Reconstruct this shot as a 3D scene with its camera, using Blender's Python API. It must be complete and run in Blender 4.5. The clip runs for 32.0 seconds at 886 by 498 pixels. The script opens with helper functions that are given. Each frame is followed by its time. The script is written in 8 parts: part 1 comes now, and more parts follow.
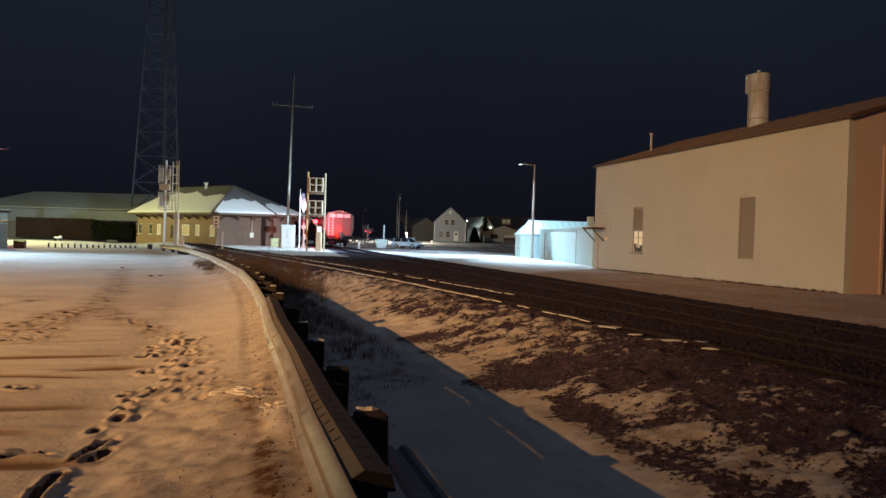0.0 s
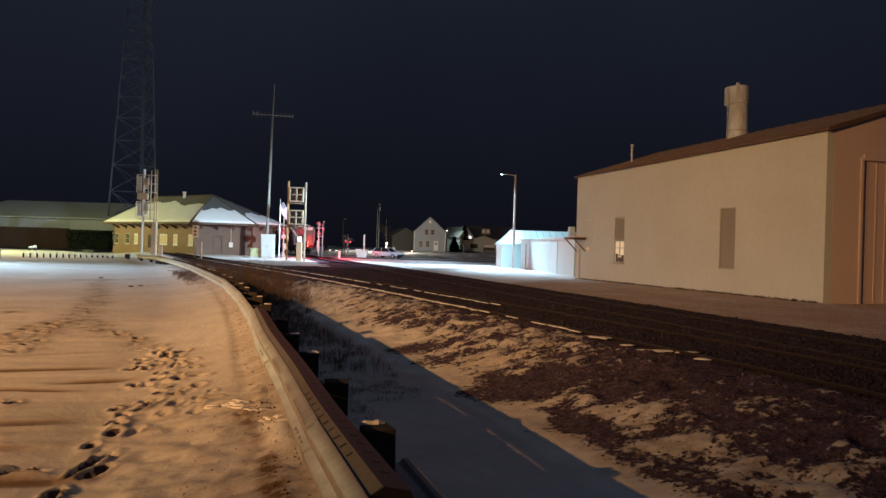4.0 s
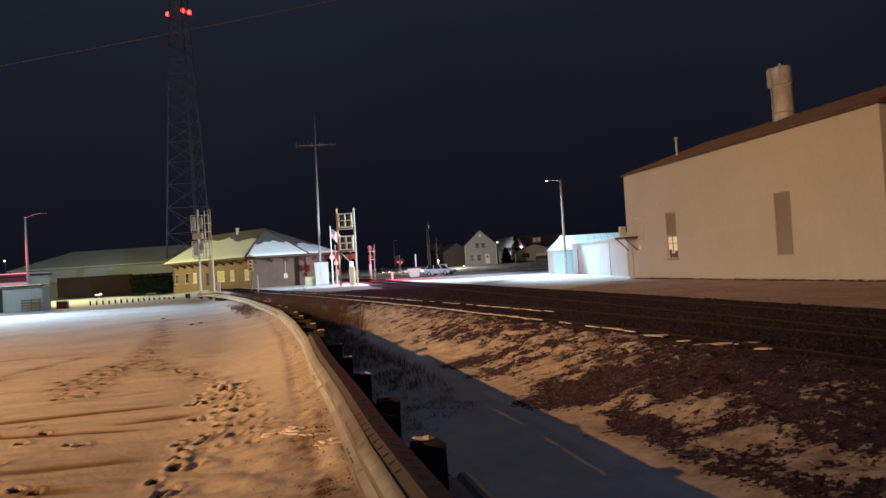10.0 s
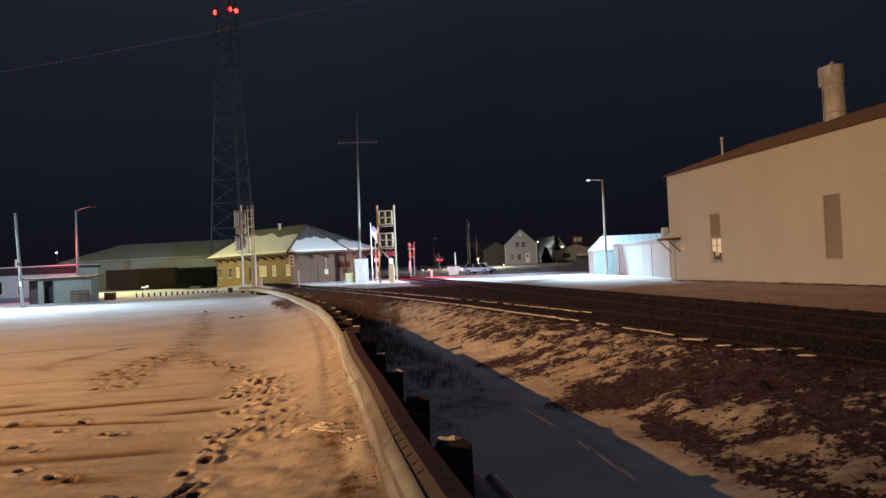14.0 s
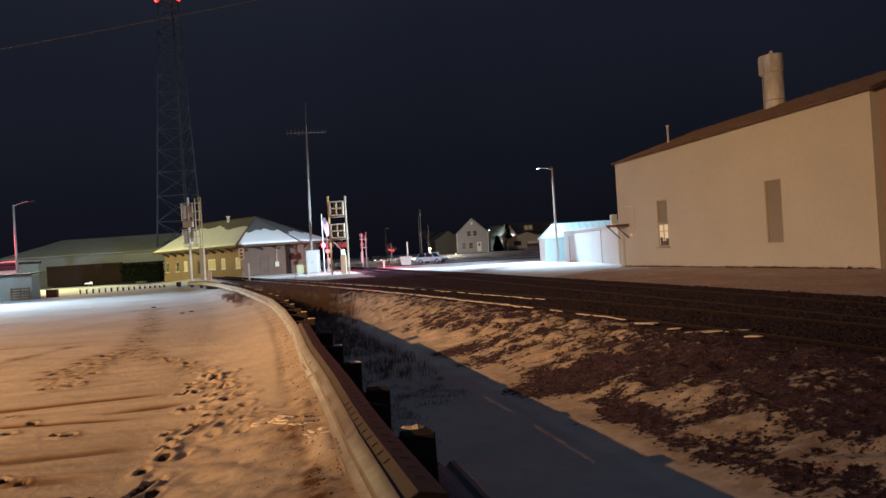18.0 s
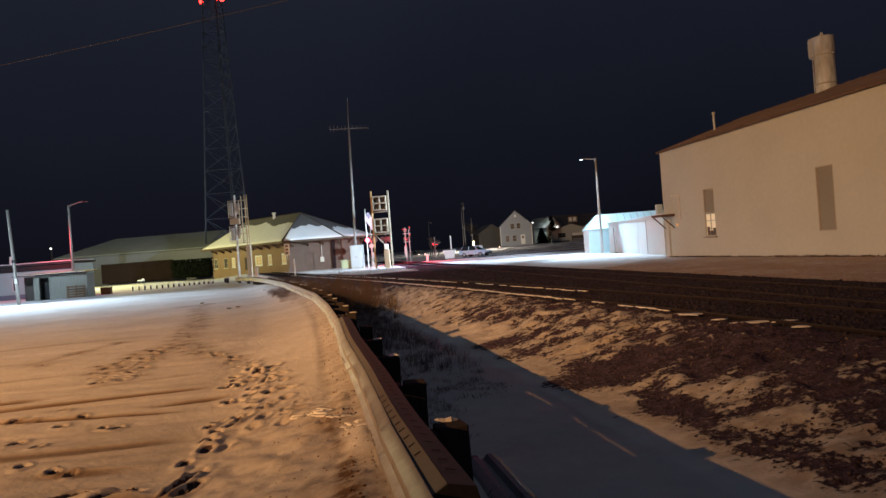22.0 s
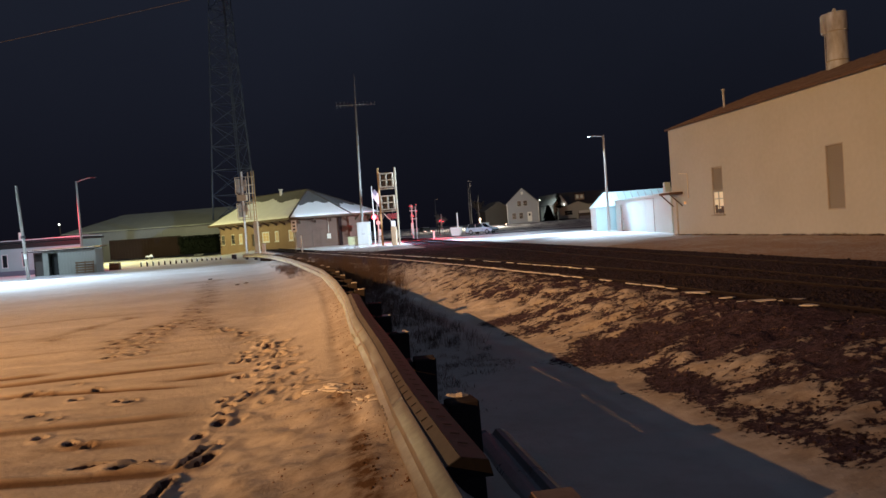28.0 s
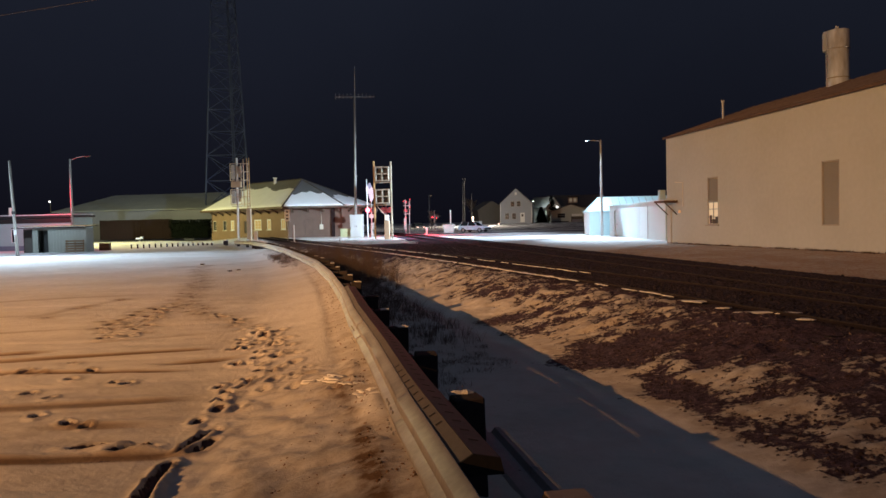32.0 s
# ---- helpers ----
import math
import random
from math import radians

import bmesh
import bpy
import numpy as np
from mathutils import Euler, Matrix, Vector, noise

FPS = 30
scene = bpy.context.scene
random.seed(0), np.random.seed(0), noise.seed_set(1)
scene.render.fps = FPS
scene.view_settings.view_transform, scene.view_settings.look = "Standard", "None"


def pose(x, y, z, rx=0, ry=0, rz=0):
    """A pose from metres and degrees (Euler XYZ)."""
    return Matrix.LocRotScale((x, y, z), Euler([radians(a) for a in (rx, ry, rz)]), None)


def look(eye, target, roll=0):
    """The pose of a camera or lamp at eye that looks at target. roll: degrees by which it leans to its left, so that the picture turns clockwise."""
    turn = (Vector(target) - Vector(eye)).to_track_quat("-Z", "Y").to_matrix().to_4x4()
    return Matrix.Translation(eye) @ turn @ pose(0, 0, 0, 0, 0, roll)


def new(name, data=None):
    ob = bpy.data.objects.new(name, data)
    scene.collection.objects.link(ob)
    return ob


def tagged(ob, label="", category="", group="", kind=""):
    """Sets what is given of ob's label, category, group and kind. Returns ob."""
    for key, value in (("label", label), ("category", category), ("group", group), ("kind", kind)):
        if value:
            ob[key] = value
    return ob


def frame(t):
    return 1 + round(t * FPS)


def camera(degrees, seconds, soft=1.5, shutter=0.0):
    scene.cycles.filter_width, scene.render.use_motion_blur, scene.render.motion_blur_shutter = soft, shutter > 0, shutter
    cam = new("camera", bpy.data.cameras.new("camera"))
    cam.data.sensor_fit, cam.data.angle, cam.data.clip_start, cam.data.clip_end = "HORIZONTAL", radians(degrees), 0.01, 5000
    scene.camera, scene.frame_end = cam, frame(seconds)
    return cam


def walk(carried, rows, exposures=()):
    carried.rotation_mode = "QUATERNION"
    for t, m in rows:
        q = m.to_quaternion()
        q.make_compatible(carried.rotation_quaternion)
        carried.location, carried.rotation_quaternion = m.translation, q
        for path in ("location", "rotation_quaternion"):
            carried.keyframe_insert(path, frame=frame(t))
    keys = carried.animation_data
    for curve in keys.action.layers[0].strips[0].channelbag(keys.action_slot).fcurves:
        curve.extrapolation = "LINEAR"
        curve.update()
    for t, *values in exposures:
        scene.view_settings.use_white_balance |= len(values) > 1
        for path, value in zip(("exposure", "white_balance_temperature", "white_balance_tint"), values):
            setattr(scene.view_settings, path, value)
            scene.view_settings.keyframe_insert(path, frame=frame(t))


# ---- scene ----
cam = camera(61.56, 32.0)
PATH = [
    (0, (-0.001, -0.070, 1.722), (-0.001, 19.929, 1.461), 1.66),
    (0.5, (0.008, -0.092, 1.728), (0.090, 19.907, 1.565), 1.55),
    (1, (0.016, -0.131, 1.727), (0.235, 19.867, 1.609), 1.36),
    (1.5, (0.033, -0.138, 1.729), (0.392, 19.859, 1.608), 0.81),
    (2, (0.051, -0.108, 1.723), (0.592, 19.884, 1.535), 0.42),
    (2.5, (0.038, -0.085, 1.719), (0.594, 19.906, 1.495), 0.45),
    (3, (-0.045, -0.065, 1.723), (0.557, 19.925, 1.527), 0.79),
    (3.5, (-0.146, -0.037, 1.727), (0.462, 19.953, 1.652), 1.84),
    (5.5, (-0.229, -0.064, 1.745), (0.062, 19.933, 1.885), 0.69),
    (6, (-0.208, -0.016, 1.742), (0.028, 19.981, 1.969), -0.07),
    (6.5, (-0.253, -0.025, 1.749), (-1.619, 19.921, 2.285), -3.61),
    (7, (-0.240, -0.059, 1.752), (-1.990, 19.837, 2.797), -3.89),
    (7.5, (-0.230, -0.080, 1.745), (-1.961, 19.809, 2.936), -3.43),
    (8, (-0.144, -0.065, 1.725), (-1.666, 19.847, 2.816), -2.99),
    (8.5, (0.016, 0.003, 1.704), (-1.219, 19.948, 2.531), -2.94),
    (9, (0.080, 0.007, 1.706), (-0.948, 19.971, 2.301), -2.99),
    (9.5, (-0.007, -0.012, 1.701), (-0.914, 19.962, 2.155), -3.17),
    (10, (-0.071, -0.025, 1.705), (-0.902, 19.953, 2.134), -3.48),
    (10.5, (-0.053, 0.008, 1.704), (-1.005, 19.978, 2.230), -3.24),
    (11, (0.025, 0.051, 1.694), (-1.214, 20.005, 2.247), -2.37),
    (11.5, (0.049, 0.054, 1.694), (-1.510, 19.988, 2.175), -2.07),
    (12, (0.013, 0.017, 1.705), (-1.782, 19.932, 2.116), -2.17),
    (12.5, (-0.025, 0.002, 1.711), (-1.914, 19.907, 2.181), -2.61),
    (13, (-0.024, 0.014, 1.707), (-1.951, 19.915, 2.211), -2.62),
    (13.5, (0.003, 0.054, 1.699), (-1.949, 19.952, 2.224), -2.46),
    (15.5, (-0.039, 0.001, 1.710), (-1.574, 19.942, 1.682), -3.50),
    (16, (-0.049, -0.010, 1.708), (-1.284, 19.952, 1.727), -3.50),
    (16.5, (-0.049, 0.005, 1.700), (-1.087, 19.977, 1.831), -3.62),
    (17, (-0.066, 0.012, 1.705), (-1.017, 19.989, 1.831), -3.77),
    (17.5, (-0.078, 0.018, 1.705), (-0.898, 20.001, 1.810), -3.79),
    (18, (-0.054, 0.019, 1.708), (-0.687, 20.009, 1.799), -3.55),
    (18.5, (0.007, 0.048, 1.698), (-0.579, 20.039, 1.750), -3.53),
    (19, (0.067, 0.054, 1.696), (-0.662, 20.041, 1.655), -3.60),
    (19.5, (0.043, 0.036, 1.696), (-1.021, 20.007, 1.540), -3.98),
    (20, (-0.010, 0.001, 1.713), (-1.375, 19.953, 1.540), -4.34),
    (20.5, (-0.020, 0.001, 1.713), (-1.599, 19.938, 1.688), -4.65),
    (21, (-0.014, 0.009, 1.707), (-1.672, 19.940, 1.760), -4.56),
    (21.5, (0.015, 0.036, 1.697), (-1.722, 19.961, 1.761), -4.42),
    (22, (0.029, 0.055, 1.690), (-1.793, 19.971, 1.688), -4.34),
    (22.5, (-0.003, 0.019, 1.702), (-1.870, 19.931, 1.589), -4.29),
    (23, (-0.034, -0.015, 1.712), (-1.886, 19.899, 1.605), -4.36),
    (23.5, (-0.032, -0.007, 1.713), (-1.759, 19.919, 1.684), -4.58),
    (24, (0.026, 0.035, 1.701), (-1.634, 19.966, 1.693), -4.67),
    (24.5, (0.080, 0.072, 1.694), (-1.722, 19.990, 1.593), -4.56),
    (25, (0.059, 0.076, 1.691), (-1.904, 19.978, 1.443), -4.47),
    (25.5, (-0.021, 0.022, 1.701), (-2.114, 19.909, 1.336), -4.38),
    (27.5, (0.032, 0.027, 1.695), (-2.005, 19.918, 1.246), -4.09),
    (28, (0.000, 0.000, 1.700), (-2.035, 19.887, 1.096), -4.14),
    (28.5, (-0.024, -0.029, 1.705), (-1.940, 19.869, 1.064), -3.86),
    (29, (-0.046, -0.028, 1.700), (-1.759, 19.888, 1.045), -3.37),
    (29.5, (-0.038, -0.006, 1.696), (-1.591, 19.924, 1.088), -2.79),
    (30, (-0.005, 0.026, 1.692), (-1.555, 19.957, 1.116), -1.72),
    (30.5, (-0.004, 0.051, 1.687), (-1.683, 19.970, 1.045), -1.14),
    (31, (-0.061, 0.023, 1.697), (-1.875, 19.928, 0.991), -0.68),
    (31.5, (-0.112, 0.003, 1.699), (-1.995, 19.901, 0.988), -0.92),
    (32, (-0.149, -0.026, 1.707), (-1.936, 19.882, 1.003), -1.28),
]
walk(cam, [(t, look(eye, target, roll)) for t, eye, target, roll in PATH], [(0, 0.04, 6350, 3), (3.5, 0.04, 6350, 3), (6, 0.04, 6400, 6), (12, 0.05, 6400, 8), (16, 0.0, 6450, 9), (32, 0.0, 6450, 9)])

# ---- light ----
world = bpy.data.worlds.new("night_sky")
scene.world = world
world.use_nodes = True
wn = world.node_tree
wbg = wn.nodes["Background"]
wtc = wn.nodes.new("ShaderNodeTexCoord")
wsep = wn.nodes.new("ShaderNodeSeparateXYZ")
wramp = wn.nodes.new("ShaderNodeValToRGB")
wn.links.new(wtc.outputs["Generated"], wsep.inputs[0])
wn.links.new(wsep.outputs["Z"], wramp.inputs[0])
wtint = wn.nodes.new("ShaderNodeMix")
wtint.data_type, wtint.blend_type = "RGBA", "MULTIPLY"
wtint.inputs["Factor"].default_value = 1.0
wnoise = wn.nodes.new("ShaderNodeTexNoise")
wnoise.inputs["Scale"].default_value, wnoise.inputs["Detail"].default_value = 2.6, 5
wn.links.new(wtc.outputs["Generated"], wnoise.inputs[0])
wglow = wn.nodes.new("ShaderNodeMath")  # a faint glow of town light to the west
wglow.operation = "MULTIPLY_ADD"
wglow.inputs[1].default_value, wglow.inputs[2].default_value = -0.2, 0.76
wn.links.new(wsep.outputs["X"], wglow.inputs[0])
wcloud = wn.nodes.new("ShaderNodeMath")
wcloud.operation = "MULTIPLY_ADD"
wcloud.inputs[1].default_value = 0.5
wn.links.new(wnoise.outputs[0], wcloud.inputs[0])
wn.links.new(wglow.outputs[0], wcloud.inputs[2])
wn.links.new(wramp.outputs[0], wtint.inputs["A"])
wn.links.new(wcloud.outputs[0], wtint.inputs["B"])
wn.links.new(wtint.outputs["Result"], wbg.inputs[0])
wramp.color_ramp.elements[0].position = 0.0
wramp.color_ramp.elements[0].color = (0.0041, 0.0041, 0.0074, 1)
wramp.color_ramp.elements[1].position = 0.3
wramp.color_ramp.elements[1].color = (0.0100, 0.0121, 0.0205, 1)
zenith = wramp.color_ramp.elements.new(1.0)
zenith.color = (0.043, 0.0455, 0.058, 1)
wbg.inputs[1].default_value = 1.0


def lamp(name, kind, place, power, colour, radius=0.15, target=None, cone=120, blend=0.6):
    data = bpy.data.lights.new(name, kind)
    data.energy, data.color, data.shadow_soft_size = power, colour, radius
    ob = new(name, data)
    ob.matrix_world = look(place, target or (place[0], place[1] + 0.01, 0))
    if kind == "SPOT":
        data.spot_size, data.spot_blend = radians(cone), blend
    return ob


SODIUM = (1.0, 0.447, 0.138)
LED = (0.64, 0.83, 1.0)
YARD = (0.96, 0.86, 0.34)
RED = (1.0, 0.035, 0.06)
lamp("sodium_light", "SPOT", (-30.0, -15.5, 10.8), 119000, SODIUM, 0.12, (-9.0, 24.8, 0.0), 69, 1.0)
lamp("led_light", "SPOT", (6.45, 64.95, 8.3), 16000, LED, 0.12, (-3.0, 68.0, 0), 158, 0.9)
lamp("led_light_near", "SPOT", (6.45, 64.9, 8.3), 34000, LED, 0.12, (6.9, 53.6, 0.0), 46, 0.8)
lamp("led_light_roof", "SPOT", (6.5, 65.15, 8.3), 4500, LED, 0.12, (11.0, 68.3, 2.2), 62, 0.9)
lamp("led_light_side", "SPOT", (6.4, 64.95, 8.3), 110000, LED, 0.12, (-23.0, 79.5, 0.3), 52, 1.0)
lamp("led_light_far", "SPOT", (6.4, 65.1, 8.3), 52000, LED, 0.12, (-7.0, 106.0, 0.8), 40, 1.0)
lamp("yard_light", "POINT", (-54.0, 86.0, 9.5), 15500, YARD, 0.2)
lamp("yard_flood_light", "SPOT", (-50.0, 79.0, 9.5), 11000, YARD, 0.2, (-40.0, 70.0, 0), 78, 1.0)
lamp("lot_led_light", "SPOT", (-40.0, 44.0, 10.0), 41000, LED, 0.15, (-32.0, 41.5, 0), 100, 1.0)
lamp("lot_led_light_back", "SPOT", (-40.0, 44.2, 10.0), 9000, LED, 0.15, (-41.0, 58.0, 0), 90, 1.0)
lamp("town_lamp_light", "POINT", (-7.3, 139.4, 3.2), 8500, (1.0, 0.85, 0.66), 0.15)
lamp("red_flasher_light", "POINT", (-16.2, 84.8, 2.9), 150, RED, 0.15)
lamp("red_flasher_light_mid", "SPOT", (-14.2, 83.6, 3.0), 2600, RED, 0.15, (-11.4, 89.0, 2.2), 96, 0.7)
lamp("red_flasher_light_far", "SPOT", (-13.6, 96.0, 3.7), 17000, RED, 0.15, (-11.2, 89.0, 0), 80, 0.9)
lamp("far_crossing_light", "POINT", (-12.3, 116.9, 2.6), 30, RED, 0.1)
lamp("crossing_mast_light", "POINT", (-13.3, 96.6, 3.9), 60, RED, 0.1)
lamp("porch_light", "POINT", (7.6, 185.0, 6.6), 420, (0.85, 1.0, 0.9), 0.1)
# unseen red fill, added to redden the trailer corner and pole
lamp("red_fill_light", "POINT", (-40.4, 62.2, 5.1), 800, RED, 0.1)

# ---- geometry helpers ----


class Geo:
    """Vertices and faces of one mesh."""

    def __init__(self):
        self.v, self.f = [], []

    def add(self, vs, fs):
        n = len(self.v)
        self.v += [tuple(p) for p in vs]
        self.f += [tuple(i + n for i in f) for f in fs]
        return self

    def box(self, c, s, b=0.0, rz=0.0, m=None):
        """A box about c with sides s and chamfered edges b."""
        hx, hy, hz = s[0] / 2, s[1] / 2, s[2] / 2
        if b <= 0:
            vs = [(x, y, z) for z in (-hz, hz) for y in (-hy, hy) for x in (-hx, hx)]
            fs = [(0, 2, 3, 1), (4, 5, 7, 6), (0, 1, 5, 4), (2, 6, 7, 3), (0, 4, 6, 2), (1, 3, 7, 5)]
        else:
            b = min(b, hx * 0.9, hy * 0.9, hz * 0.9)
            vs, idx = [], {}
            for sx in (-1, 1):
                for sy in (-1, 1):
                    for sz in (-1, 1):
                        for a in range(3):
                            p = [sx * (hx - b), sy * (hy - b), sz * (hz - b)]
                            p[a] = (sx * hx, sy * hy, sz * hz)[a]
                            idx[(sx, sy, sz, a)] = len(vs)
                            vs.append(tuple(p))
            fs = []
            for a in range(3):
                o1, o2 = (a + 1) % 3, (a + 2) % 3
                for sg in (-1, 1):
                    loop = []
                    for s1, s2 in ((-1, -1), (1, -1), (1, 1), (-1, 1)):
                        k = [0, 0, 0]
                        k[a], k[o1], k[o2] = sg, s1, s2
                        loop.append(idx[(*k, a)])
                    fs.append(tuple(loop if sg > 0 else loop[::-1]))
            for a in range(3):
                o1, o2 = (a + 1) % 3, (a + 2) % 3
                for s1 in (-1, 1):
                    for s2 in (-1, 1):
                        k0, k1 = [0, 0, 0], [0, 0, 0]
                        k0[a], k0[o1], k0[o2] = -1, s1, s2
                        k1[a], k1[o1], k1[o2] = 1, s1, s2
                        q = (idx[(*k0, o1)], idx[(*k1, o1)], idx[(*k1, o2)], idx[(*k0, o2)])
                        fs.append(q if s1 * s2 < 0 else q[::-1])
            for sx in (-1, 1):
                for sy in (-1, 1):
                    for sz in (-1, 1):
                        t = tuple(idx[(sx, sy, sz, a)] for a in range(3))
                        fs.append(t if sx * sy * sz > 0 else t[::-1])
        mm = Matrix.Translation(c) @ Matrix.Rotation(radians(rz), 4, "Z")
        if m is not None:
            mm = m @ mm
        return self.add([mm @ Vector(p) for p in vs], fs)

    def tube(self, p0, p1, r0, r1=None, n=10, cap=True):
        """A round bar from p0 to p1."""
        r1 = r0 if r1 is None else r1
        a, b = Vector(p0), Vector(p1)
        q = (b - a).to_track_quat("Z", "Y")
        vs = []
        for p, r in ((a, r0), (b, r1)):
            for k in range(n):
                t = 2 * math.pi * k / n
                vs.append(p + q @ Vector((r * math.cos(t), r * math.sin(t), 0)))
        fs = [(k, (k + 1) % n, n + (k + 1) % n, n + k) for k in range(n)]
        if cap:
            fs += [tuple(range(n))[::-1], tuple(range(n, 2 * n))]
        return self.add(vs, fs)

    def lathe(self, rings, n=16, c=(0, 0, 0)):
        """Rings of (radius, z) turned about z at c."""
        vs = [(c[0] + r * math.cos(2 * math.pi * k / n), c[1] + r * math.sin(2 * math.pi * k / n), c[2] + z) for r, z in rings for k in range(n)]
        fs = [(i * n + k, i * n + (k + 1) % n, (i + 1) * n + (k + 1) % n, (i + 1) * n + k) for i in range(len(rings) - 1) for k in range(n)]
        fs += [tuple(range(n))[::-1], tuple(range((len(rings) - 1) * n, len(rings) * n))]
        return self.add(vs, fs)

    def prism(self, poly, z0, z1):
        """A flat outline (counter-clockwise) raised from z0 to z1."""
        n = len(poly)
        vs = [(x, y, z0) for x, y in poly] + [(x, y, z1) for x, y in poly]
        fs = [tuple(range(n))[::-1], tuple(range(n, 2 * n))] + [(k, (k + 1) % n, n + (k + 1) % n, n + k) for k in range(n)]
        return self.add(vs, fs)

    def slab(self, pts, thick):
        """A plate of any outline in space, thickened downwards."""
        n = len(pts)
        vs = [tuple(p) for p in pts] + [(p[0], p[1], p[2] - thick) for p in pts]
        fs = [tuple(range(n)), tuple(range(n, 2 * n))[::-1]] + [(k, n + k, n + (k + 1) % n, (k + 1) % n) for k in range(n)]
        return self.add(vs, fs)

    def sweep(self, profile, path, closed=True):
        """A profile of (across, up) carried along a path of points; across is to the right of the way."""
        n, rows = len(profile), []
        for i, p in enumerate(path):
            a, b = Vector(path[max(i - 1, 0)]), Vector(path[min(i + 1, len(path) - 1)])
            d = (b - a).normalized()
            right = Vector((d.y, -d.x, 0)).normalized()
            rows.append([Vector(p) + right * u + Vector((0, 0, w)) for u, w in profile])
        vs = [q for r in rows for q in r]
        m = n if closed else n - 1
        fs = [(i * n + k, (i + 1) * n + k, (i + 1) * n + (k + 1) % n, i * n + (k + 1) % n) for i in range(len(path) - 1) for k in range(m)]
        if closed:
            fs += [tuple(range(n)), tuple(range((len(path) - 1) * n, len(path) * n))[::-1]]
        return self.add(vs, fs)

    def mesh(self, name, material, smooth=False):
        me = bpy.data.meshes.new(name)
        me.from_pydata(self.v, [], self.f)
        me.validate()
        me.update()
        if material is not None:
            me.materials.append(material)
        if smooth:
            me.shade_smooth()
        return me


def thing(name, label, category, x=0, y=0, z=0, rz=0, group="", kind=""):
    """The empty at a thing's base, under which its parts hang."""
    ob = new(name)
    ob.matrix_world = pose(x, y, z, 0, 0, rz)
    ob.empty_display_size = 0.2
    return tagged(ob, label, category, group, kind)


def part(name, geo, material, parent=None, label="", smooth=False, at=None):
    """One mesh object, under a thing or a part; at: its pose in the parent's space."""
    data = geo if isinstance(geo, bpy.types.Mesh) else geo.mesh(name, material, smooth)
    ob = new(name, data)
    ob.parent = parent
    if at is not None:
        ob.matrix_basis = at
    return tagged(ob, label)


def solid(name, geo, material, label, category, group="", kind="", smooth=False):
    """A thing of one mesh."""
    return tagged(part(name, geo, material, None, "", smooth), label, category, group, kind)


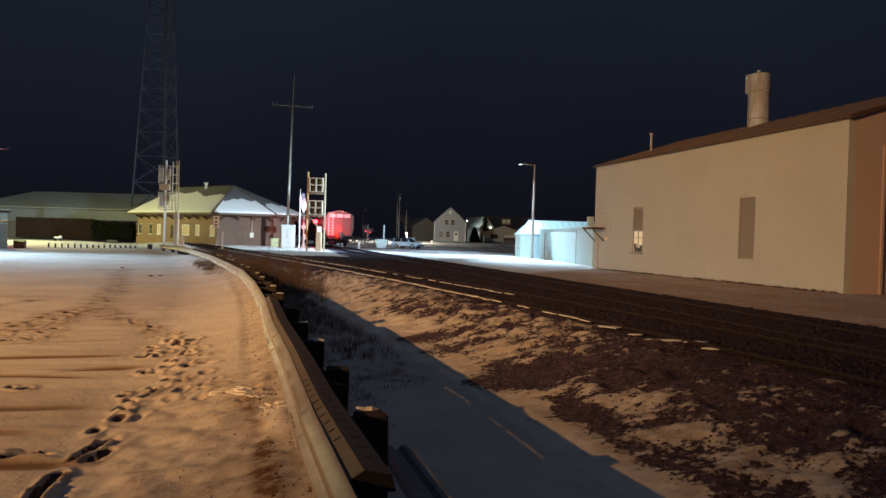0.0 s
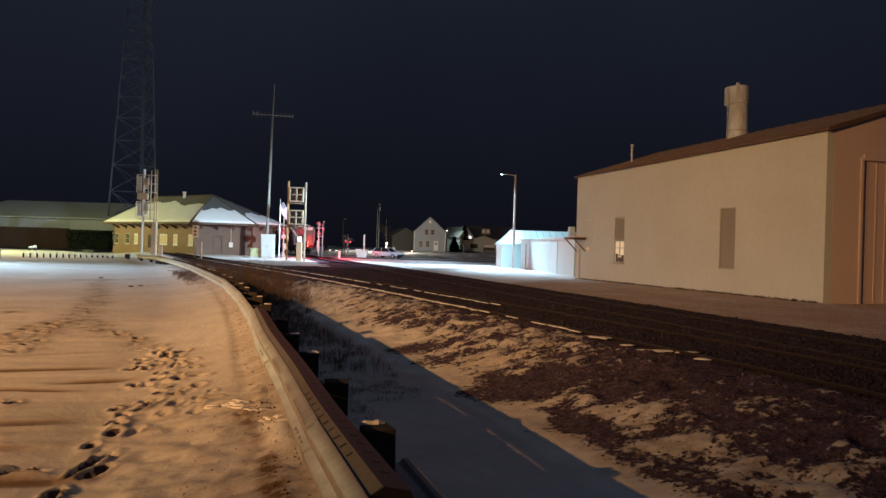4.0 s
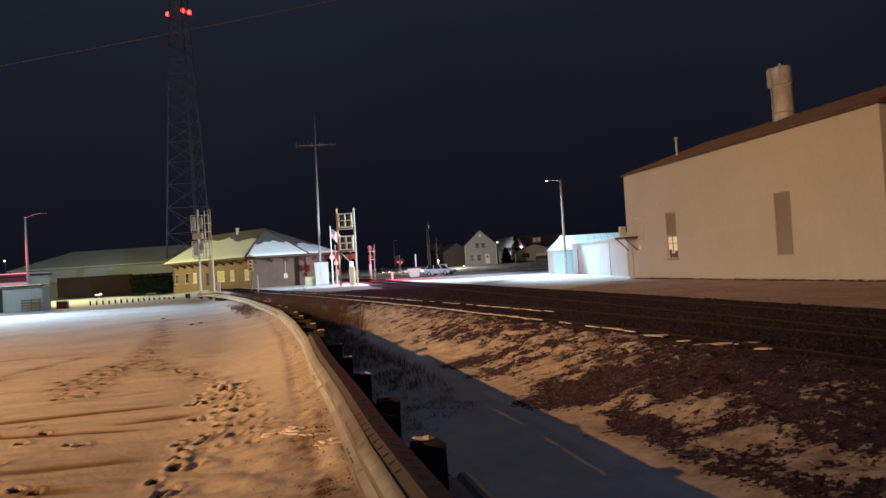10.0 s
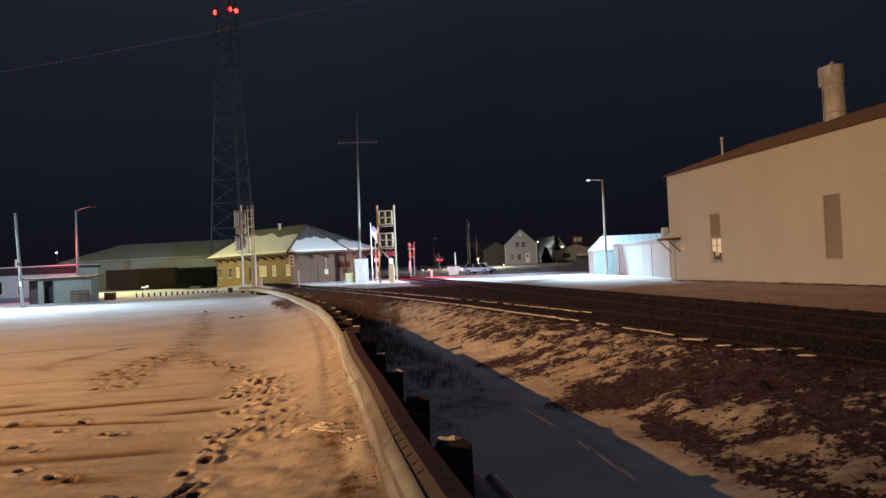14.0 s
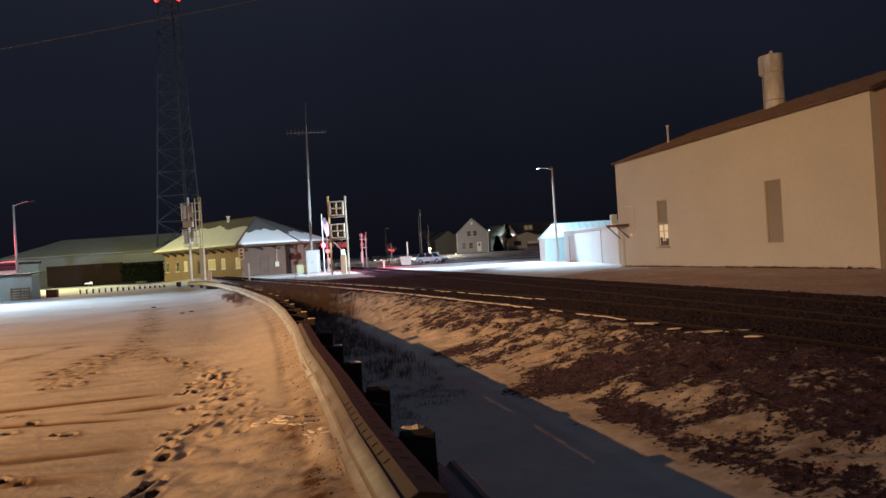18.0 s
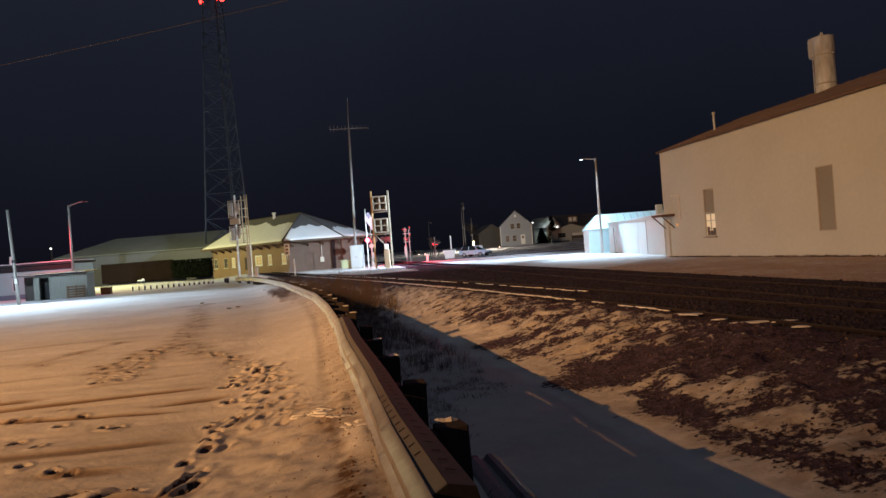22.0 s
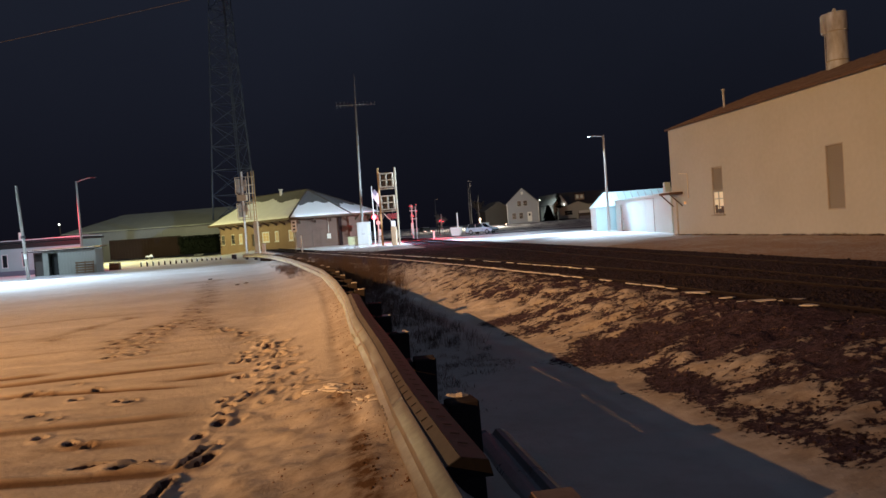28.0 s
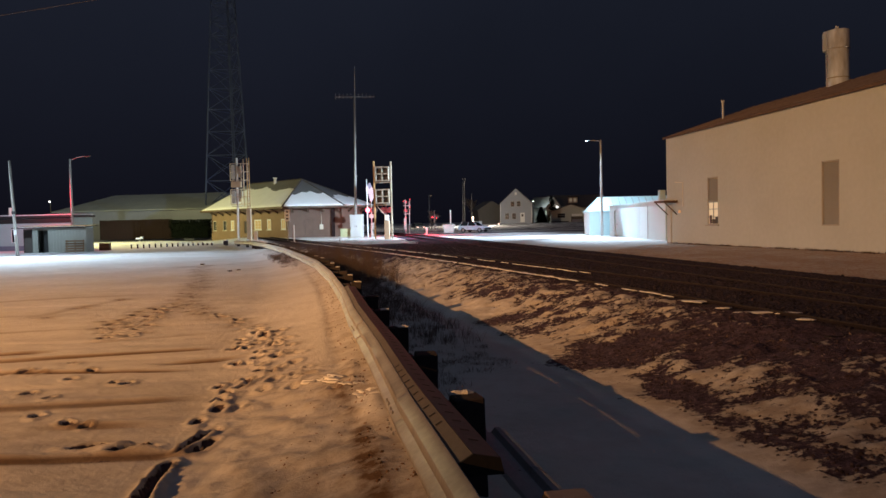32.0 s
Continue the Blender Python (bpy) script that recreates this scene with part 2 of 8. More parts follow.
# ---- materials ----
def shade(name, colour, other=None, rough=0.7, metal=0.0, grain=14.0, stain=1.3, mixed=0.5, bump=0.25, depth=0.01, vary=0.0, stretch=(1, 1, 1), gloss=0.5):
    """A surface of two colours mixed at two scales, with fine relief; vary: how far alike pieces differ."""
    m = bpy.data.materials.new(name)
    m.use_nodes = True
    nt = m.node_tree
    b = nt.nodes["Principled BSDF"]
    other = other or tuple(c * 0.6 for c in colour)
    tc = nt.nodes.new("ShaderNodeTexCoord")
    mp = nt.nodes.new("ShaderNodeMapping")
    mp.inputs["Scale"].default_value = stretch
    nt.links.new(tc.outputs["Object"], mp.inputs[0])
    fine, wide = nt.nodes.new("ShaderNodeTexNoise"), nt.nodes.new("ShaderNodeTexNoise")
    fine.inputs["Scale"].default_value, fine.inputs["Detail"].default_value = grain, 6
    wide.inputs["Scale"].default_value, wide.inputs["Detail"].default_value = stain, 5
    nt.links.new(mp.outputs[0], fine.inputs[0])
    nt.links.new(mp.outputs[0], wide.inputs[0])
    add = nt.nodes.new("ShaderNodeMath")
    add.operation = "MULTIPLY_ADD"
    add.inputs[1].default_value = 0.45
    nt.links.new(fine.outputs[0], add.inputs[0])
    scaled = nt.nodes.new("ShaderNodeMath")
    scaled.operation = "MULTIPLY"
    scaled.inputs[1].default_value = 0.55
    nt.links.new(wide.outputs[0], scaled.inputs[0])
    nt.links.new(scaled.outputs[0], add.inputs[2])
    ramp = nt.nodes.new("ShaderNodeMapRange")
    ramp.inputs[1].default_value, ramp.inputs[2].default_value = 0.36, 0.64
    ramp.inputs[3].default_value, ramp.inputs[4].default_value = 0.0, 1.0
    nt.links.new(add.outputs[0], ramp.inputs[0])
    fac = nt.nodes.new("ShaderNodeMath")
    fac.operation = "MULTIPLY"
    fac.inputs[1].default_value = mixed
    nt.links.new(ramp.outputs[0], fac.inputs[0])
    mix = nt.nodes.new("ShaderNodeMix")
    mix.data_type = "RGBA"
    mix.inputs["A"].default_value, mix.inputs["B"].default_value = (*colour, 1), (*other, 1)
    nt.links.new(fac.outputs[0], mix.inputs["Factor"])
    last = mix.outputs["Result"]
    if vary:
        info = nt.nodes.new("ShaderNodeObjectInfo")
        vr = nt.nodes.new("ShaderNodeMapRange")
        vr.inputs[3].default_value, vr.inputs[4].default_value = 1 - vary, 1 + vary
        nt.links.new(info.outputs["Random"], vr.inputs[0])
        hs = nt.nodes.new("ShaderNodeHueSaturation")
        nt.links.new(vr.outputs[0], hs.inputs["Value"])
        nt.links.new(last, hs.inputs["Color"])
        last = hs.outputs[0]
    nt.links.new(last, b.inputs["Base Color"])
    rr = nt.nodes.new("ShaderNodeMapRange")
    rr.inputs[3].default_value, rr.inputs[4].default_value = max(rough - 0.12, 0.05), min(rough + 0.12, 1)
    nt.links.new(wide.outputs[0], rr.inputs[0])
    nt.links.new(rr.outputs[0], b.inputs["Roughness"])
    b.inputs["Metallic"].default_value = metal
    b.inputs["Specular IOR Level"].default_value = gloss
    if bump:
        bp = nt.nodes.new("ShaderNodeBump")
        bp.inputs["Strength"].default_value, bp.inputs["Distance"].default_value = bump, depth
        nt.links.new(fine.outputs[0], bp.inputs["Height"])
        nt.links.new(bp.outputs[0], b.inputs["Normal"])
    return m


def pebble(name, colour, other):
    """Loose stone whose tone differs from piece to piece."""
    m = shade(name, colour, other, 0.9, 0, 40, 3, 0.6, 0.3, 0.004, gloss=0.05)
    nt = m.node_tree
    b = nt.nodes["Principled BSDF"]
    geo, vr, hs = nt.nodes.new("ShaderNodeNewGeometry"), nt.nodes.new("ShaderNodeMapRange"), nt.nodes.new("ShaderNodeHueSaturation")
    vr.inputs[3].default_value, vr.inputs[4].default_value = 0.35, 1.5
    nt.links.new(geo.outputs["Random Per Island"], vr.inputs[0])
    nt.links.new(vr.outputs[0], hs.inputs["Value"])
    nt.links.new(b.inputs["Base Color"].links[0].from_socket, hs.inputs["Color"])
    nt.links.new(hs.outputs[0], b.inputs["Base Color"])
    return m


def glow(name, colour, strength):
    m = bpy.data.materials.new(name)
    m.use_nodes = True
    b = m.node_tree.nodes["Principled BSDF"]
    b.inputs["Base Color"].default_value = (*[c * 0.5 for c in colour], 1)
    b.inputs["Emission Color"].default_value = (*colour, 1)
    b.inputs["Emission Strength"].default_value = strength
    return m


def glass(name, tint=(0.02, 0.025, 0.03)):
    m = bpy.data.materials.new(name)
    m.use_nodes = True
    b = m.node_tree.nodes["Principled BSDF"]
    b.inputs["Base Color"].default_value = (*tint, 1)
    b.inputs["Roughness"].default_value = 0.22
    b.inputs["Specular IOR Level"].default_value = 0.12
    return m


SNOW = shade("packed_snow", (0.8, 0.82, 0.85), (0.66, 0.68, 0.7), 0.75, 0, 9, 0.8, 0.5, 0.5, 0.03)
PALESNOW = shade("pale_roof_snow", (0.9, 0.92, 0.95), (0.82, 0.84, 0.87), 0.7, 0, 7, 0.8, 0.4, 0.3, 0.02)
CREAM = shade("cream_painted_block", (0.43, 0.485, 0.53), (0.345, 0.39, 0.425), 0.8, 0, 5, 0.35, 0.55, 0.2, 0.01)
TANWALL = shade("tan_brown_siding", (0.50, 0.43, 0.47), (0.41, 0.355, 0.385), 0.75, 0, 8, 0.5, 0.5)
RUSTTRIM = shade("rusty_fascia", (0.05, 0.03, 0.026), (0.14, 0.095, 0.08), 0.75, 0, 6, 1.2, 0.7)
ROOFRUST = shade("rusted_roof_sheet", (0.2, 0.17, 0.18), (0.11, 0.088, 0.09), 0.85, 0, 5, 0.9, 0.7, 0.3, 0.01, 0, (1, 1, 1))
STACK = shade("stained_white_metal", (0.50, 0.62, 0.84), (0.22, 0.24, 0.31), 0.7, 0, 5, 1.9, 0.9, 0.2, 0.01, 0, (1, 1, 0.3))
VENTGREY = shade("grey_louvre_mesh", (0.36, 0.37, 0.38), (0.27, 0.275, 0.28), 0.7, 0.2, 40, 2)
WHITE = shade("white_painted_metal", (0.78, 0.79, 0.78), (0.64, 0.65, 0.64), 0.5, 0, 12, 0.9, 0.4, 0.1)
SHEDWHITE = shade("pale_blue_white_siding", (0.40, 0.57, 0.61), (0.35, 0.50, 0.54), 0.6, 0, 10, 0.7, 0.5, 0.12)
OFFWHITE = shade("off_white_siding", (0.66, 0.68, 0.66), (0.52, 0.54, 0.53), 0.6, 0, 10, 0.7, 0.5, 0.15)
GALV = shade("galvanised_steel", (0.33, 0.33, 0.36), (0.20, 0.195, 0.21), 0.55, 0.15, 22, 2.2, 0.75, 0.15, 0.004)
EARTH = pebble("brown_frozen_clods", (0.07, 0.05, 0.06), (0.043, 0.032, 0.042))
MUD = pebble("brown_slushy_grit", (0.2, 0.125, 0.08), (0.13, 0.08, 0.055))
CRUSHED = pebble("dark_crushed_stone", (0.036, 0.031, 0.043), (0.024, 0.021, 0.03))
CHANTAN = shade("dull_zinc_flange", (0.155, 0.135, 0.13), (0.10, 0.085, 0.085), 0.6, 0.1, 24, 2.5, 0.7, 0.2, 0.004)
SLOTDARK = shade("rust_shadowed_slot", (0.045, 0.032, 0.04), (0.03, 0.022, 0.028), 0.9)
LITWOOD = shade("pale_lit_timber_top", (0.36, 0.29, 0.27), (0.24, 0.19, 0.17), 0.85, 0, 22, 3, 0.6, 0.4, 0.006)
DITCHSTEEL = shade("dark_wet_steel", (0.24, 0.27, 0.32), (0.40, 0.43, 0.48), 0.3, 0.5, 16, 2, 0.6, 0.2, 0.004)
RUSTY = shade("rusted_steel", (0.085, 0.062, 0.08), (0.15, 0.115, 0.135), 0.8, 0.05, 26, 3, 0.6, 0.3, 0.004)
POSTWOOD = shade("weathered_timber", (0.054, 0.049, 0.055), (0.03, 0.027, 0.03), 0.9, 0, 18, 2, 0.7, 0.2, 0.004, 0.2, gloss=0.1)
CAGE = shade("weathered_cage_steel", (0.58, 0.47, 0.34), (0.44, 0.35, 0.25), 0.6, 0.1, 12, 1.5)
BOARDGREY = shade("dull_grey_board", (0.36, 0.34, 0.31), (0.26, 0.245, 0.22), 0.6, 0, 12, 1.5)
TANCASE = shade("tan_painted_case", (0.40, 0.29, 0.19), (0.28, 0.20, 0.13), 0.65, 0, 12, 1.5)
DIMPOLE = shade("dark_weathered_pole", (0.07, 0.068, 0.072), (0.045, 0.043, 0.047), 0.85, 0, 12, 1)
MASTGREY = shade("weathered_grey_mast", (0.25, 0.245, 0.235), (0.17, 0.165, 0.16), 0.75, 0, 12, 1, 0.6, 0.2)
POLEGREY = shade("grey_weathered_pole", (0.42, 0.40, 0.36), (0.28, 0.26, 0.23), 0.75, 0, 12, 1, 0.6, 0.2)
STEELWHITE = shade("aluminium_painted_steel", (0.62, 0.57, 0.5), (0.46, 0.42, 0.36), 0.55, 0.2, 14, 1.6, 0.6, 0.1)
GANTRY = shade("cream_painted_gantry_steel", (0.29, 0.245, 0.19), (0.21, 0.175, 0.135), 0.6, 0.1, 14, 1.6, 0.6, 0.1)
TANPOST = shade("ochre_painted_post", (0.42, 0.26, 0.11), (0.30, 0.18, 0.08), 0.65, 0, 14, 1.6, 0.6, 0.15)
BOXYELLOW = shade("dull_yellow_cream_paint", (0.42, 0.42, 0.24), (0.32, 0.31, 0.18), 0.6, 0, 10, 1.2, 0.5, 0.1)
CABINET = shade("pale_cabinet_paint", (0.42, 0.42, 0.42), (0.34, 0.34, 0.33), 0.6, 0, 10, 1.2, 0.4, 0.1)
DARKSTEEL = shade("dark_steel", (0.05, 0.05, 0.055), (0.09, 0.08, 0.08), 0.55, 0.5, 20, 2)
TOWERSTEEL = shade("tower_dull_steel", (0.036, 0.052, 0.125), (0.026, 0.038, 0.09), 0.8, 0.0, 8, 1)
RAILSTEEL = shade("rail_steel", (0.02, 0.017, 0.023), (0.03, 0.026, 0.034), 0.8, 0.0, 20, 2, gloss=0.0)
RAILTOP = shade("polished_rail_head", (0.05, 0.042, 0.04), (0.03, 0.026, 0.025), 0.6, 0.0, 30, 2, 0.5, 0.05, gloss=0.1)
TIE = shade("creosoted_sleeper", (0.027, 0.028, 0.038), (0.054, 0.054, 0.072), 0.95, 0, 14, 2, 0.7, 0.5, 0.01, 0.3, gloss=0.0)
BRICK = shade("red_brown_brick", (0.165, 0.105, 0.078), (0.105, 0.07, 0.054), 0.85, 0, 9, 0.8, 0.6, 0.4, 0.01)
STONE = shade("buff_brick", (0.29, 0.20, 0.125), (0.21, 0.142, 0.09), 0.85, 0, 9, 0.8, 0.6, 0.4, 0.01)
SHINGLE = shade("dark_asphalt_shingle", (0.11, 0.11, 0.115), (0.16, 0.155, 0.15), 0.9, 0, 7, 0.6, 0.7, 0.4, 0.02)
TRIMDARK = shade("dark_trim", (0.06, 0.05, 0.045), (0.1, 0.085, 0.07), 0.6, 0, 20, 2)
BRACKET = shade("brown_bracket_paint", (0.13, 0.09, 0.06), (0.09, 0.06, 0.04), 0.7, 0, 20, 2)
TRIMCREAM = shade("cream_trim", (0.68, 0.66, 0.56), (0.55, 0.52, 0.43), 0.6, 0, 16, 1.5)
METALBUILD = shade("beige_metal_siding", (0.19, 0.205, 0.27), (0.14, 0.15, 0.2), 0.6, 0.1, 5, 0.4)
REDBROWN = shade("faded_red_brown_paint", (0.024, 0.016, 0.016), (0.042, 0.028, 0.027), 0.75, 0, 5, 0.6, 0.6, 0.3, gloss=0.0)
HOUSEGREY = shade("grey_clapboard", (0.31, 0.34, 0.40), (0.26, 0.285, 0.335), 0.7, 0, 6, 0.5, 0.5, 0.2)
HOUSEDIM = shade("dull_brown_clapboard", (0.13, 0.12, 0.11), (0.09, 0.085, 0.08), 0.75, 0, 6, 0.5, 0.5, 0.2)
POLEDARK = shade("galvanised_lamp_pole", (0.5, 0.505, 0.51), (0.4, 0.4, 0.41), 0.55, 0.2, 12, 1)
HOUSETRIM = shade("dulled_white_trim", (0.5, 0.51, 0.52), (0.4, 0.41, 0.42), 0.6, 0, 16, 1.5)
HOUSETAN = shade("tan_clapboard", (0.46, 0.47, 0.42), (0.38, 0.39, 0.34), 0.7, 0, 6, 0.5, 0.5, 0.2)
HEDGE = shade("dark_evergreen", (0.007, 0.010, 0.008), (0.016, 0.019, 0.014), 0.9, 0, 10, 2, 0.7, gloss=0.0)
BARK = shade("dark_bark", (0.09, 0.07, 0.055), (0.14, 0.11, 0.09), 0.9, 0, 12, 2)
HAZE = shade("pale_dead_grass", (0.17, 0.13, 0.12), (0.10, 0.075, 0.07), 0.95, 0, 12, 2)
BRUSHBROWN = shade("dry_brown_brush", (0.095, 0.07, 0.06), (0.06, 0.043, 0.037), 0.9, 0, 12, 2)
WEED = shade("dry_dark_weeds", (0.05, 0.034, 0.03), (0.085, 0.058, 0.045), 0.9, 0, 12, 2)
HOPPERGREY = shade("grey_freight_car_paint", (0.14, 0.115, 0.11), (0.1, 0.08, 0.078), 0.6, 0.1, 4, 0.5, 0.7, 0.2)
DULLRED = shade("unlit_red_lens", (0.12, 0.012, 0.012), (0.08, 0.01, 0.01), 0.3)
CARSILVER = shade("blue_silver_car_paint", (0.64, 0.72, 0.84), (0.54, 0.6, 0.72), 0.4, 0.15, 20, 2, 0.4, 0.02)
CARDARK = shade("dark_blue_car_paint", (0.03, 0.035, 0.06), (0.05, 0.05, 0.07), 0.3, 0.2, 20, 2, 0.4, 0.02)
RUBBER = shade("black_rubber", (0.02, 0.02, 0.02), (0.035, 0.035, 0.035), 0.85, 0, 30, 3)
HUB = shade("silver_wheel", (0.55, 0.56, 0.58), (0.42, 0.42, 0.44), 0.35, 0.6, 20, 2)
FLAGRED = shade("red_white_cloth", (0.62, 0.46, 0.48), (0.42, 0.15, 0.17), 0.9, 0, 3, 1, 0.5, 0.1, 0.01, 0, (0.2, 0.2, 14))
FLAGBLUE = shade("blue_cloth", (0.17, 0.14, 0.2), (0.28, 0.24, 0.3), 0.9, 0, 8, 2)
PALLET = shade("raw_pallet_wood", (0.17, 0.105, 0.06), (0.11, 0.07, 0.04), 0.85, 0, 16, 2, 0.6, 0.3, 0.01, 0.2)
TEAL = shade("dull_teal_siding", (0.42, 0.53, 0.54), (0.33, 0.41, 0.42), 0.7, 0, 8, 0.7)
DULLTIN = shade("dull_corrugated_tin", (0.31, 0.315, 0.28), (0.22, 0.22, 0.195), 0.65, 0.1, 8, 0.8)
HALLROOF = shade("frosted_metal_roof", (0.25, 0.27, 0.3), (0.19, 0.205, 0.23), 0.75, 0, 4, 0.5)
GLASS = glass("dark_window_glass")
WIRE = shade("dull_wire", (0.06, 0.062, 0.075), (0.045, 0.046, 0.055), 0.8, gloss=0.2)
WINGLOW = glow("lit_window_pane", (1.0, 0.82, 0.56), 0.36)
WINDIM = glow("dim_window_pane", (1.0, 0.86, 0.62), 0.12)
WINPALE = glow("lit_depot_pane", (1.0, 0.74, 0.34), 0.16)
REDLENS = glow("lit_red_lens", (1.0, 0.012, 0.017), 34.0)
REDCORE = glow("glaring_red_lens", (1.0, 0.03, 0.048), 36.0)
REDSOFT = glow("small_red_lamp", (1.0, 0.03, 0.05), 4.0)
BEACON = glow("red_beacon_lens", (1.0, 0.02, 0.015), 12.0)
LEDHEAD = glow("led_lens", (0.62, 0.8, 1.0), 16.0)
WARMLAMP = glow("warm_lamp_lens", (1.0, 0.72, 0.42), 5.0)
DOORLAMP = glow("dim_wall_lamp_lens", (1.0, 0.6, 0.3), 0.35)
WHITELAMP = glow("white_lamp_lens", (1.0, 0.93, 0.85), 5.0)
DIMHEAD = glow("dim_headlamp", (1.0, 0.62, 0.5), 3.5)


# ---- plan ----
GUARD = [(-3.0, 1.35), (0.0, 0.42), (2.9, -0.3), (4.9, -0.885), (7.05, -1.475), (9.73, -2.25), (12.8, -3.07), (17.7, -4.5), (23.6, -6.4), (29.9, -8.8), (38.4, -12.1), (50.1, -17.1), (58.0, -20.9)]
_gy = np.array([p[0] for p in GUARD])
_gx = np.array([p[1] for p in GUARD])


def guard_x(y):
    y = np.asarray(y, float)
    out = np.interp(y, _gy, _gx)
    out = np.where(y < -3, 1.35 - 0.31 * (y + 3), out)
    return np.where(y > 58, -20.9 - 0.62 * (y - 58), out)


def edge_x(y):
    """The lot-side edge of the curved track's ballast."""
    y = np.asarray(y, float)
    c = np.clip(y, -30, 66)
    p = 2.193e-5 * c**3 - 3.431e-3 * c**2 - 0.2788 * c + 6.47
    return p + (y - c) * np.where(y > 66, -0.445, 0.0)


def main_x(y):
    """The centre of the main track."""
    y = np.asarray(y, float)
    d = np.clip(y - 105, 0, 38)
    return 9.0 - 0.243 * y + 0.001026 * d**2 + 0.078 * np.clip(y - 143, 0, None) - 0.005 * np.maximum(y - 97.0, 0.0) ** 2


def spur_x(y):
    """The centre of the curved track."""
    return edge_x(y) + 0.95


_rng = np.random.RandomState(5)
_lat = _rng.rand(256, 256)


def value_noise(x, y):
    xi, yi = np.floor(x).astype(int), np.floor(y).astype(int)
    fx, fy = x - xi, y - yi
    fx, fy = fx * fx * (3 - 2 * fx), fy * fy * (3 - 2 * fy)
    a, b = _lat[xi % 256, yi % 256], _lat[(xi + 1) % 256, yi % 256]
    c, d = _lat[xi % 256, (yi + 1) % 256], _lat[(xi + 1) % 256, (yi + 1) % 256]
    return (a * (1 - fx) + b * fx) * (1 - fy) + (c * (1 - fx) + d * fx) * fy - 0.5


def step(a, b, x):
    t = np.clip((x - a) / (b - a), 0, 1)
    return t * t * (3 - 2 * t)


def plain_height(x, y):
    """The ground's height without its small relief."""
    x, y = np.asarray(x, float), np.asarray(y, float)
    g, e = guard_x(y), edge_x(y)
    u = (x - g) / np.maximum(e - g, 1.2)
    d = x - g
    berm = 0.305 * np.clip((d + 1.9) / 1.88, 0, 1) ** 1.6 * (1 - step(0.03, 0.5, d)) * (1 - step(45, 58, y))
    ditch = -0.13 * step(0.05, 0.6, d) + (0.13 + 0.36) * step(0.42, 0.93, u)
    near = np.where(x < g, 0.0, ditch) + berm
    far = 0.28 + 0 * x
    right = step(0, 1.0, x - main_x(y) - 2.0)
    near = near * (1 - right) + 0.28 * right
    near = np.where((x > e) & (right <= 0), 0.38, near)
    blend = step(56, 68, y) * step(-34, -26, x)
    return near * (1 - blend) + far * blend


FOOT = []
_walkers = [
    [(-14.4, 33.0), (-13.74, 31.71), (-10.24, 23.35), (-8.4, 18.59), (-7.61, 16.1), (-7.42, 14.9), (-7.02, 13.63), (-6.35, 11.48), (-6.36, 10.83)],
    [(-7.4, 16.2), (-5.91, 13.7), (-5.18, 12.91), (-4.63, 12.26), (-4.01, 11.26), (-3.49, 10.11), (-3.06, 8.93), (-2.79, 8.37), (-2.38, 7.49), (-1.86, 6.87), (-1.5, 6.47)],
    [(-4.3, 11.2), (-3.7, 10.3), (-3.33, 9.1), (-3.0, 8.1), (-2.8, 7.3), (-2.65, 6.4)],
    [(-7.8, 15.7), (-7.4, 13.6), (-6.9, 11.6)],
]
_fr = random.Random(11)
for way in _walkers:
    for (x0, y0), (x1, y1) in zip(way, way[1:]):
        far = math.hypot(x1 - x0, y1 - y0)
        n = max(1, int(far / (0.24 if min(y0, y1) < 12 else 0.3)))
        for k in range(n):
            s = (k + _fr.random() * 0.5) / n
            side = 0.12 * (1 if k % 2 else -1) + _fr.uniform(-0.13, 0.13)
            dx, dy = (x1 - x0) / far, (y1 - y0) / far
            FOOT.append((x0 + dx * far * s + dy * side, y0 + dy * far * s - dx * side, math.atan2(dy, dx) + _fr.uniform(-0.6, 0.6), _fr.uniform(0.9, 1.45) * (1.0 if y0 < 11 else 1.2), _fr.choice((0.15, 0.3, 0.5, 0.8)) if y0 < 12.5 else _fr.choice((0.6, 0.8, 1.0))))
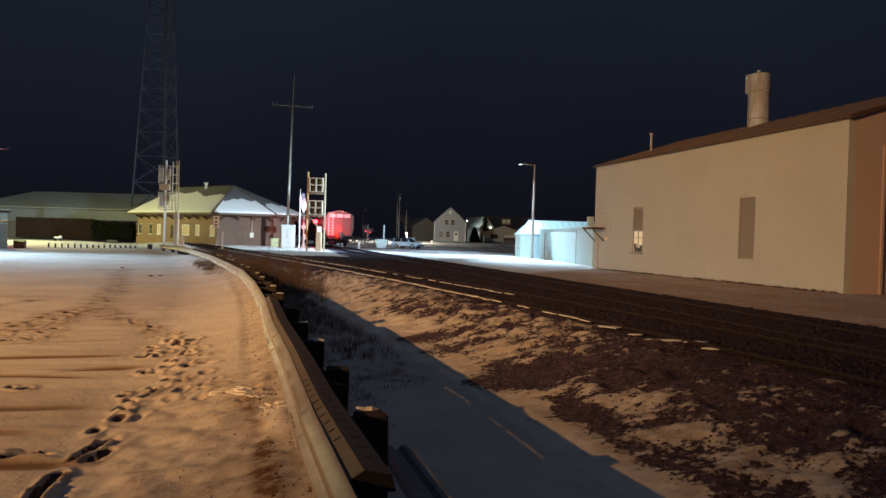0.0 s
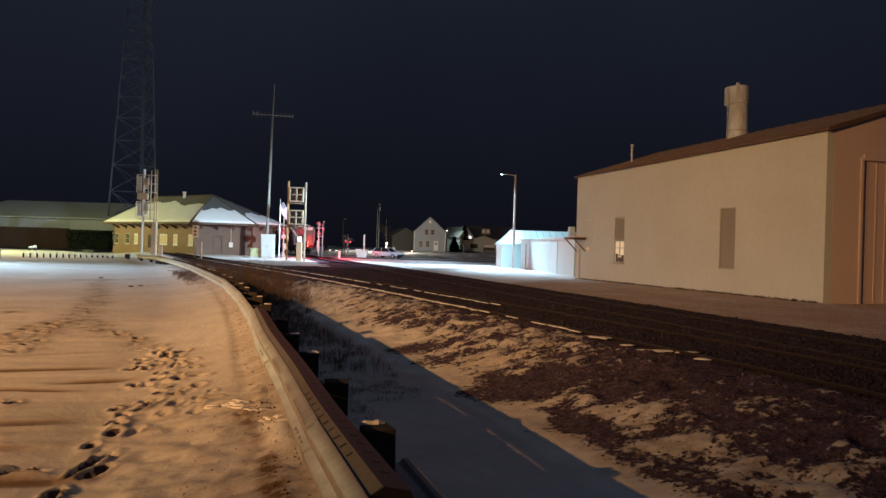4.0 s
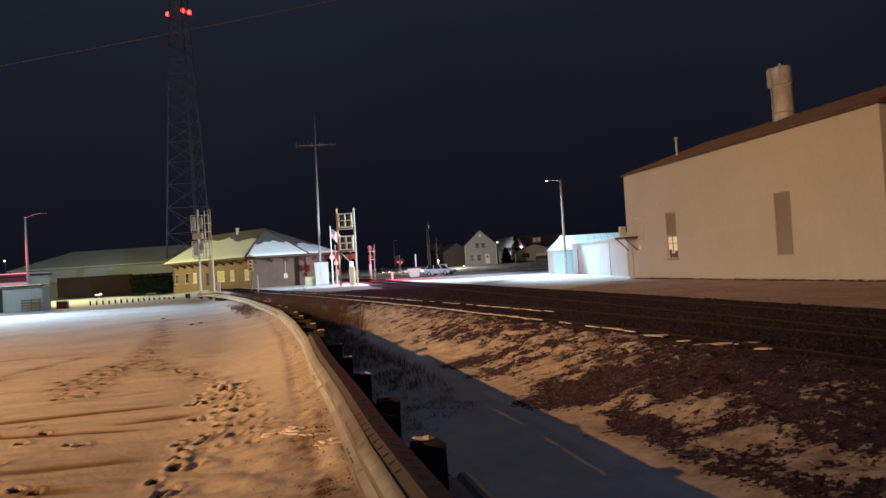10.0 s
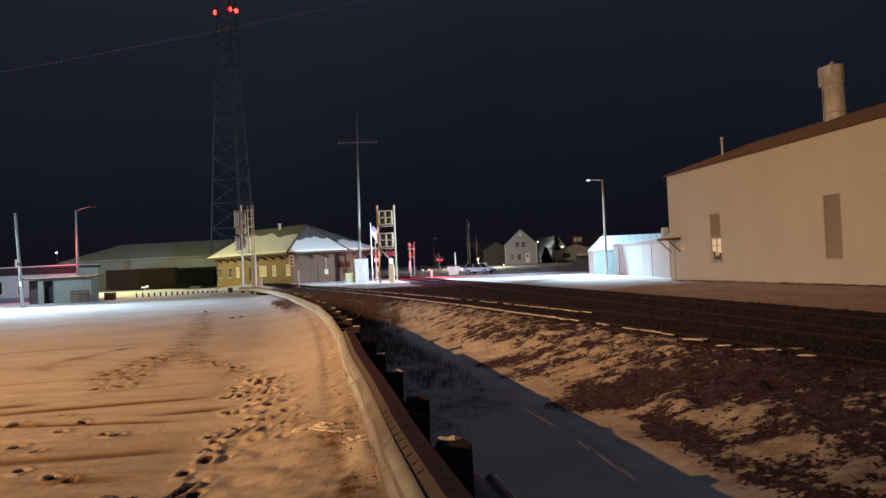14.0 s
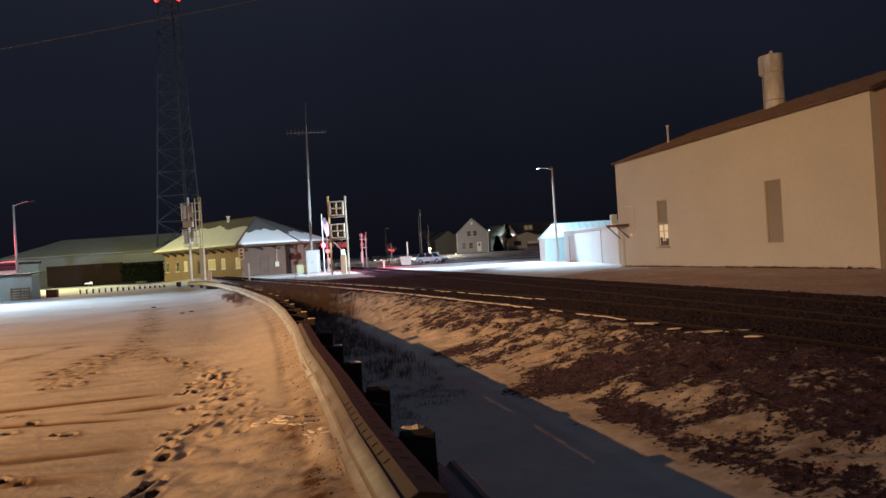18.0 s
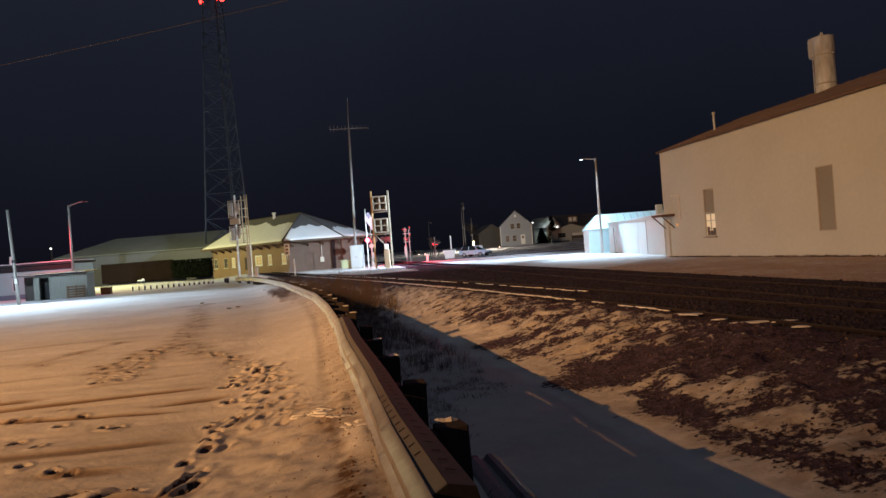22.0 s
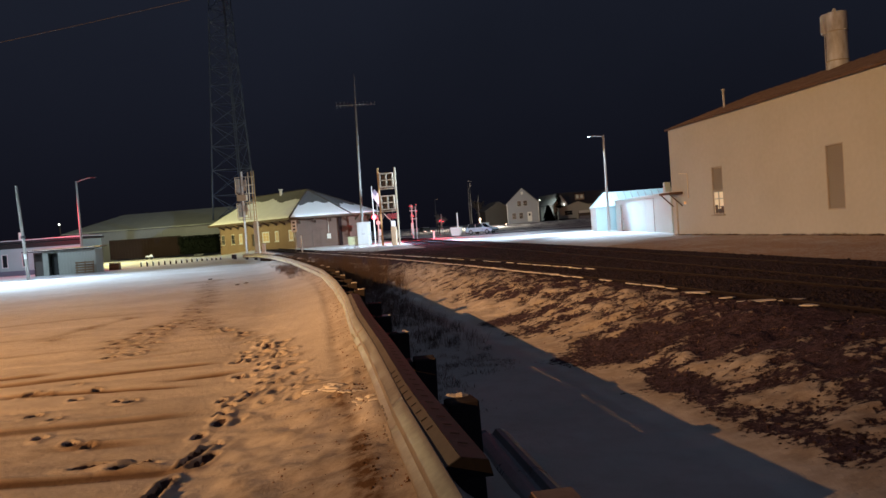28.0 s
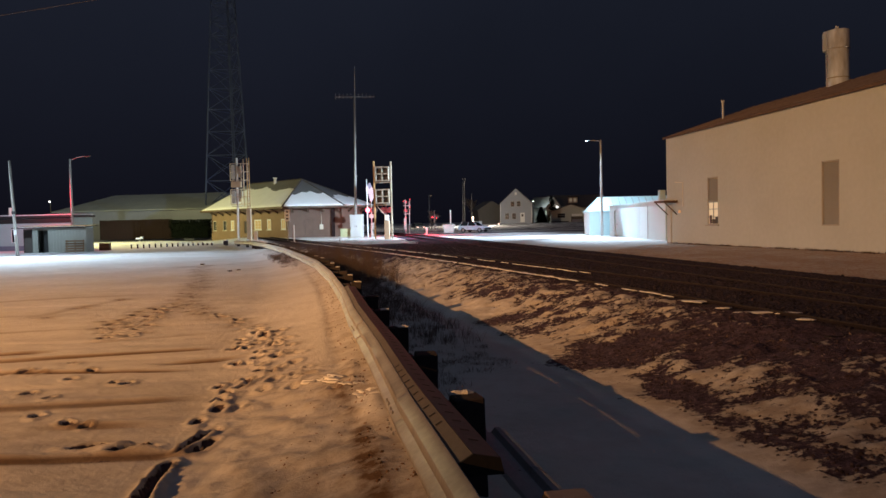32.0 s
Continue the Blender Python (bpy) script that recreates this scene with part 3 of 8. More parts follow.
# the deep prints that go through to dark ground, which also paints their shade
for x, y, s in ((-4.01, 9.93, 1.7), (-3.93, 10.05, 1.3), (-3.58, 8.85, 1.7), (-3.5, 8.75, 1.4), (-3.05, 7.26, 1.4), (-3.01, 6.97, 1.3), (-2.88, 6.64, 1.6), (-3.46, 10.01, 1.5), (-3.08, 8.95, 1.4), (-3.38, 9.12, 1.3), (-2.83, 8.09, 1.4), (-3.75, 10.17, 1.4), (-3.98, 11.23, 1.6), (-3.21, 7.75, 1.2), (-3.24, 7.55, 1.2), (-2.95, 7.48, 1.3), (-3.03, 7.79, 1.1), (-2.37, 7.42, 1.1), (-2.91, 6.25, 1.4), (-1.77, 6.95, 1.2), (-1.67, 6.64, 1.2), (-7.55, 15.04, 1.9), (-6.96, 13.68, 1.5), (-7.21, 13.78, 1.9), (-6.6, 11.47, 1.9), (-6.55, 11.17, 1.4), (-6.35, 11.48, 1.5), (-7.58, 13.03, 1.5), (-5.79, 9.06, 1.0), (-5.3, 8.66, 1.4), (-6.14, 8.58, 1.8), (-5.89, 8.44, 1.6), (-5.21, 8.08, 1.7), (-4.59, 7.88, 1.3), (-4.43, 7.88, 1.5), (-5.25, 7.36, 1.8), (-4.55, 6.46, 1.6), (-4.86, 7.12, 1.3), (-4.11, 6.22, 1.4), (-3.88, 6.14, 1.2), (-14.79, 32.04, 2.6), (-9.29, 13.78, 1.8), (-9.65, 15.53, 1.8), (-9.73, 15.98, 1.6), (-9.67, 17.43, 1.8)):
    FOOT.append((x, y, 1.8 + _fr.uniform(-0.6, 0.6), s * (0.72 if y < 9 and x < -3.3 else 0.88), 0.9))
# long scuffs where feet dragged, and the patches scraped bare
_scuffs = [((-2.63, 5.89), (-2.7, 5.41)), ((-2.54, 5.57), (-2.6, 5.39)), ((-2.64, 5.09), (-2.56, 4.7)), ((-2.56, 4.7), (-2.47, 4.33))]
for (x0, y0), (x1, y1) in _scuffs:
    n = max(2, int(math.hypot(x1 - x0, y1 - y0) / 0.07))
    for k in range(n):
        FOOT.append((x0 + (x1 - x0) * k / n, y0 + (y1 - y0) * k / n, math.atan2(y1 - y0, x1 - x0), 0.9 + 0.35 * _fr.random(), 0.9))
FOOT += [(-3.18, 5.48, 0.2, 1.5, 1.0), (-3.13, 5.51, 0.2, 1.5, 1.0), (-3.07, 5.54, 0.2, 1.5, 1.0), (-3.53, 5.52, 0.2, 1.5, 1.0), (-3.43, 5.56, 0.2, 1.5, 1.0), (-14.59, 31.50, 0.3, 1.9, 1.0), (-14.55, 31.81, 0.3, 1.9, 1.0), (-14.30, 32.83, 0.3, 1.9, 1.0), (-13.86, 33.11, 0.3, 1.9, 1.0), (-12.99, 33.26, 0.3, 1.9, 1.0), (-10.51, 29.90, 0.3, 1.9, 1.0)]
RUTS = [((-6.6, 6.25), (-3.32, 7.15), 0.095), ((-6.5, 8.5), (-4.02, 8.56), 0.075), ((-7.2, 9.1), (-4.31, 10.07), 0.075), ((-4.5, 8.98), (-3.67, 9.37), 0.1), ((-6.5, 10.8), (-5.07, 11.56), 0.08), ((-4.2, 6.12), (-3.35, 6.21), 0.07), ((-5.02, 5.00), (-2.47, 5.40), 0.085), ((-9.7, 13.8), (-9.6, 17.5), 0.09), ((-9.5, 8.6), (-6.6, 9.9), 0.08), ((-11.5, 10.9), (-7.6, 12.2), 0.09), ((-12.5, 13.4), (-8.9, 14.6), 0.1), ((-15, 16.0), (-9.5, 18.8), 0.12)]


LAND = {}


def land(key, x, y):
    """The ground's height or snow cover at points."""
    xs, ys, v = LAND["xs"], LAND["ys"], LAND[key]
    j = np.clip(np.searchsorted(xs, x) - 1, 0, len(xs) - 2)
    i = np.clip(np.searchsorted(ys, y) - 1, 0, len(ys) - 2)
    fx, fy = (x - xs[j]) / (xs[j + 1] - xs[j]), (y - ys[i]) / (ys[i + 1] - ys[i])
    return (v[i, j] * (1 - fx) + v[i, j + 1] * fx) * (1 - fy) + (v[i + 1, j] * (1 - fx) + v[i + 1, j + 1] * fx) * fy


def build_ground():
    def out(start, first, grow, end):
        vals, s, v = [], first, start
        while abs(v) < end:
            v += s
            vals.append(v)
            s *= grow
        return vals

    xs = np.array(sorted(out(-8.5, -0.09, 1.05, 1900)) + list(np.arange(-8.5, -6.3, 0.06)) + list(np.arange(-6.3, -5.0, 0.036)) + list(np.arange(-5.0, -1.7, 0.025)) + list(np.arange(-1.7, -1.0, 0.036)) + list(np.arange(-0.99, 5.5, 0.065)) + out(5.43, 0.09, 1.05, 1900))
    ys = list(np.arange(2.6, 4.4, 0.04)) + list(np.arange(4.4, 12, 0.03)) + list(np.arange(12, 15, 0.05))
    ys = sorted(out(2.6, -0.15, 1.15, 900)) + ys + out(ys[-1], 0.068, 1.0165, 2200)
    ys = np.array(ys)
    X, Y = np.meshgrid(xs, ys)
    H = plain_height(X, Y)
    g, e, mx = guard_x(Y), edge_x(Y), main_x(Y)
    f1 = value_noise(X * 0.7, Y * 0.7) + 0.5 * value_noise(X * 1.7 + 9, Y * 1.7)
    f2 = value_noise(X * 4 + 3, Y * 4) + 0.6 * value_noise(X * 9, Y * 9 + 5)
    lot = (X < g) & (Y < 66)
    drift = value_noise(X * 0.35 + 40, Y * 2.6 - X * 0.5) + 0.5 * value_noise(X * 0.9 + 11, Y * 6 - X)
    H = H + np.where(lot, 0.02 * f1 + 0.006 * f2 + 0.030 * drift * step(-1.0, -2.2, X - g), 0)
    u = (X - g) / np.maximum(e - g, 1.2)
    inside = (X > g) & (X < e) & (Y < 66)
    H += np.where(inside, 0.03 * f1 + (0.012 + 0.075 * step(0.44, 0.75, u)) * f2, 0)
    ballast = (X >= e) & (X < mx + 2.2) & (Y < 90)
    H += np.where(ballast, 0.03 * f2, 0)
    # trodden and driven marks in the lot's snow
    D, bare, trod, tread = (np.zeros_like(H) for _ in range(4))
    for fx, fy, a, s, deep in FOOT:
        i0, i1 = np.searchsorted(ys, [fy - 0.4, fy + 0.4])
        j0, j1 = np.searchsorted(xs, [fx - 0.4, fx + 0.4])
        sx, sy = X[i0:i1, j0:j1] - fx, Y[i0:i1, j0:j1] - fy
        p, q = sx * math.cos(a) + sy * math.sin(a), -sx * math.sin(a) + sy * math.cos(a)
        r = np.sqrt((p / (0.078 * s)) ** 2 + (q / (0.04 * s)) ** 2) + 0.8 * value_noise(sx * 14 + fx * 9, sy * 14 + fy)
        D[i0:i1, j0:j1] += -(0.026 + 0.024 * deep) * (1 - step(0.4, 1.25, r)) + 0.016 * np.exp(-((r - 1.65) ** 2) * 5)
        # bare soil in the pits, its dark colour also standing for their shade
        bare[i0:i1, j0:j1] = np.maximum(bare[i0:i1, j0:j1], (1 - step(0.75, 1.2, r)) * deep)
        trod[i0:i1, j0:j1] = np.maximum(trod[i0:i1, j0:j1], np.exp(-(sx**2 + sy**2) / (0.16 if fy < 12 else 0.26) ** 2))
    for (x0, y0), (x1, y1), wide in RUTS:
        far = math.hypot(x1 - x0, y1 - y0)
        dx, dy = (x1 - x0) / far, (y1 - y0) / far
        p, q = (X - x0) * dx + (Y - y0) * dy, -(X - x0) * dy + (Y - y0) * dx
        ends = step(-0.3, 0.3, p) * (1 - step(far - 0.4, far + 0.2, p))
        q = q + 0.05 * value_noise(p * 0.8, p * 0 + x0)
        ends = ends * (0.35 if y0 > 10.5 else 1.0)
        band = ends * np.exp(-((q / (1.35 * wide)) ** 4)) * (0.85 + 0.5 * value_noise(p * 0.9 + x0, q * 0 + y0))
        D += -0.014 * band + ends * 0.016 * np.exp(-(((q - 1.5 * wide) / (0.5 * wide)) ** 2)) * (0.7 + value_noise(p * 2.1 + y0, q * 0))
        tread = np.maximum(tread, band)
        edge_dark = np.exp(-(((q + 0.9 * wide) / (0.28 * wide)) ** 2)) * ends * np.clip(0.2 + 2.2 * value_noise(p * 2.3 + x0, q * 4 + y0), 0, 1)
        bare = np.maximum(bare, 0.7 * edge_dark)
    H = H + np.where(lot, D, 0)
    groove = np.exp(-(((X - g + 0.31 + 0.03 * f1) / 0.085) ** 2)) * lot * (Y < 40) * step(6.7, 7.6, Y)
    H += -0.011 * groove + np.where(lot & (X > g - 1.6) & (X < g - 0.15) & (Y < 9), (0.034 * f2 + 0.02 * f1) * (1 - step(6.8, 8.6, Y)), 0)
    heap = np.exp(-(((X - g + 0.16) / 0.11) ** 4) - ((Y - 5.75 + 0.5 * (X - g + 0.16)) / 0.42) ** 4) * lot
    H += heap * (0.03 + 0.03 * f2)
    # snow cover and gravel tone
    cover = np.where(lot, 1.12, 0.0)
    cover = np.where(lot & (X > g - 0.45) & (Y < 30), 0.86 + 0.35 * f1, cover)
    smear = np.exp(-(((X - g + 0.27 + 0.03 * (Y - 5) + 0.1 * f1) / 0.13) ** 2)) * (1 - step(6.2, 7.4, Y)) * lot
    cover = np.where(lot, cover - 1.4 * bare, cover)
    dirt = np.where(lot, np.clip(1.5 * smear * (0.9 + f1) + 0.6 * (1 - step(5.5, 8.5, Y)) * step(-2.3, -1.3, X - g) * (0.65 + 1.7 * f1 + 1.1 * f2) + 0.5 * step(-0.5, -0.25, X - g) * (Y < 30) * (0.75 + 0.8 * f2), 0, 0.85), 0)
    dirt = np.maximum(dirt, np.where(lot, np.clip(groove * (0.55 + 0.6 * f2) * (1 - step(24, 30, Y)), 0, 1), 0))
    dirt = np.maximum(np.maximum(0.7 * dirt, smear * (1.05 + 0.7 * f2 + 0.4 * f1)), np.where(lot, np.clip(bare * 1.1, 0, 1), 0))
    dirt = np.where(lot, np.maximum(np.maximum(dirt, (0.52 + 0.16 * step(11, 13, Y) + 0.5 * f2) * trod), (0.25 + 0.2 * f1) * (1 - step(5.5, 9.5, Y))), dirt)
    # bank dirt, raised to paint in the lamp's falloff there as well
    dirt = np.where(inside, np.clip(0.55 * step(0.42, 0.5, u) * (1 - 0.2 * step(9, 16, Y)) + 0.3 * f1 * step(0.42, 0.5, u), 0, 0.8), dirt)
    dirt = dirt * (1 - heap)
    streak = value_noise(X * 0.25 + 70, Y * 3.1 - X * 0.75) * step(-2.6, -3.8, X - g) * (Y < 24)
    cover = np.where(lot, cover - 0.5 * np.clip(streak, 0, 1), cover)
    f3 = value_noise(X * 0.55 + 0.3 * Y + 31, Y * 0.9 + 7) + 0.6 * value_noise(X * 1.5 + 2, Y * 2.1)
    close = 1 - step(9.0, 14.0, Y)
    # the near bank: a clean strip, a dark broken band, a snow patch, then stones to the top
    uc = 0.535 + 0.02 * np.sin(Y * 1.7)
    low = 1.02 - 0.14 * step(0.43, 0.47, u) - 0.62 * np.exp(-(((u - uc) / 0.032) ** 2)) * step(4.6, 5.6, Y) * (1 - step(7.6, 9.2, Y)) - 0.44 * step(0.5, 0.58, u) - 0.17 * step(0.63, 0.7, u) - 0.06 * step(0.8, 0.9, u)
    mid = 1.06 - 0.2 * step(0.42, 0.55, u) - 0.33 * step(0.58, 0.7, u) - 0.14 * step(0.78, 0.88, u) - 0.32 * step(0.93, 0.99, u)
    for bx, by, rx, ry, much in ((0.95, 9.2, 0.45, 0.35, 0.6), (1.08, 9.75, 0.5, 0.4, 0.6), (0.5, 9.5, 0.3, 0.25, 0.5), (0.2, 12.05, 0.6, 0.4, 0.65), (-0.48, 13.5, 0.55, 0.45, 0.55), (1.3, 7.6, 0.4, 0.25, 0.4)):
        hole = much * np.exp(-(((X - bx) / rx) ** 2) - ((Y - by) / ry) ** 2)
        low, mid = low - hole, mid - hole
    ditch = low * close + mid * (1 - close) + (0.55 + 0.12 * close) * f3 * step(0.41, 0.5, u) * (1 - 0.25 * step(0.7, 0.85, u)) + 0.5 * f2 * step(0.46, 0.6, u) + 0.35 * value_noise(X * 13 + 2, Y * 13) * step(0.46, 0.6, u)
    ditch = ditch + 0.12 * step(20, 30, Y) * (1 - step(0.86, 0.95, u))
    cover = np.where(inside, ditch, cover)
    cover = np.where(ballast, 0.02, cover)
    past = Y - 36.0 - 1.7 * (X - 4.33)  # the gravel apron before the warehouse ends on a slant
    beyond = (X >= mx + 2.2) & (past < 0.8)
    cover = np.where(beyond, 0.40 + 0.22 * f1, cover)
    cover = np.where((X >= mx + 2.2) & (past >= 0.8), 1.0, cover)
    mixed = step(-2.0, 1.2, past + 1.5 * f1)
    cover = np.where((X >= mx + 2.2), np.maximum(cover * (1 - mixed) + mixed, cover), cover)
    leftfar = (Y >= 66) & (X < mx - 2.2)
    cover = np.where(leftfar, 1.0, cover)
    spur = np.abs(X - spur_x(Y)) < 2.0
    cover = np.where(spur & (Y > 30) & (Y < 110), 0.12, cover)
    cover = np.where((np.abs(X - mx) < 2.3) & (Y >= 30), 0.05, cover)
    cover = np.where((X > mx - 9) & (X < mx - 2) & (Y > 30) & (Y < 62) & (X > spur_x(Y) + 1.8), 0.12 + 0.2 * f1, cover)
    drifted = (Y > 49 + 2 * f1) & (Y < 66) & (X > spur_x(Y) + 1.7) & (X < mx - 3.2 + f1)
    cover = np.where(drifted, 0.95, cover)
    road = (Y > 97) & (Y < 104) & (X > mx)
    cover = np.where(road, 0.18, cover)
    cover = np.where((Y > 104) & ((X < mx) | (Y > 110)), 0.55 + 0.35 * f1, cover)
    H += np.where((Y > 104) & (X > mx), 0.9 * step(106, 160, Y), 0)
    tone = np.where(beyond, 1.0, 0.0) + np.where(lot & (X > g - 1.0), 0.5, 0) + np.where(lot, 0.1, 0)
    tone = np.clip(tone, 0, 1)
    stone = np.where((X >= e - 0.1) & (X < mx + 2.3), 1.0, 0.0)
    LAND.update(xs=xs, ys=ys, H=H, cover=cover)
    ny, nx = H.shape
    me = bpy.data.meshes.new("ground")
    idx = np.arange(ny * nx).reshape(ny, nx)
    quads = np.stack([idx[:-1, :-1], idx[:-1, 1:], idx[1:, 1:], idx[1:, :-1]], -1).reshape(-1, 4)
    me.vertices.add(ny * nx)
    me.vertices.foreach_set("co", np.stack([X, Y, H], -1).astype(np.float32).ravel())
    me.loops.add(quads.size)
    me.loops.foreach_set("vertex_index", quads.astype(np.int32).ravel())
    me.polygons.add(len(quads))
    me.polygons.foreach_set("loop_start", np.arange(0, quads.size, 4, dtype=np.int32))
    me.update(calc_edges=True)
    for key, val in (("cover", cover), ("tone", tone), ("dirt", dirt), ("stone", stone), ("tread", np.where(lot, np.clip(tread, 0, 1), 0))):
        at = me.attributes.new(key, "FLOAT", "POINT")
        at.data.foreach_set("value", val.astype(np.float32).ravel())
    me.shade_smooth()
    me.materials.append(ground_material())
    return tagged(new("ground", me), "snow-covered lot and ditch beside dark gravel railway ballast", "ground", "", "structure")


def ground_material():
    m = bpy.data.materials.new("snow_and_gravel")
    m.use_nodes = True
    nt = m.node_tree
    L, N = nt.links.new, nt.nodes.new
    b = nt.nodes["Principled BSDF"]
    tc = N("ShaderNodeTexCoord")

    def noise_at(scale, detail=6, rough=0.55):
        n = N("ShaderNodeTexNoise")
        n.inputs["Scale"].default_value, n.inputs["Detail"].default_value, n.inputs["Roughness"].default_value = scale, detail, rough
        L(tc.outputs["Object"], n.inputs[0])
        return n

    def math_node(op, a, bb, c=None):
        n = N("ShaderNodeMath")
        n.operation = op
        for i, v in enumerate((a, bb, c)):
            if v is None:
                continue
            if isinstance(v, (int, float)):
                n.inputs[i].default_value = v
            else:
                L(v, n.inputs[i])
        return n.outputs[0]

    def mixed(fac, a, bb):
        n = N("ShaderNodeMix")
        n.data_type = "RGBA"
        for key, v in (("Factor", fac), ("A", a), ("B", bb)):
            if isinstance(v, tuple):
                n.inputs[key].default_value = (*v, 1)
            elif isinstance(v, (int, float)):
                n.inputs[key].default_value = v
            else:
                L(v, n.inputs[key])
        return n.outputs["Result"]

    cover = N("ShaderNodeAttribute")
    cover.attribute_name = "cover"
    tone = N("ShaderNodeAttribute")
    tone.attribute_name = "tone"
    clods, wide, fine, stones = noise_at(3.2, 9, 0.62), noise_at(0.35, 4), noise_at(30, 5), noise_at(14, 8, 0.7)
    edge = math_node("MULTIPLY_ADD", math_node("SUBTRACT", clods.outputs[0], 0.5), 1.2, math_node("MULTIPLY_ADD", math_node("SUBTRACT", stones.outputs[0], 0.5), 1.9, cover.outputs["Fac"]))
    cut = N("ShaderNodeMapRange")
    cut.inputs[1].default_value, cut.inputs[2].default_value = 0.41, 0.59
    cut.inputs[3].default_value, cut.inputs[4].default_value = 0.0, 1.0
    L(edge, cut.inputs[0])
    st = N("ShaderNodeMapRange")
    st.inputs[1].default_value, st.inputs[2].default_value = 0.38, 0.66
    L(stones.outputs[0], st.inputs[0])
    dark = mixed(st.outputs[0], (0.042, 0.032, 0.049), (0.135, 0.107, 0.168))
    tan = mixed(st.outputs[0], (0.42, 0.31, 0.245), (0.55, 0.42, 0.34))
    stone = N("ShaderNodeAttribute")
    stone.attribute_name = "stone"
    dark = mixed(stone.outputs["Fac"], dark, mixed(st.outputs[0], (0.034, 0.03, 0.047), (0.075, 0.066, 0.1)))
    soil = mixed(tone.outputs["Fac"], dark, tan)
    wr = N("ShaderNodeMapRange")
    wr.inputs[1].default_value, wr.inputs[2].default_value = 0.35, 0.65
    L(wide.outputs[0], wr.inputs[0])
    snow = mixed(wr.outputs[0], (0.74, 0.75, 0.78), (0.62, 0.62, 0.63))
    fr = N("ShaderNodeMapRange")
    fr.inputs[1].default_value, fr.inputs[2].default_value = 0.45, 0.8
    fr.inputs[4].default_value = 0.35
    L(clods.outputs[0], fr.inputs[0])
    snow = mixed(fr.outputs[0], snow, (0.40, 0.38, 0.36))
    dirt = N("ShaderNodeAttribute")
    dirt.attribute_name = "dirt"
    patch = N("ShaderNodeMapRange")
    patch.inputs[1].default_value, patch.inputs[2].default_value = 0.36, 0.58
    patch.inputs[3].default_value, patch.inputs[4].default_value = 0.4, 0.95
    L(noise_at(5.5, 7, 0.6).outputs[0], patch.inputs[0])
    snow = mixed(math_node("MULTIPLY", dirt.outputs["Fac"], patch.outputs[0]), snow, (0.15, 0.095, 0.06))
    tread = N("ShaderNodeAttribute")
    tread.attribute_name = "tread"
    snow = mixed(math_node("MULTIPLY", tread.outputs["Fac"], 1.0), snow, (0.19, 0.125, 0.075))
    L(mixed(cut.outputs[0], soil, snow), b.inputs["Base Color"])
    b.inputs["Roughness"].default_value = 0.9
    b.inputs["Specular IOR Level"].default_value = 0.04
    hgt = math_node("MULTIPLY_ADD", cut.outputs[0], 0.7, math_node("MULTIPLY_ADD", stones.outputs[0], 1.1, math_node("MULTIPLY", fine.outputs[0], 0.25)))
    amount = mixed(cut.outputs[0], (0.9, 0.9, 0.9), (0.35, 0.35, 0.35))
    bp = N("ShaderNodeBump")
    bp.inputs["Distance"].default_value = 0.05
    L(amount, bp.inputs["Strength"])
    L(hgt, bp.inputs["Height"])
    L(bp.outputs[0], b.inputs["Normal"])
    return m


def scatter_stones(name, label, count, y0, y1, side0, side1, small, large, material, seed, bare_only=True):
    """Loose angular stones strewn over the ground between two lines x = side(y), joined into one mesh."""
    r = np.random.RandomState(seed)
    y = y0 + (y1 - y0) * r.rand(count) ** 1.5
    a, b = side0(y), side1(y)
    x = a + (b - a) * r.rand(count)
    if bare_only:
        keep = r.rand(count) > 1.25 * np.clip(land("cover", x, y), 0, 1)
        x, y = x[keep], y[keep]
    n = len(x)
    z = land("H", x, y)
    base = np.array([(1, 0, 0), (-0.4, 0.9, 0), (-0.6, -0.8, 0), (0.3, -0.3, 0.8), (0.2, 0.5, 0.65), (-0.7, 0.0, 0.6)])
    size = (small + (large - small) * r.rand(n) ** 2.2)[:, None, None]
    jig = 1 + 0.5 * (r.rand(n, 6, 3) - 0.5)
    t = 6.283 * r.rand(n)
    p = base[None] * jig * size
    px = p[..., 0] * np.cos(t)[:, None] - p[..., 1] * np.sin(t)[:, None]
    py = p[..., 0] * np.sin(t)[:, None] + p[..., 1] * np.cos(t)[:, None]
    v = np.stack([px + x[:, None], py + y[:, None], p[..., 2] + (z - 0.004)[:, None]], -1).reshape(-1, 3)
    tri = np.array([(0, 1, 4), (0, 4, 3), (1, 2, 5), (1, 5, 4), (2, 0, 3), (2, 3, 5), (3, 4, 5)])
    f = (tri[None] + 6 * np.arange(n)[:, None, None]).reshape(-1, 3)
    me = bpy.data.meshes.new(name)
    me.vertices.add(len(v))
    me.vertices.foreach_set("co", v.astype(np.float32).ravel())
    me.loops.add(f.size)
    me.loops.foreach_set("vertex_index", f.astype(np.int32).ravel())
    me.polygons.add(len(f))
    me.polygons.foreach_set("loop_start", np.arange(0, f.size, 3, dtype=np.int32))
    me.update(calc_edges=True)
    me.materials.append(material)
    return tagged(new(name, me), label, "stones", "", "stuff")


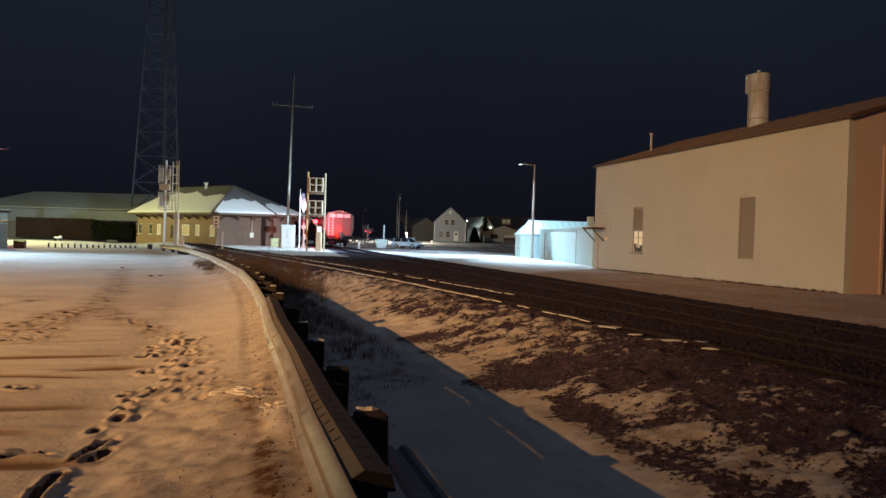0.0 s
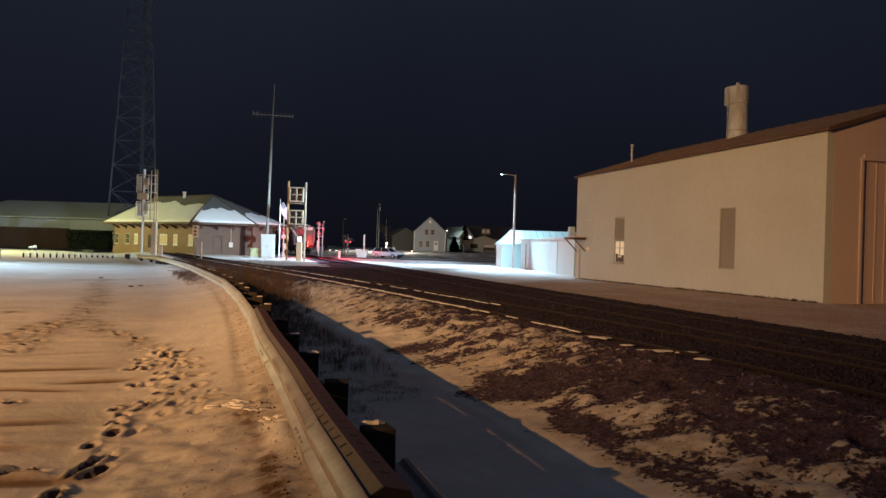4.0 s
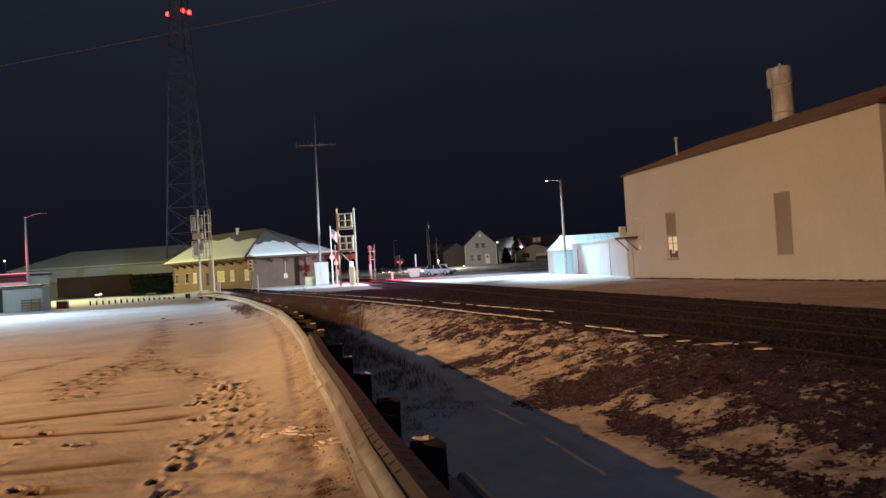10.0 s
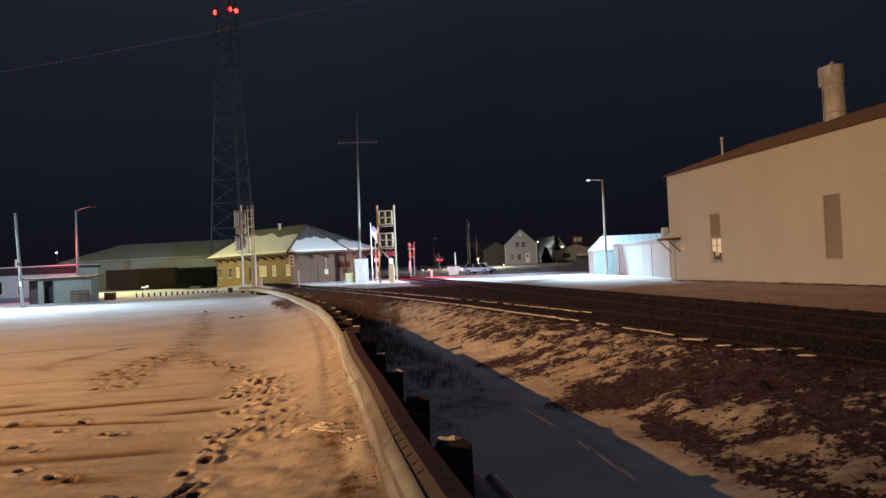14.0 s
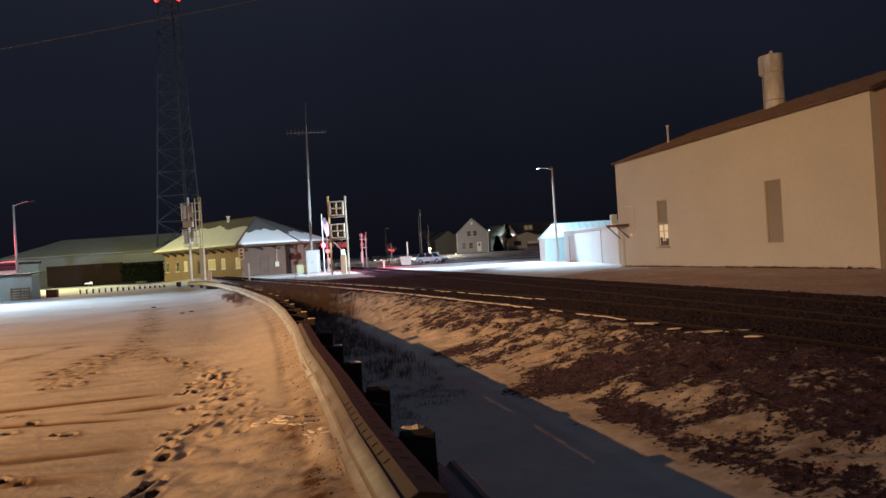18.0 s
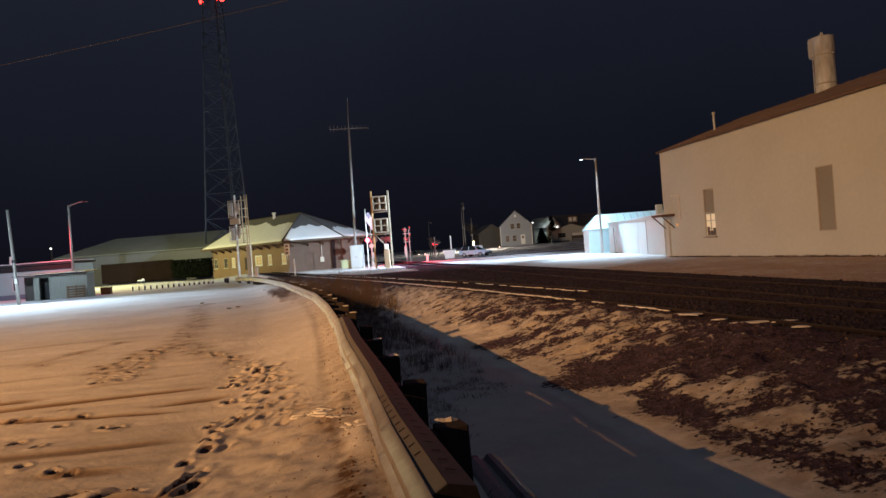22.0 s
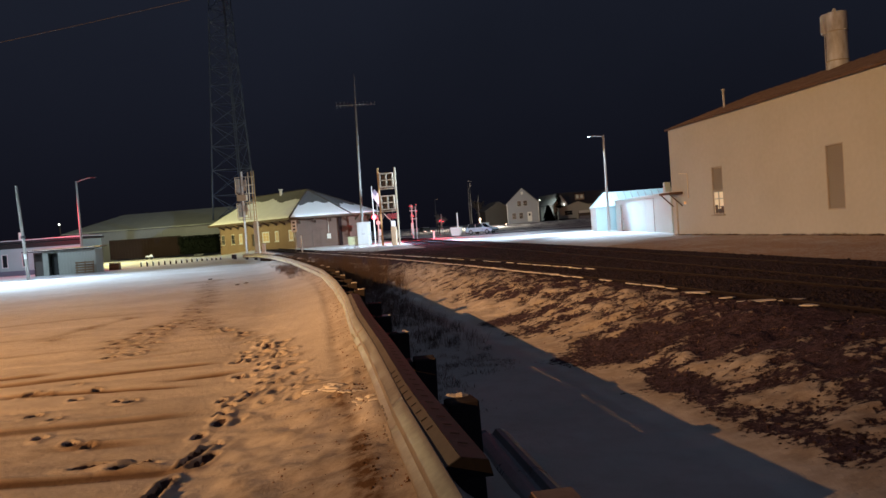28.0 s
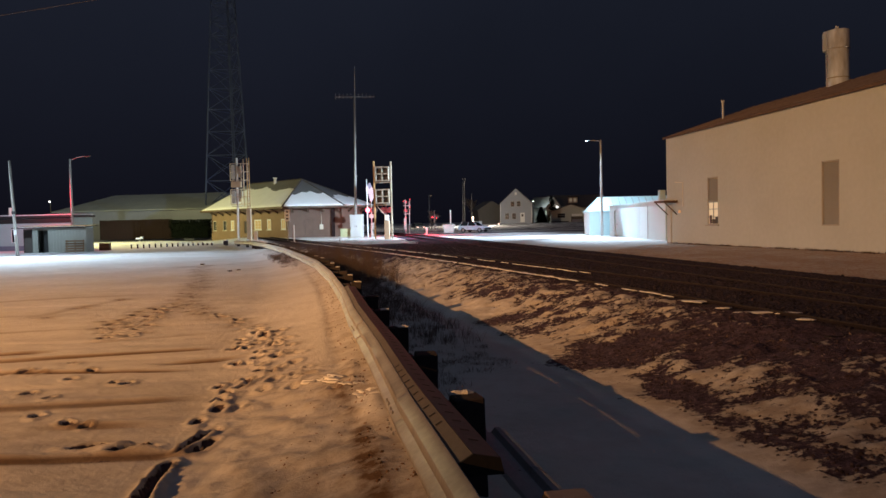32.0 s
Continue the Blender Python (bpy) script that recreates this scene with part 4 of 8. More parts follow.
def build_stones():
    between = lambda u: lambda y: guard_x(y) + u * (edge_x(y) - guard_x(y))  # noqa: E731
    scatter_stones("bank_stones", "dark brown stones and clods strewn on the ditch bank", 24000, 3.6, 24, between(0.44), between(1.0), 0.006, 0.024, EARTH, 3)
    off = lambda d: lambda y: guard_x(y) + d  # noqa: E731
    scatter_stones("rail_side_clods", "brown clods and grit along the foot of the guard rail", 420, 4.0, 24, off(-0.3), off(-0.04), 0.006, 0.02, MUD, 6, False)
    scatter_stones("trodden_clods", "dark grit trodden into the slushy snow", 160, 4.2, 7.2, off(-0.9), off(-0.1), 0.004, 0.015, MUD, 7, False)
    scatter_stones("ballast_stones", "dark crushed stone ballast about the railway tracks", 34000, 6, 46, edge_x, lambda y: main_x(y) + 2.0, 0.016, 0.038, CRUSHED, 4)


# ---- tracks ----
def along(fx, y0, y1, gap):
    """Points every gap metres along a line x = fx(y)."""
    ys = np.linspace(y0, y1, int((y1 - y0) * 4) + 2)
    xs = fx(ys)
    s = np.r_[0, np.cumsum(np.hypot(np.diff(xs), np.diff(ys)))]
    at = np.arange(0, s[-1], gap)
    return list(zip(np.interp(at, s, xs), np.interp(at, s, ys)))


def railway(name, fx, y0, y1, label, z, tie_to):
    track = thing(name, label, "railway track", 0, 0, 0, 0, "railway tracks", "structure")
    way = along(fx, y0, y1, 1.5)
    for side in (-0.755, 0.755):
        head, web = Geo(), Geo()
        pts = [(x, y, z - 0.075) for x, y in way]
        web.sweep([(side - 0.07, 0.0), (side + 0.07, 0.0), (side + 0.07, 0.012), (side + 0.01, 0.03), (side + 0.01, 0.115), (side + 0.036, 0.125), (side + 0.036, 0.155), (side - 0.036, 0.155), (side - 0.036, 0.125), (side - 0.01, 0.115), (side - 0.01, 0.03), (side - 0.07, 0.012)], pts)
        r = part("rail", web, RAILSTEEL, track)
        head.sweep([(side - 0.032, 0.157), (side + 0.032, 0.157), (side + 0.024, 0.166), (side - 0.024, 0.166)], pts)
        part("rail_head", head, RAILTOP, r, "worn shiny rail head")
    tie = Geo().box((0, 0, 0), (2.55, 0.22, 0.16), 0.012).mesh("tie", TIE)
    spots = along(fx, y0, tie_to, 0.54)
    for (xa, ya), (xb, yb) in zip(spots, spots[1:]):
        part("tie", tie, None, track, at=pose(xa, ya, z - 0.09, 0, 0, math.degrees(math.atan2(yb - ya, xb - xa)) - 90 + random.uniform(-1, 1)))
    return track


# ---- guard rail ----
def guard_path():
    pts = [(float(guard_x(y)), float(y)) for y in np.arange(-2.5, 58.1, 0.25)]
    x, y = pts[-1]
    h = math.atan2(1, -0.5)
    for k in range(46):
        h += radians(1.7)
        x, y = x + 0.35 * math.cos(h), y + 0.35 * math.sin(h)
        pts.append((x, y))
    s = np.r_[0, np.cumsum([math.dist(a, b) for a, b in zip(pts, pts[1:])])]
    return np.array(pts), s


def build_guard_rail():
    pts, s = guard_path()
    rail = thing("guard_rail", "galvanised corrugated steel guard rail on timber posts along the lot edge", "guard rail", float(pts[20][0]), float(pts[20][1]), 0)
    ox, oy = rail.location.x, rail.location.y

    def spot(d, off=0.0):
        x, y = float(np.interp(d, s, pts[:, 0])), float(np.interp(d, s, pts[:, 1]))
        x2, y2 = float(np.interp(d + 0.1, s, pts[:, 0])), float(np.interp(d + 0.1, s, pts[:, 1]))
        h = math.atan2(y2 - y, x2 - x)
        return x + off * math.sin(h) - ox, y - off * math.cos(h) - oy, h

    face = [(0.0, 0.275), (-0.02, 0.292), (-0.062, 0.33), (-0.066, 0.372), (-0.014, 0.408), (-0.008, 0.43), (-0.014, 0.447), (-0.066, 0.483), (-0.064, 0.5285), (-0.063, 0.5325), (-0.02, 0.562), (0.0, 0.586)]
    face = [(u + 0.1 * (w - 0.275), w) for u, w in face]
    profile = face + [(u + 0.005, w) for u, w in face[::-1]]
    # gaps added to the beam only to let slivers of light into the ditch
    light_gaps = [(5.0, 5.84), (6.0, 6.42), (6.9, 7.75)]
    bolt = Geo().tube((0, 0, 0), (0, 0.012, 0), 0.012, 0.009, 8).mesh("bolt", GALV)
    d, n = 0.0, 0
    while d < 68:
        end = d + 3.87
        lap = 0.004 if n % 2 else 0.0
        ways = np.arange(d, end + 0.01, 0.129)
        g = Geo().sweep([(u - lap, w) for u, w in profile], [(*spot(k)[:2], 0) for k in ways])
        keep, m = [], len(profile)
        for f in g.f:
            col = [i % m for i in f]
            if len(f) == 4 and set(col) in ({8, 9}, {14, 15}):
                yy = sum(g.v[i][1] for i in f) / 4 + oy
                if any(a < yy < b for a, b in light_gaps):
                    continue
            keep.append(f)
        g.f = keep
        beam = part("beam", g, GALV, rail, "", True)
        for k in (0.10, 0.2, 3.67, 3.77) if 0 < n < 6 else ():
            for w in (0.36, 0.497):
                x, y, h = spot(d + k, -0.088 - lap)
                part("bolt", bolt, None, beam, at=pose(x, y, w, 0, 0, math.degrees(h)))
        d += 3.81
        n += 1
    post = Geo().box((0, 0, 0.0), (0.2, 0.2, 1.3), 0.012).mesh("post", POSTWOOD)
    block = Geo().box((0, 0, 0.0), (0.15, 0.2, 0.36), 0.01).mesh("offset_block", POSTWOOD)
    cap = Geo().box((0.03, 0, 0.0), (0.12, 0.15, 0.014), 0.006)
    capm = cap.mesh("snow_cap", SNOW)
    tall = Geo().box((0, 0, 0.02), (0.28, 0.28, 0.1), 0.03).mesh("snow_cap", SNOW)
    slim = Geo().box((0, 0, 0.0), (0.11, 0.11, 1.3), 0.012).mesh("post", POSTWOOD)
    dot = Geo().box((0, 0, 0.02), (0.2, 0.2, 0.1), 0.03).mesh("snow_cap", SNOW)
    ridge = Geo().lathe([(0.014, -0.085), (0.026, -0.05), (0.02, 0.0), (0.028, 0.04), (0.008, 0.085)], 8).mesh("snow_cap", SNOW)
    ridge.transform(Matrix.Rotation(radians(90), 4, "Y"))
    # a paler plate on the nearest post top paints the lamp light there
    lit_cap = Geo().box((0, 0, 0), (0.185, 0.185, 0.012), 0.005).mesh("lit_post_top", LITWOOD)
    k, d = 0, 1.88
    rr = random.Random(4)
    while d < s[-1] - 0.1:
        yy = spot(d)[1] + oy
        off = 0.43 if yy < 13.4 else 0.3
        top = 0.52 if yy < 3.6 else 0.55 if yy < 5.5 else 0.50 if yy < 13.4 else 0.60
        low_end = d > 70.5
        top = 0.38 if low_end else top
        x, y, h = spot(d, off)
        p = part("post", slim if low_end else post, None, rail, at=pose(x, y, top - 0.65 + rr.uniform(-0.015, 0.02), rr.uniform(-1.5, 1.5), rr.uniform(-1.5, 1.5), math.degrees(h) - 90 + rr.uniform(-4, 4)))
        x, y, h = spot(d, off - 0.18)
        if not low_end:
            part("offset_block", block, None, rail, at=pose(x, y, 0.32 if yy < 13.4 else 0.40, 0, 0, math.degrees(h) - 90))
        if 3.6 < yy < 5.6:
            part("snow_cap", ridge, None, p, "thin ridge of snow", at=pose(-0.015, 0.07, 0.652, 0, 0, -8))
        elif yy < 3.6:
            part("lit_post_top", lit_cap, None, p, "timber top coloured pale as if lit", at=pose(0, 0, 0.652))
        if (k % 3 != 1 and yy > 5.5) or yy > 50:
            part("snow_cap", dot if low_end else tall if yy > 50 else capm, None, p, "thin snow cap", at=pose(0.01, 0, 0.656, 0, 0, rr.uniform(-8, 8)))
        d += 1.905 if d < 70.5 else 0.52
        k += 1
    # a spare beam thrown down behind the posts
    spare = thing("fallen_beam", "dark wet steel rail beam lying in the ditch", "steel beam", -0.2, 5.2, -0.1)
    lie = []
    for y in np.linspace(3.0, 6.35, 9):
        x = float(guard_x(y)) + 0.93
        lie.append((x + 0.2, float(y) - 5.2, float(plain_height(x, y)) + 0.1))
    trough = [(-0.16, 0.0), (-0.14, 0.03), (-0.085, 0.06), (-0.045, 0.06), (-0.012, 0.02), (0.012, 0.02), (0.045, 0.06), (0.085, 0.06), (0.14, 0.03), (0.16, 0.0)]
    part("beam", Geo().sweep(trough + [(u, w - 0.006) for u, w in trough[::-1]], lie), DITCHSTEEL, spare)
    # the loose rusted channel that lies along the posts
    chan = thing("rusted_channel", "rusted slotted steel channel lying along the guard rail posts", "steel channel", -0.6, 4.5, 0.5)
    prof = [(0.025, 0.615), (0.16, 0.585), (0.178, 0.515), (0.172, 0.513), (0.154, 0.579), (0.027, 0.608)]
    flange = [(-0.062, 0.52), (-0.05, 0.572), (0.022, 0.6145), (0.024, 0.6075), (-0.045, 0.566), (-0.056, 0.518)]
    a, b = float(np.interp(3.42, pts[:, 1], s)), float(np.interp(13.2, pts[:, 1], s))
    way = []
    for q in np.linspace(a, b, 40):
        f = (q - a) / (b - a)
        x, y, h = spot(q, 0.09 - 0.022 * min(1.0, 5.0 * f))
        way.append((x + ox + 0.6, y + oy - 4.5, -0.5))
    body = Geo().sweep(prof, way)
    part("channel_body", body, RUSTY, chan)
    # zinc flange, its colour also paler for the lamp light on this side
    part("channel_flange", Geo().sweep(flange, way), CHANTAN, chan, "dull zinc side of the channel, paled as if lit")
    (xa, ya, za), (xb, yb, zb) = way[0], way[1]
    f = 0.012 / math.hypot(xb - xa, yb - ya)
    lid = Geo().sweep([(-0.062, 0.51), (-0.051, 0.571), (0.024, 0.614), (0.159, 0.584), (0.177, 0.505)], [(xa - (xb - xa) * f, ya - (yb - ya) * f, za), (xa, ya, za)])
    # black colour here stands for the shaded end of the channel
    part("end_cap", lid, RUBBER, chan, "closed end, blackened for its shade")
    # no holes are cut: dark slabs paint the shade inside the slots
    hole = {}
    for nm, (u0, w0, u1, w1) in (("side", (-0.03, 0.5852, 0.005, 0.6057)), ("top", (0.065, 0.6075, 0.115, 0.5964))):
        hole[nm] = Geo().slab([(u0, 0.009, w0), (u0, -0.009, w0), (u1, -0.009, w1), (u1, 0.009, w1)], 0.002).mesh("slot", RUBBER if nm == "side" else SLOTDARK)
    for q in np.arange(a + 0.25, b - 0.5, 0.19):
        f = (q - a) / (b - a)
        x, y, h = spot(q, 0.09 - 0.022 * min(1.0, 5.0 * f))
        for nm in hole if 0.5 < q - a < 2.4 else ("top",):
            part("slot", hole[nm], None, chan, at=pose(x + ox + 0.6, y + oy - 4.5, -0.497, 0, 0, math.degrees(h) - 90))


# ---- warehouse ----
WAX = Vector((13.43, 24.8, 0.28))
WROT = math.degrees(math.atan2(0.96955, -0.24489))  # local x runs along the wall, local -y is inside


def wall_with_holes(length, z0, z1, thick, holes):
    """A wall along x from 0, its outer face at y = 0 and its body behind, with openings (x0, x1, za, zb), in one skin."""
    xs = sorted({0, length, *[v for h in holes for v in h[:2]]})
    zs = sorted({z0, z1, *[v for h in holes for v in h[2:]]})
    nx, nz = len(xs), len(zs)
    vs = [(x, y, z) for y in (0, -thick) for z in zs for x in xs]
    full = [[not any(h[0] < (xs[i] + xs[i + 1]) / 2 < h[1] and h[2] < (zs[j] + zs[j + 1]) / 2 < h[3] for h in holes) for i in range(nx - 1)] for j in range(nz - 1)]
    at = lambda i, j, k: k * nx * nz + j * nx + i  # noqa: E731
    fs = []
    for j in range(nz - 1):
        for i in range(nx - 1):
            if not full[j][i]:
                continue
            fs.append((at(i, j, 0), at(i, j + 1, 0), at(i + 1, j + 1, 0), at(i + 1, j, 0)))
            fs.append((at(i, j, 1), at(i + 1, j, 1), at(i + 1, j + 1, 1), at(i, j + 1, 1)))
            for di, dj, p, q in ((-1, 0, (i, j), (i, j + 1)), (1, 0, (i + 1, j + 1), (i + 1, j)), (0, -1, (i + 1, j), (i, j)), (0, 1, (i, j + 1), (i + 1, j + 1))):
                ii, jj = i + di, j + dj
                if not (0 <= ii < nx - 1 and 0 <= jj < nz - 1 and full[jj][ii]):
                    fs.append((at(*p, 0), at(*p, 1), at(*q, 1), at(*q, 0)))
    return Geo().add(vs, fs)


def louvre(parent, x0, x1, z0, z1, y, frame_mat, slat_mat, name="vent"):
    v = part(name, Geo().box(((x0 + x1) / 2, y - 0.12, (z0 + z1) / 2), (x1 - x0, 0.02, z1 - z0)), BOARDGREY, parent, "grey louvred wall vent")
    fr = Geo()
    for xx in (x0 + 0.03, x1 - 0.03):
        fr.box((xx, y - 0.05, (z0 + z1) / 2), (0.06, 0.1, z1 - z0), 0.008)
    for zz in (z0 + 0.03, z1 - 0.03):
        fr.box(((x0 + x1) / 2, y - 0.05, zz), (x1 - x0 - 0.12, 0.1, 0.06), 0.008)
    part("vent_frame", fr, frame_mat, v)
    slat = Geo().box((0, 0, 0), (x1 - x0 - 0.12, 0.06, 0.01), 0.003, 0, Matrix.Rotation(radians(-50), 4, "X")).mesh("slat", slat_mat)
    n = int((z1 - z0 - 0.12) / 0.055)
    for k in range(n):
        part("slat", slat, None, v, at=pose((x0 + x1) / 2, y - 0.055, z0 + 0.09 + k * 0.055))
    return v


def sash(parent, x0, x1, z0, z1, y, pane_mat, frame_mat, cols=2, rows=2, name="window", t=0.055):
    """A window with its frame, bars and panes in an opening whose outer face lies at y."""
    w = part(name, Geo().box(((x0 + x1) / 2, y + 0.03, z0 - 0.03), (x1 - x0 + 0.16, 0.16, 0.06), 0.01), frame_mat, parent)
    fr = Geo()
    for xx in (x0 + t / 2, x1 - t / 2):
        fr.box((xx, y - 0.05, (z0 + z1) / 2), (t, 0.08, z1 - z0), 0.006)
    for zz in (z0 + t / 2, z1 - t / 2):
        fr.box(((x0 + x1) / 2, y - 0.05, zz), (x1 - x0 - 2 * t, 0.08, t), 0.006)
    for c in range(1, cols):
        fr.box((x0 + (x1 - x0) * c / cols, y - 0.05, (z0 + z1) / 2), (0.035, 0.05, z1 - z0 - 2 * t))
    for r in range(1, rows):
        fr.box(((x0 + x1) / 2, y - 0.05, z0 + (z1 - z0) * r / rows), (x1 - x0 - 2 * t, 0.045, 0.035))
    part("window_frame", fr, frame_mat, w)
    for c in range(cols):
        for r in range(rows):
            pw, ph = (x1 - x0) / cols, (z1 - z0) / rows
            part("pane", Geo().box((x0 + pw * (c + 0.5), y - 0.065, z0 + ph * (r + 0.5)), (pw - 0.03, 0.008, ph - 0.03)), pane_mat, w)
    return w


def build_warehouse():
    LEN, WID, EAVE = 18.99, 10.6, 5.9
    slope = 0.322
    wh = thing("warehouse", "large cream painted warehouse with a low gabled rusty-edged roof", "warehouse", WAX.x, WAX.y, WAX.z, WROT)
    holes = [(13.42, 14.47, 1.03, 3.42), (4.66, 5.70, 0.98, 3.5), (17.6, 18.55, 0.02, 2.1)]
    # along the yard
    part("wall", wall_with_holes(LEN, -0.3, EAVE, 0.3, holes), CREAM, wh, "cream painted block wall")
    foot = Geo()
    for a, b in ((0, 17.6), (18.55, LEN)):
        foot.box(((a + b) / 2, 0.012, -0.1), (b - a, 0.03, 0.26))
    part("wall_base", foot, TANWALL, wh, "dirty base course of the wall")
    # gable end
    gable = Geo()
    door0, door1, doorh = 1.52, 5.05, 4.95
    for poly in ([(-0.3, -0.3), (-door0, -0.3), (-door0, EAVE + slope * door0), (-0.3, EAVE + slope * 0.3)], [(-door0, doorh), (-door1, doorh), (-door1, EAVE + slope * door1), (-door0, EAVE + slope * door0)], [(-door1, -0.3), (-WID, -0.3), (-WID, EAVE), (-WID / 2, EAVE + slope * WID / 2), (-door1, EAVE + slope * door1)]):
        n = len(poly)
        vs = [(-0.003, p[0], p[1]) for p in poly] + [(0.28, p[0], p[1]) for p in poly]
        gable.add(vs, [tuple(range(n))[::-1], tuple(range(n, 2 * n))] + [(k, (k + 1) % n, n + (k + 1) % n, n + k) for k in range(n)])
    part("gable_wall", gable, TANWALL, wh, "brown metal gable end wall")
    dr = Geo().box((0.12, -(door0 + door1) / 2, doorh / 2 - 0.1), (0.06, door1 - door0, doorh + 0.2))
    door = part("sliding_door", dr, TANWALL, wh, "tall tan sliding door")
    rib = Geo().box((0.08, 0, doorh / 2), (0.03, 0.05, doorh - 0.1)).mesh("door_rib", TANWALL)
    for k in range(9):
        part("door_rib", rib, None, door, at=pose(0, -door0 - 0.25 - k * 0.42, 0))
    trim = Geo()
    trim.box((-0.03, -door0 + 0.06, doorh / 2), (0.05, 0.12, doorh + 0.2), 0.01)
    trim.box((-0.03, -(door0 + door1) / 2, doorh + 0.1), (0.05, door1 - door0, 0.2), 0.01)
    part("door_trim", trim, TANWALL, wh)
    part("back_wall", Geo().box((LEN / 2, -WID + 0.15, EAVE / 2), (LEN - 0.6, 0.3, EAVE)), TANWALL, wh)
    far = Geo()
    poly = [(-0.3, -0.3), (-WID, -0.3), (-WID, EAVE), (-WID / 2, EAVE + slope * WID / 2), (-0.3, EAVE + slope * 0.3)]
    n = len(poly)
    far.add([(LEN - 0.28, *p) for p in poly] + [(LEN, *p) for p in poly], [tuple(range(n))[::-1], tuple(range(n, 2 * n))] + [(k, (k + 1) % n, n + (k + 1) % n, n + k) for k in range(n)])
    part("far_gable_wall", far, TANWALL, wh)
    # roof
    ridge = EAVE + slope * WID / 2
    roof = Geo()
    o = 0.12
    roof.slab([(-0.15, o, EAVE - slope * o + 0.09), (-0.15, -WID / 2, ridge + 0.09), (LEN + 0.15, -WID / 2, ridge + 0.09), (LEN + 0.15, o, EAVE - slope * o + 0.09)][::-1], 0.08)
    roof.slab([(-0.15, -WID / 2, ridge + 0.09), (-0.15, -WID - o, EAVE - slope * o + 0.09), (LEN + 0.15, -WID - o, EAVE - slope * o + 0.09), (LEN + 0.15, -WID / 2, ridge + 0.09)][::-1], 0.08)
    rf = part("roof", roof, ROOFRUST, wh, "weathered grey-brown metal roof")
    ribm = Geo()
    for k in range(27):
        x = k * 0.72
        ribm.add([(x - 0.02, o, EAVE - slope * o + 0.092), (x + 0.02, o, EAVE - slope * o + 0.092), (x + 0.02, -WID / 2, ridge + 0.092), (x - 0.02, -WID / 2, ridge + 0.092), (x, o, EAVE - slope * o + 0.12), (x, -WID / 2, ridge + 0.12)], [(0, 4, 5, 3), (4, 1, 2, 5), (0, 1, 4)])
    part("seams", ribm, ROOFRUST, rf)
    fas = Geo().box((LEN / 2, 0.135, EAVE - slope * o + 0.05), (LEN + 0.3, 0.03, 0.12), 0.006)
    part("fascia", fas, RUSTTRIM, wh, "rusty red-brown eaves board")
    for y0, y1, z0, z1 in ((o, -WID / 2, EAVE - slope * o, ridge), (-WID / 2, -WID - o, ridge, EAVE - slope * o)):
        rake = Geo().add([(-0.18, y0, z0 - 0.04), (-0.18, y0, z0 + 0.11), (-0.18, y1, z1 + 0.11), (-0.18, y1, z1 - 0.04), (-0.15, y0, z0 - 0.04), (-0.15, y0, z0 + 0.11), (-0.15, y1, z1 + 0.11), (-0.15, y1, z1 - 0.04)], [(0, 1, 2, 3), (7, 6, 5, 4), (1, 5, 6, 2), (0, 3, 7, 4), (0, 4, 5, 1), (3, 2, 6, 7)])
        part("rake_board", rake, RUSTTRIM, wh)
    # openings
    louvre(wh, 13.42, 14.47, 2.2, 3.42, 0.0, VENTGREY, VENTGREY)
    sash(wh, 13.42, 14.47, 1.03, 2.2, 0.0, WINGLOW, VENTGREY, 2, 3, "window")
    sill = Geo()
    for k, (hh, ww, yy) in enumerate(((0.34, 0.26, -0.03), (0.22, 0.3, -0.035), (0.42, 0.2, -0.03))):
        sill.box((13.6 + 0.3 * k, yy, 1.09 + hh / 2), (ww, 0.05, hh), 0.02)
    part("window_goods", sill, DARKSTEEL, wh, "dark goods on the sill")
    louvre(wh, 4.66, 5.70, 0.98, 3.5, 0.0, VENTGREY, VENTGREY)
    part("side_door", Geo().box((18.07, -0.1, 1.06), (0.95, 0.05, 2.08), 0.01), CREAM, wh, "pale side door under the awning")
    part("door_lamp", Geo().box((17.35, 0.07, 1.75), (0.12, 0.12, 0.16), 0.03), DOORLAMP, wh, "small lit wall lamp")
    aw = part("awning", Geo().box((18.3, 0.4, 2.32), (1.3, 0.8, 0.12), 0.02, 0, None), RUSTTRIM, wh, "rusty flat door awning")
    for x in (17.75, 18.85):
        part("awning_strut", Geo().tube((x, 0.02, 1.6), (x, 0.72, 2.26), 0.035, None, 8), RUSTTRIM, aw)
    part("awning_snow", Geo().box((18.3, 0.4, 2.395), (1.2, 0.7, 0.03), 0.012), SNOW, aw, "thin snow on the awning")
    pipe = Geo().tube((16.95, 0.06, 2.0), (16.95, 0.06, 3.3), 0.018, None, 8).tube((16.95, 0.06, 3.3), (17.9, 0.06, 3.38), 0.015, None, 8)
    part("conduit", pipe, TRIMCREAM, wh)
    # roof stack
    cx, cy = 11.3, -5.0
    z0 = EAVE + 1.3
    stack = part("chimney", Geo().lathe([(0.5, 0), (0.485, 0.25), (0.47, 1.75), (0.5, 2.1), (0.5, 2.85), (0.46, 2.9), (0.44, 2.8)], 24, (cx, cy, z0)), STACK, wh, "pale stained round roof exhaust stack", True)
    part("chimney_cap", Geo().lathe([(0.3, 1.98), (0.35, 2.02), (0.37, 2.1), (0.37, 2.84), (0.33, 2.93), (0.2, 2.95)], 20, (cx + 0.42, cy + 0.08, z0)), STACK, stack, "bulging half-round side cowl", True)
    part("chimney_tip", Geo().lathe([(0.13, 2.86), (0.12, 2.98), (0.06, 3.1), (0.02, 3.14)], 10, (cx + 0.12, cy, z0)), STACK, stack)
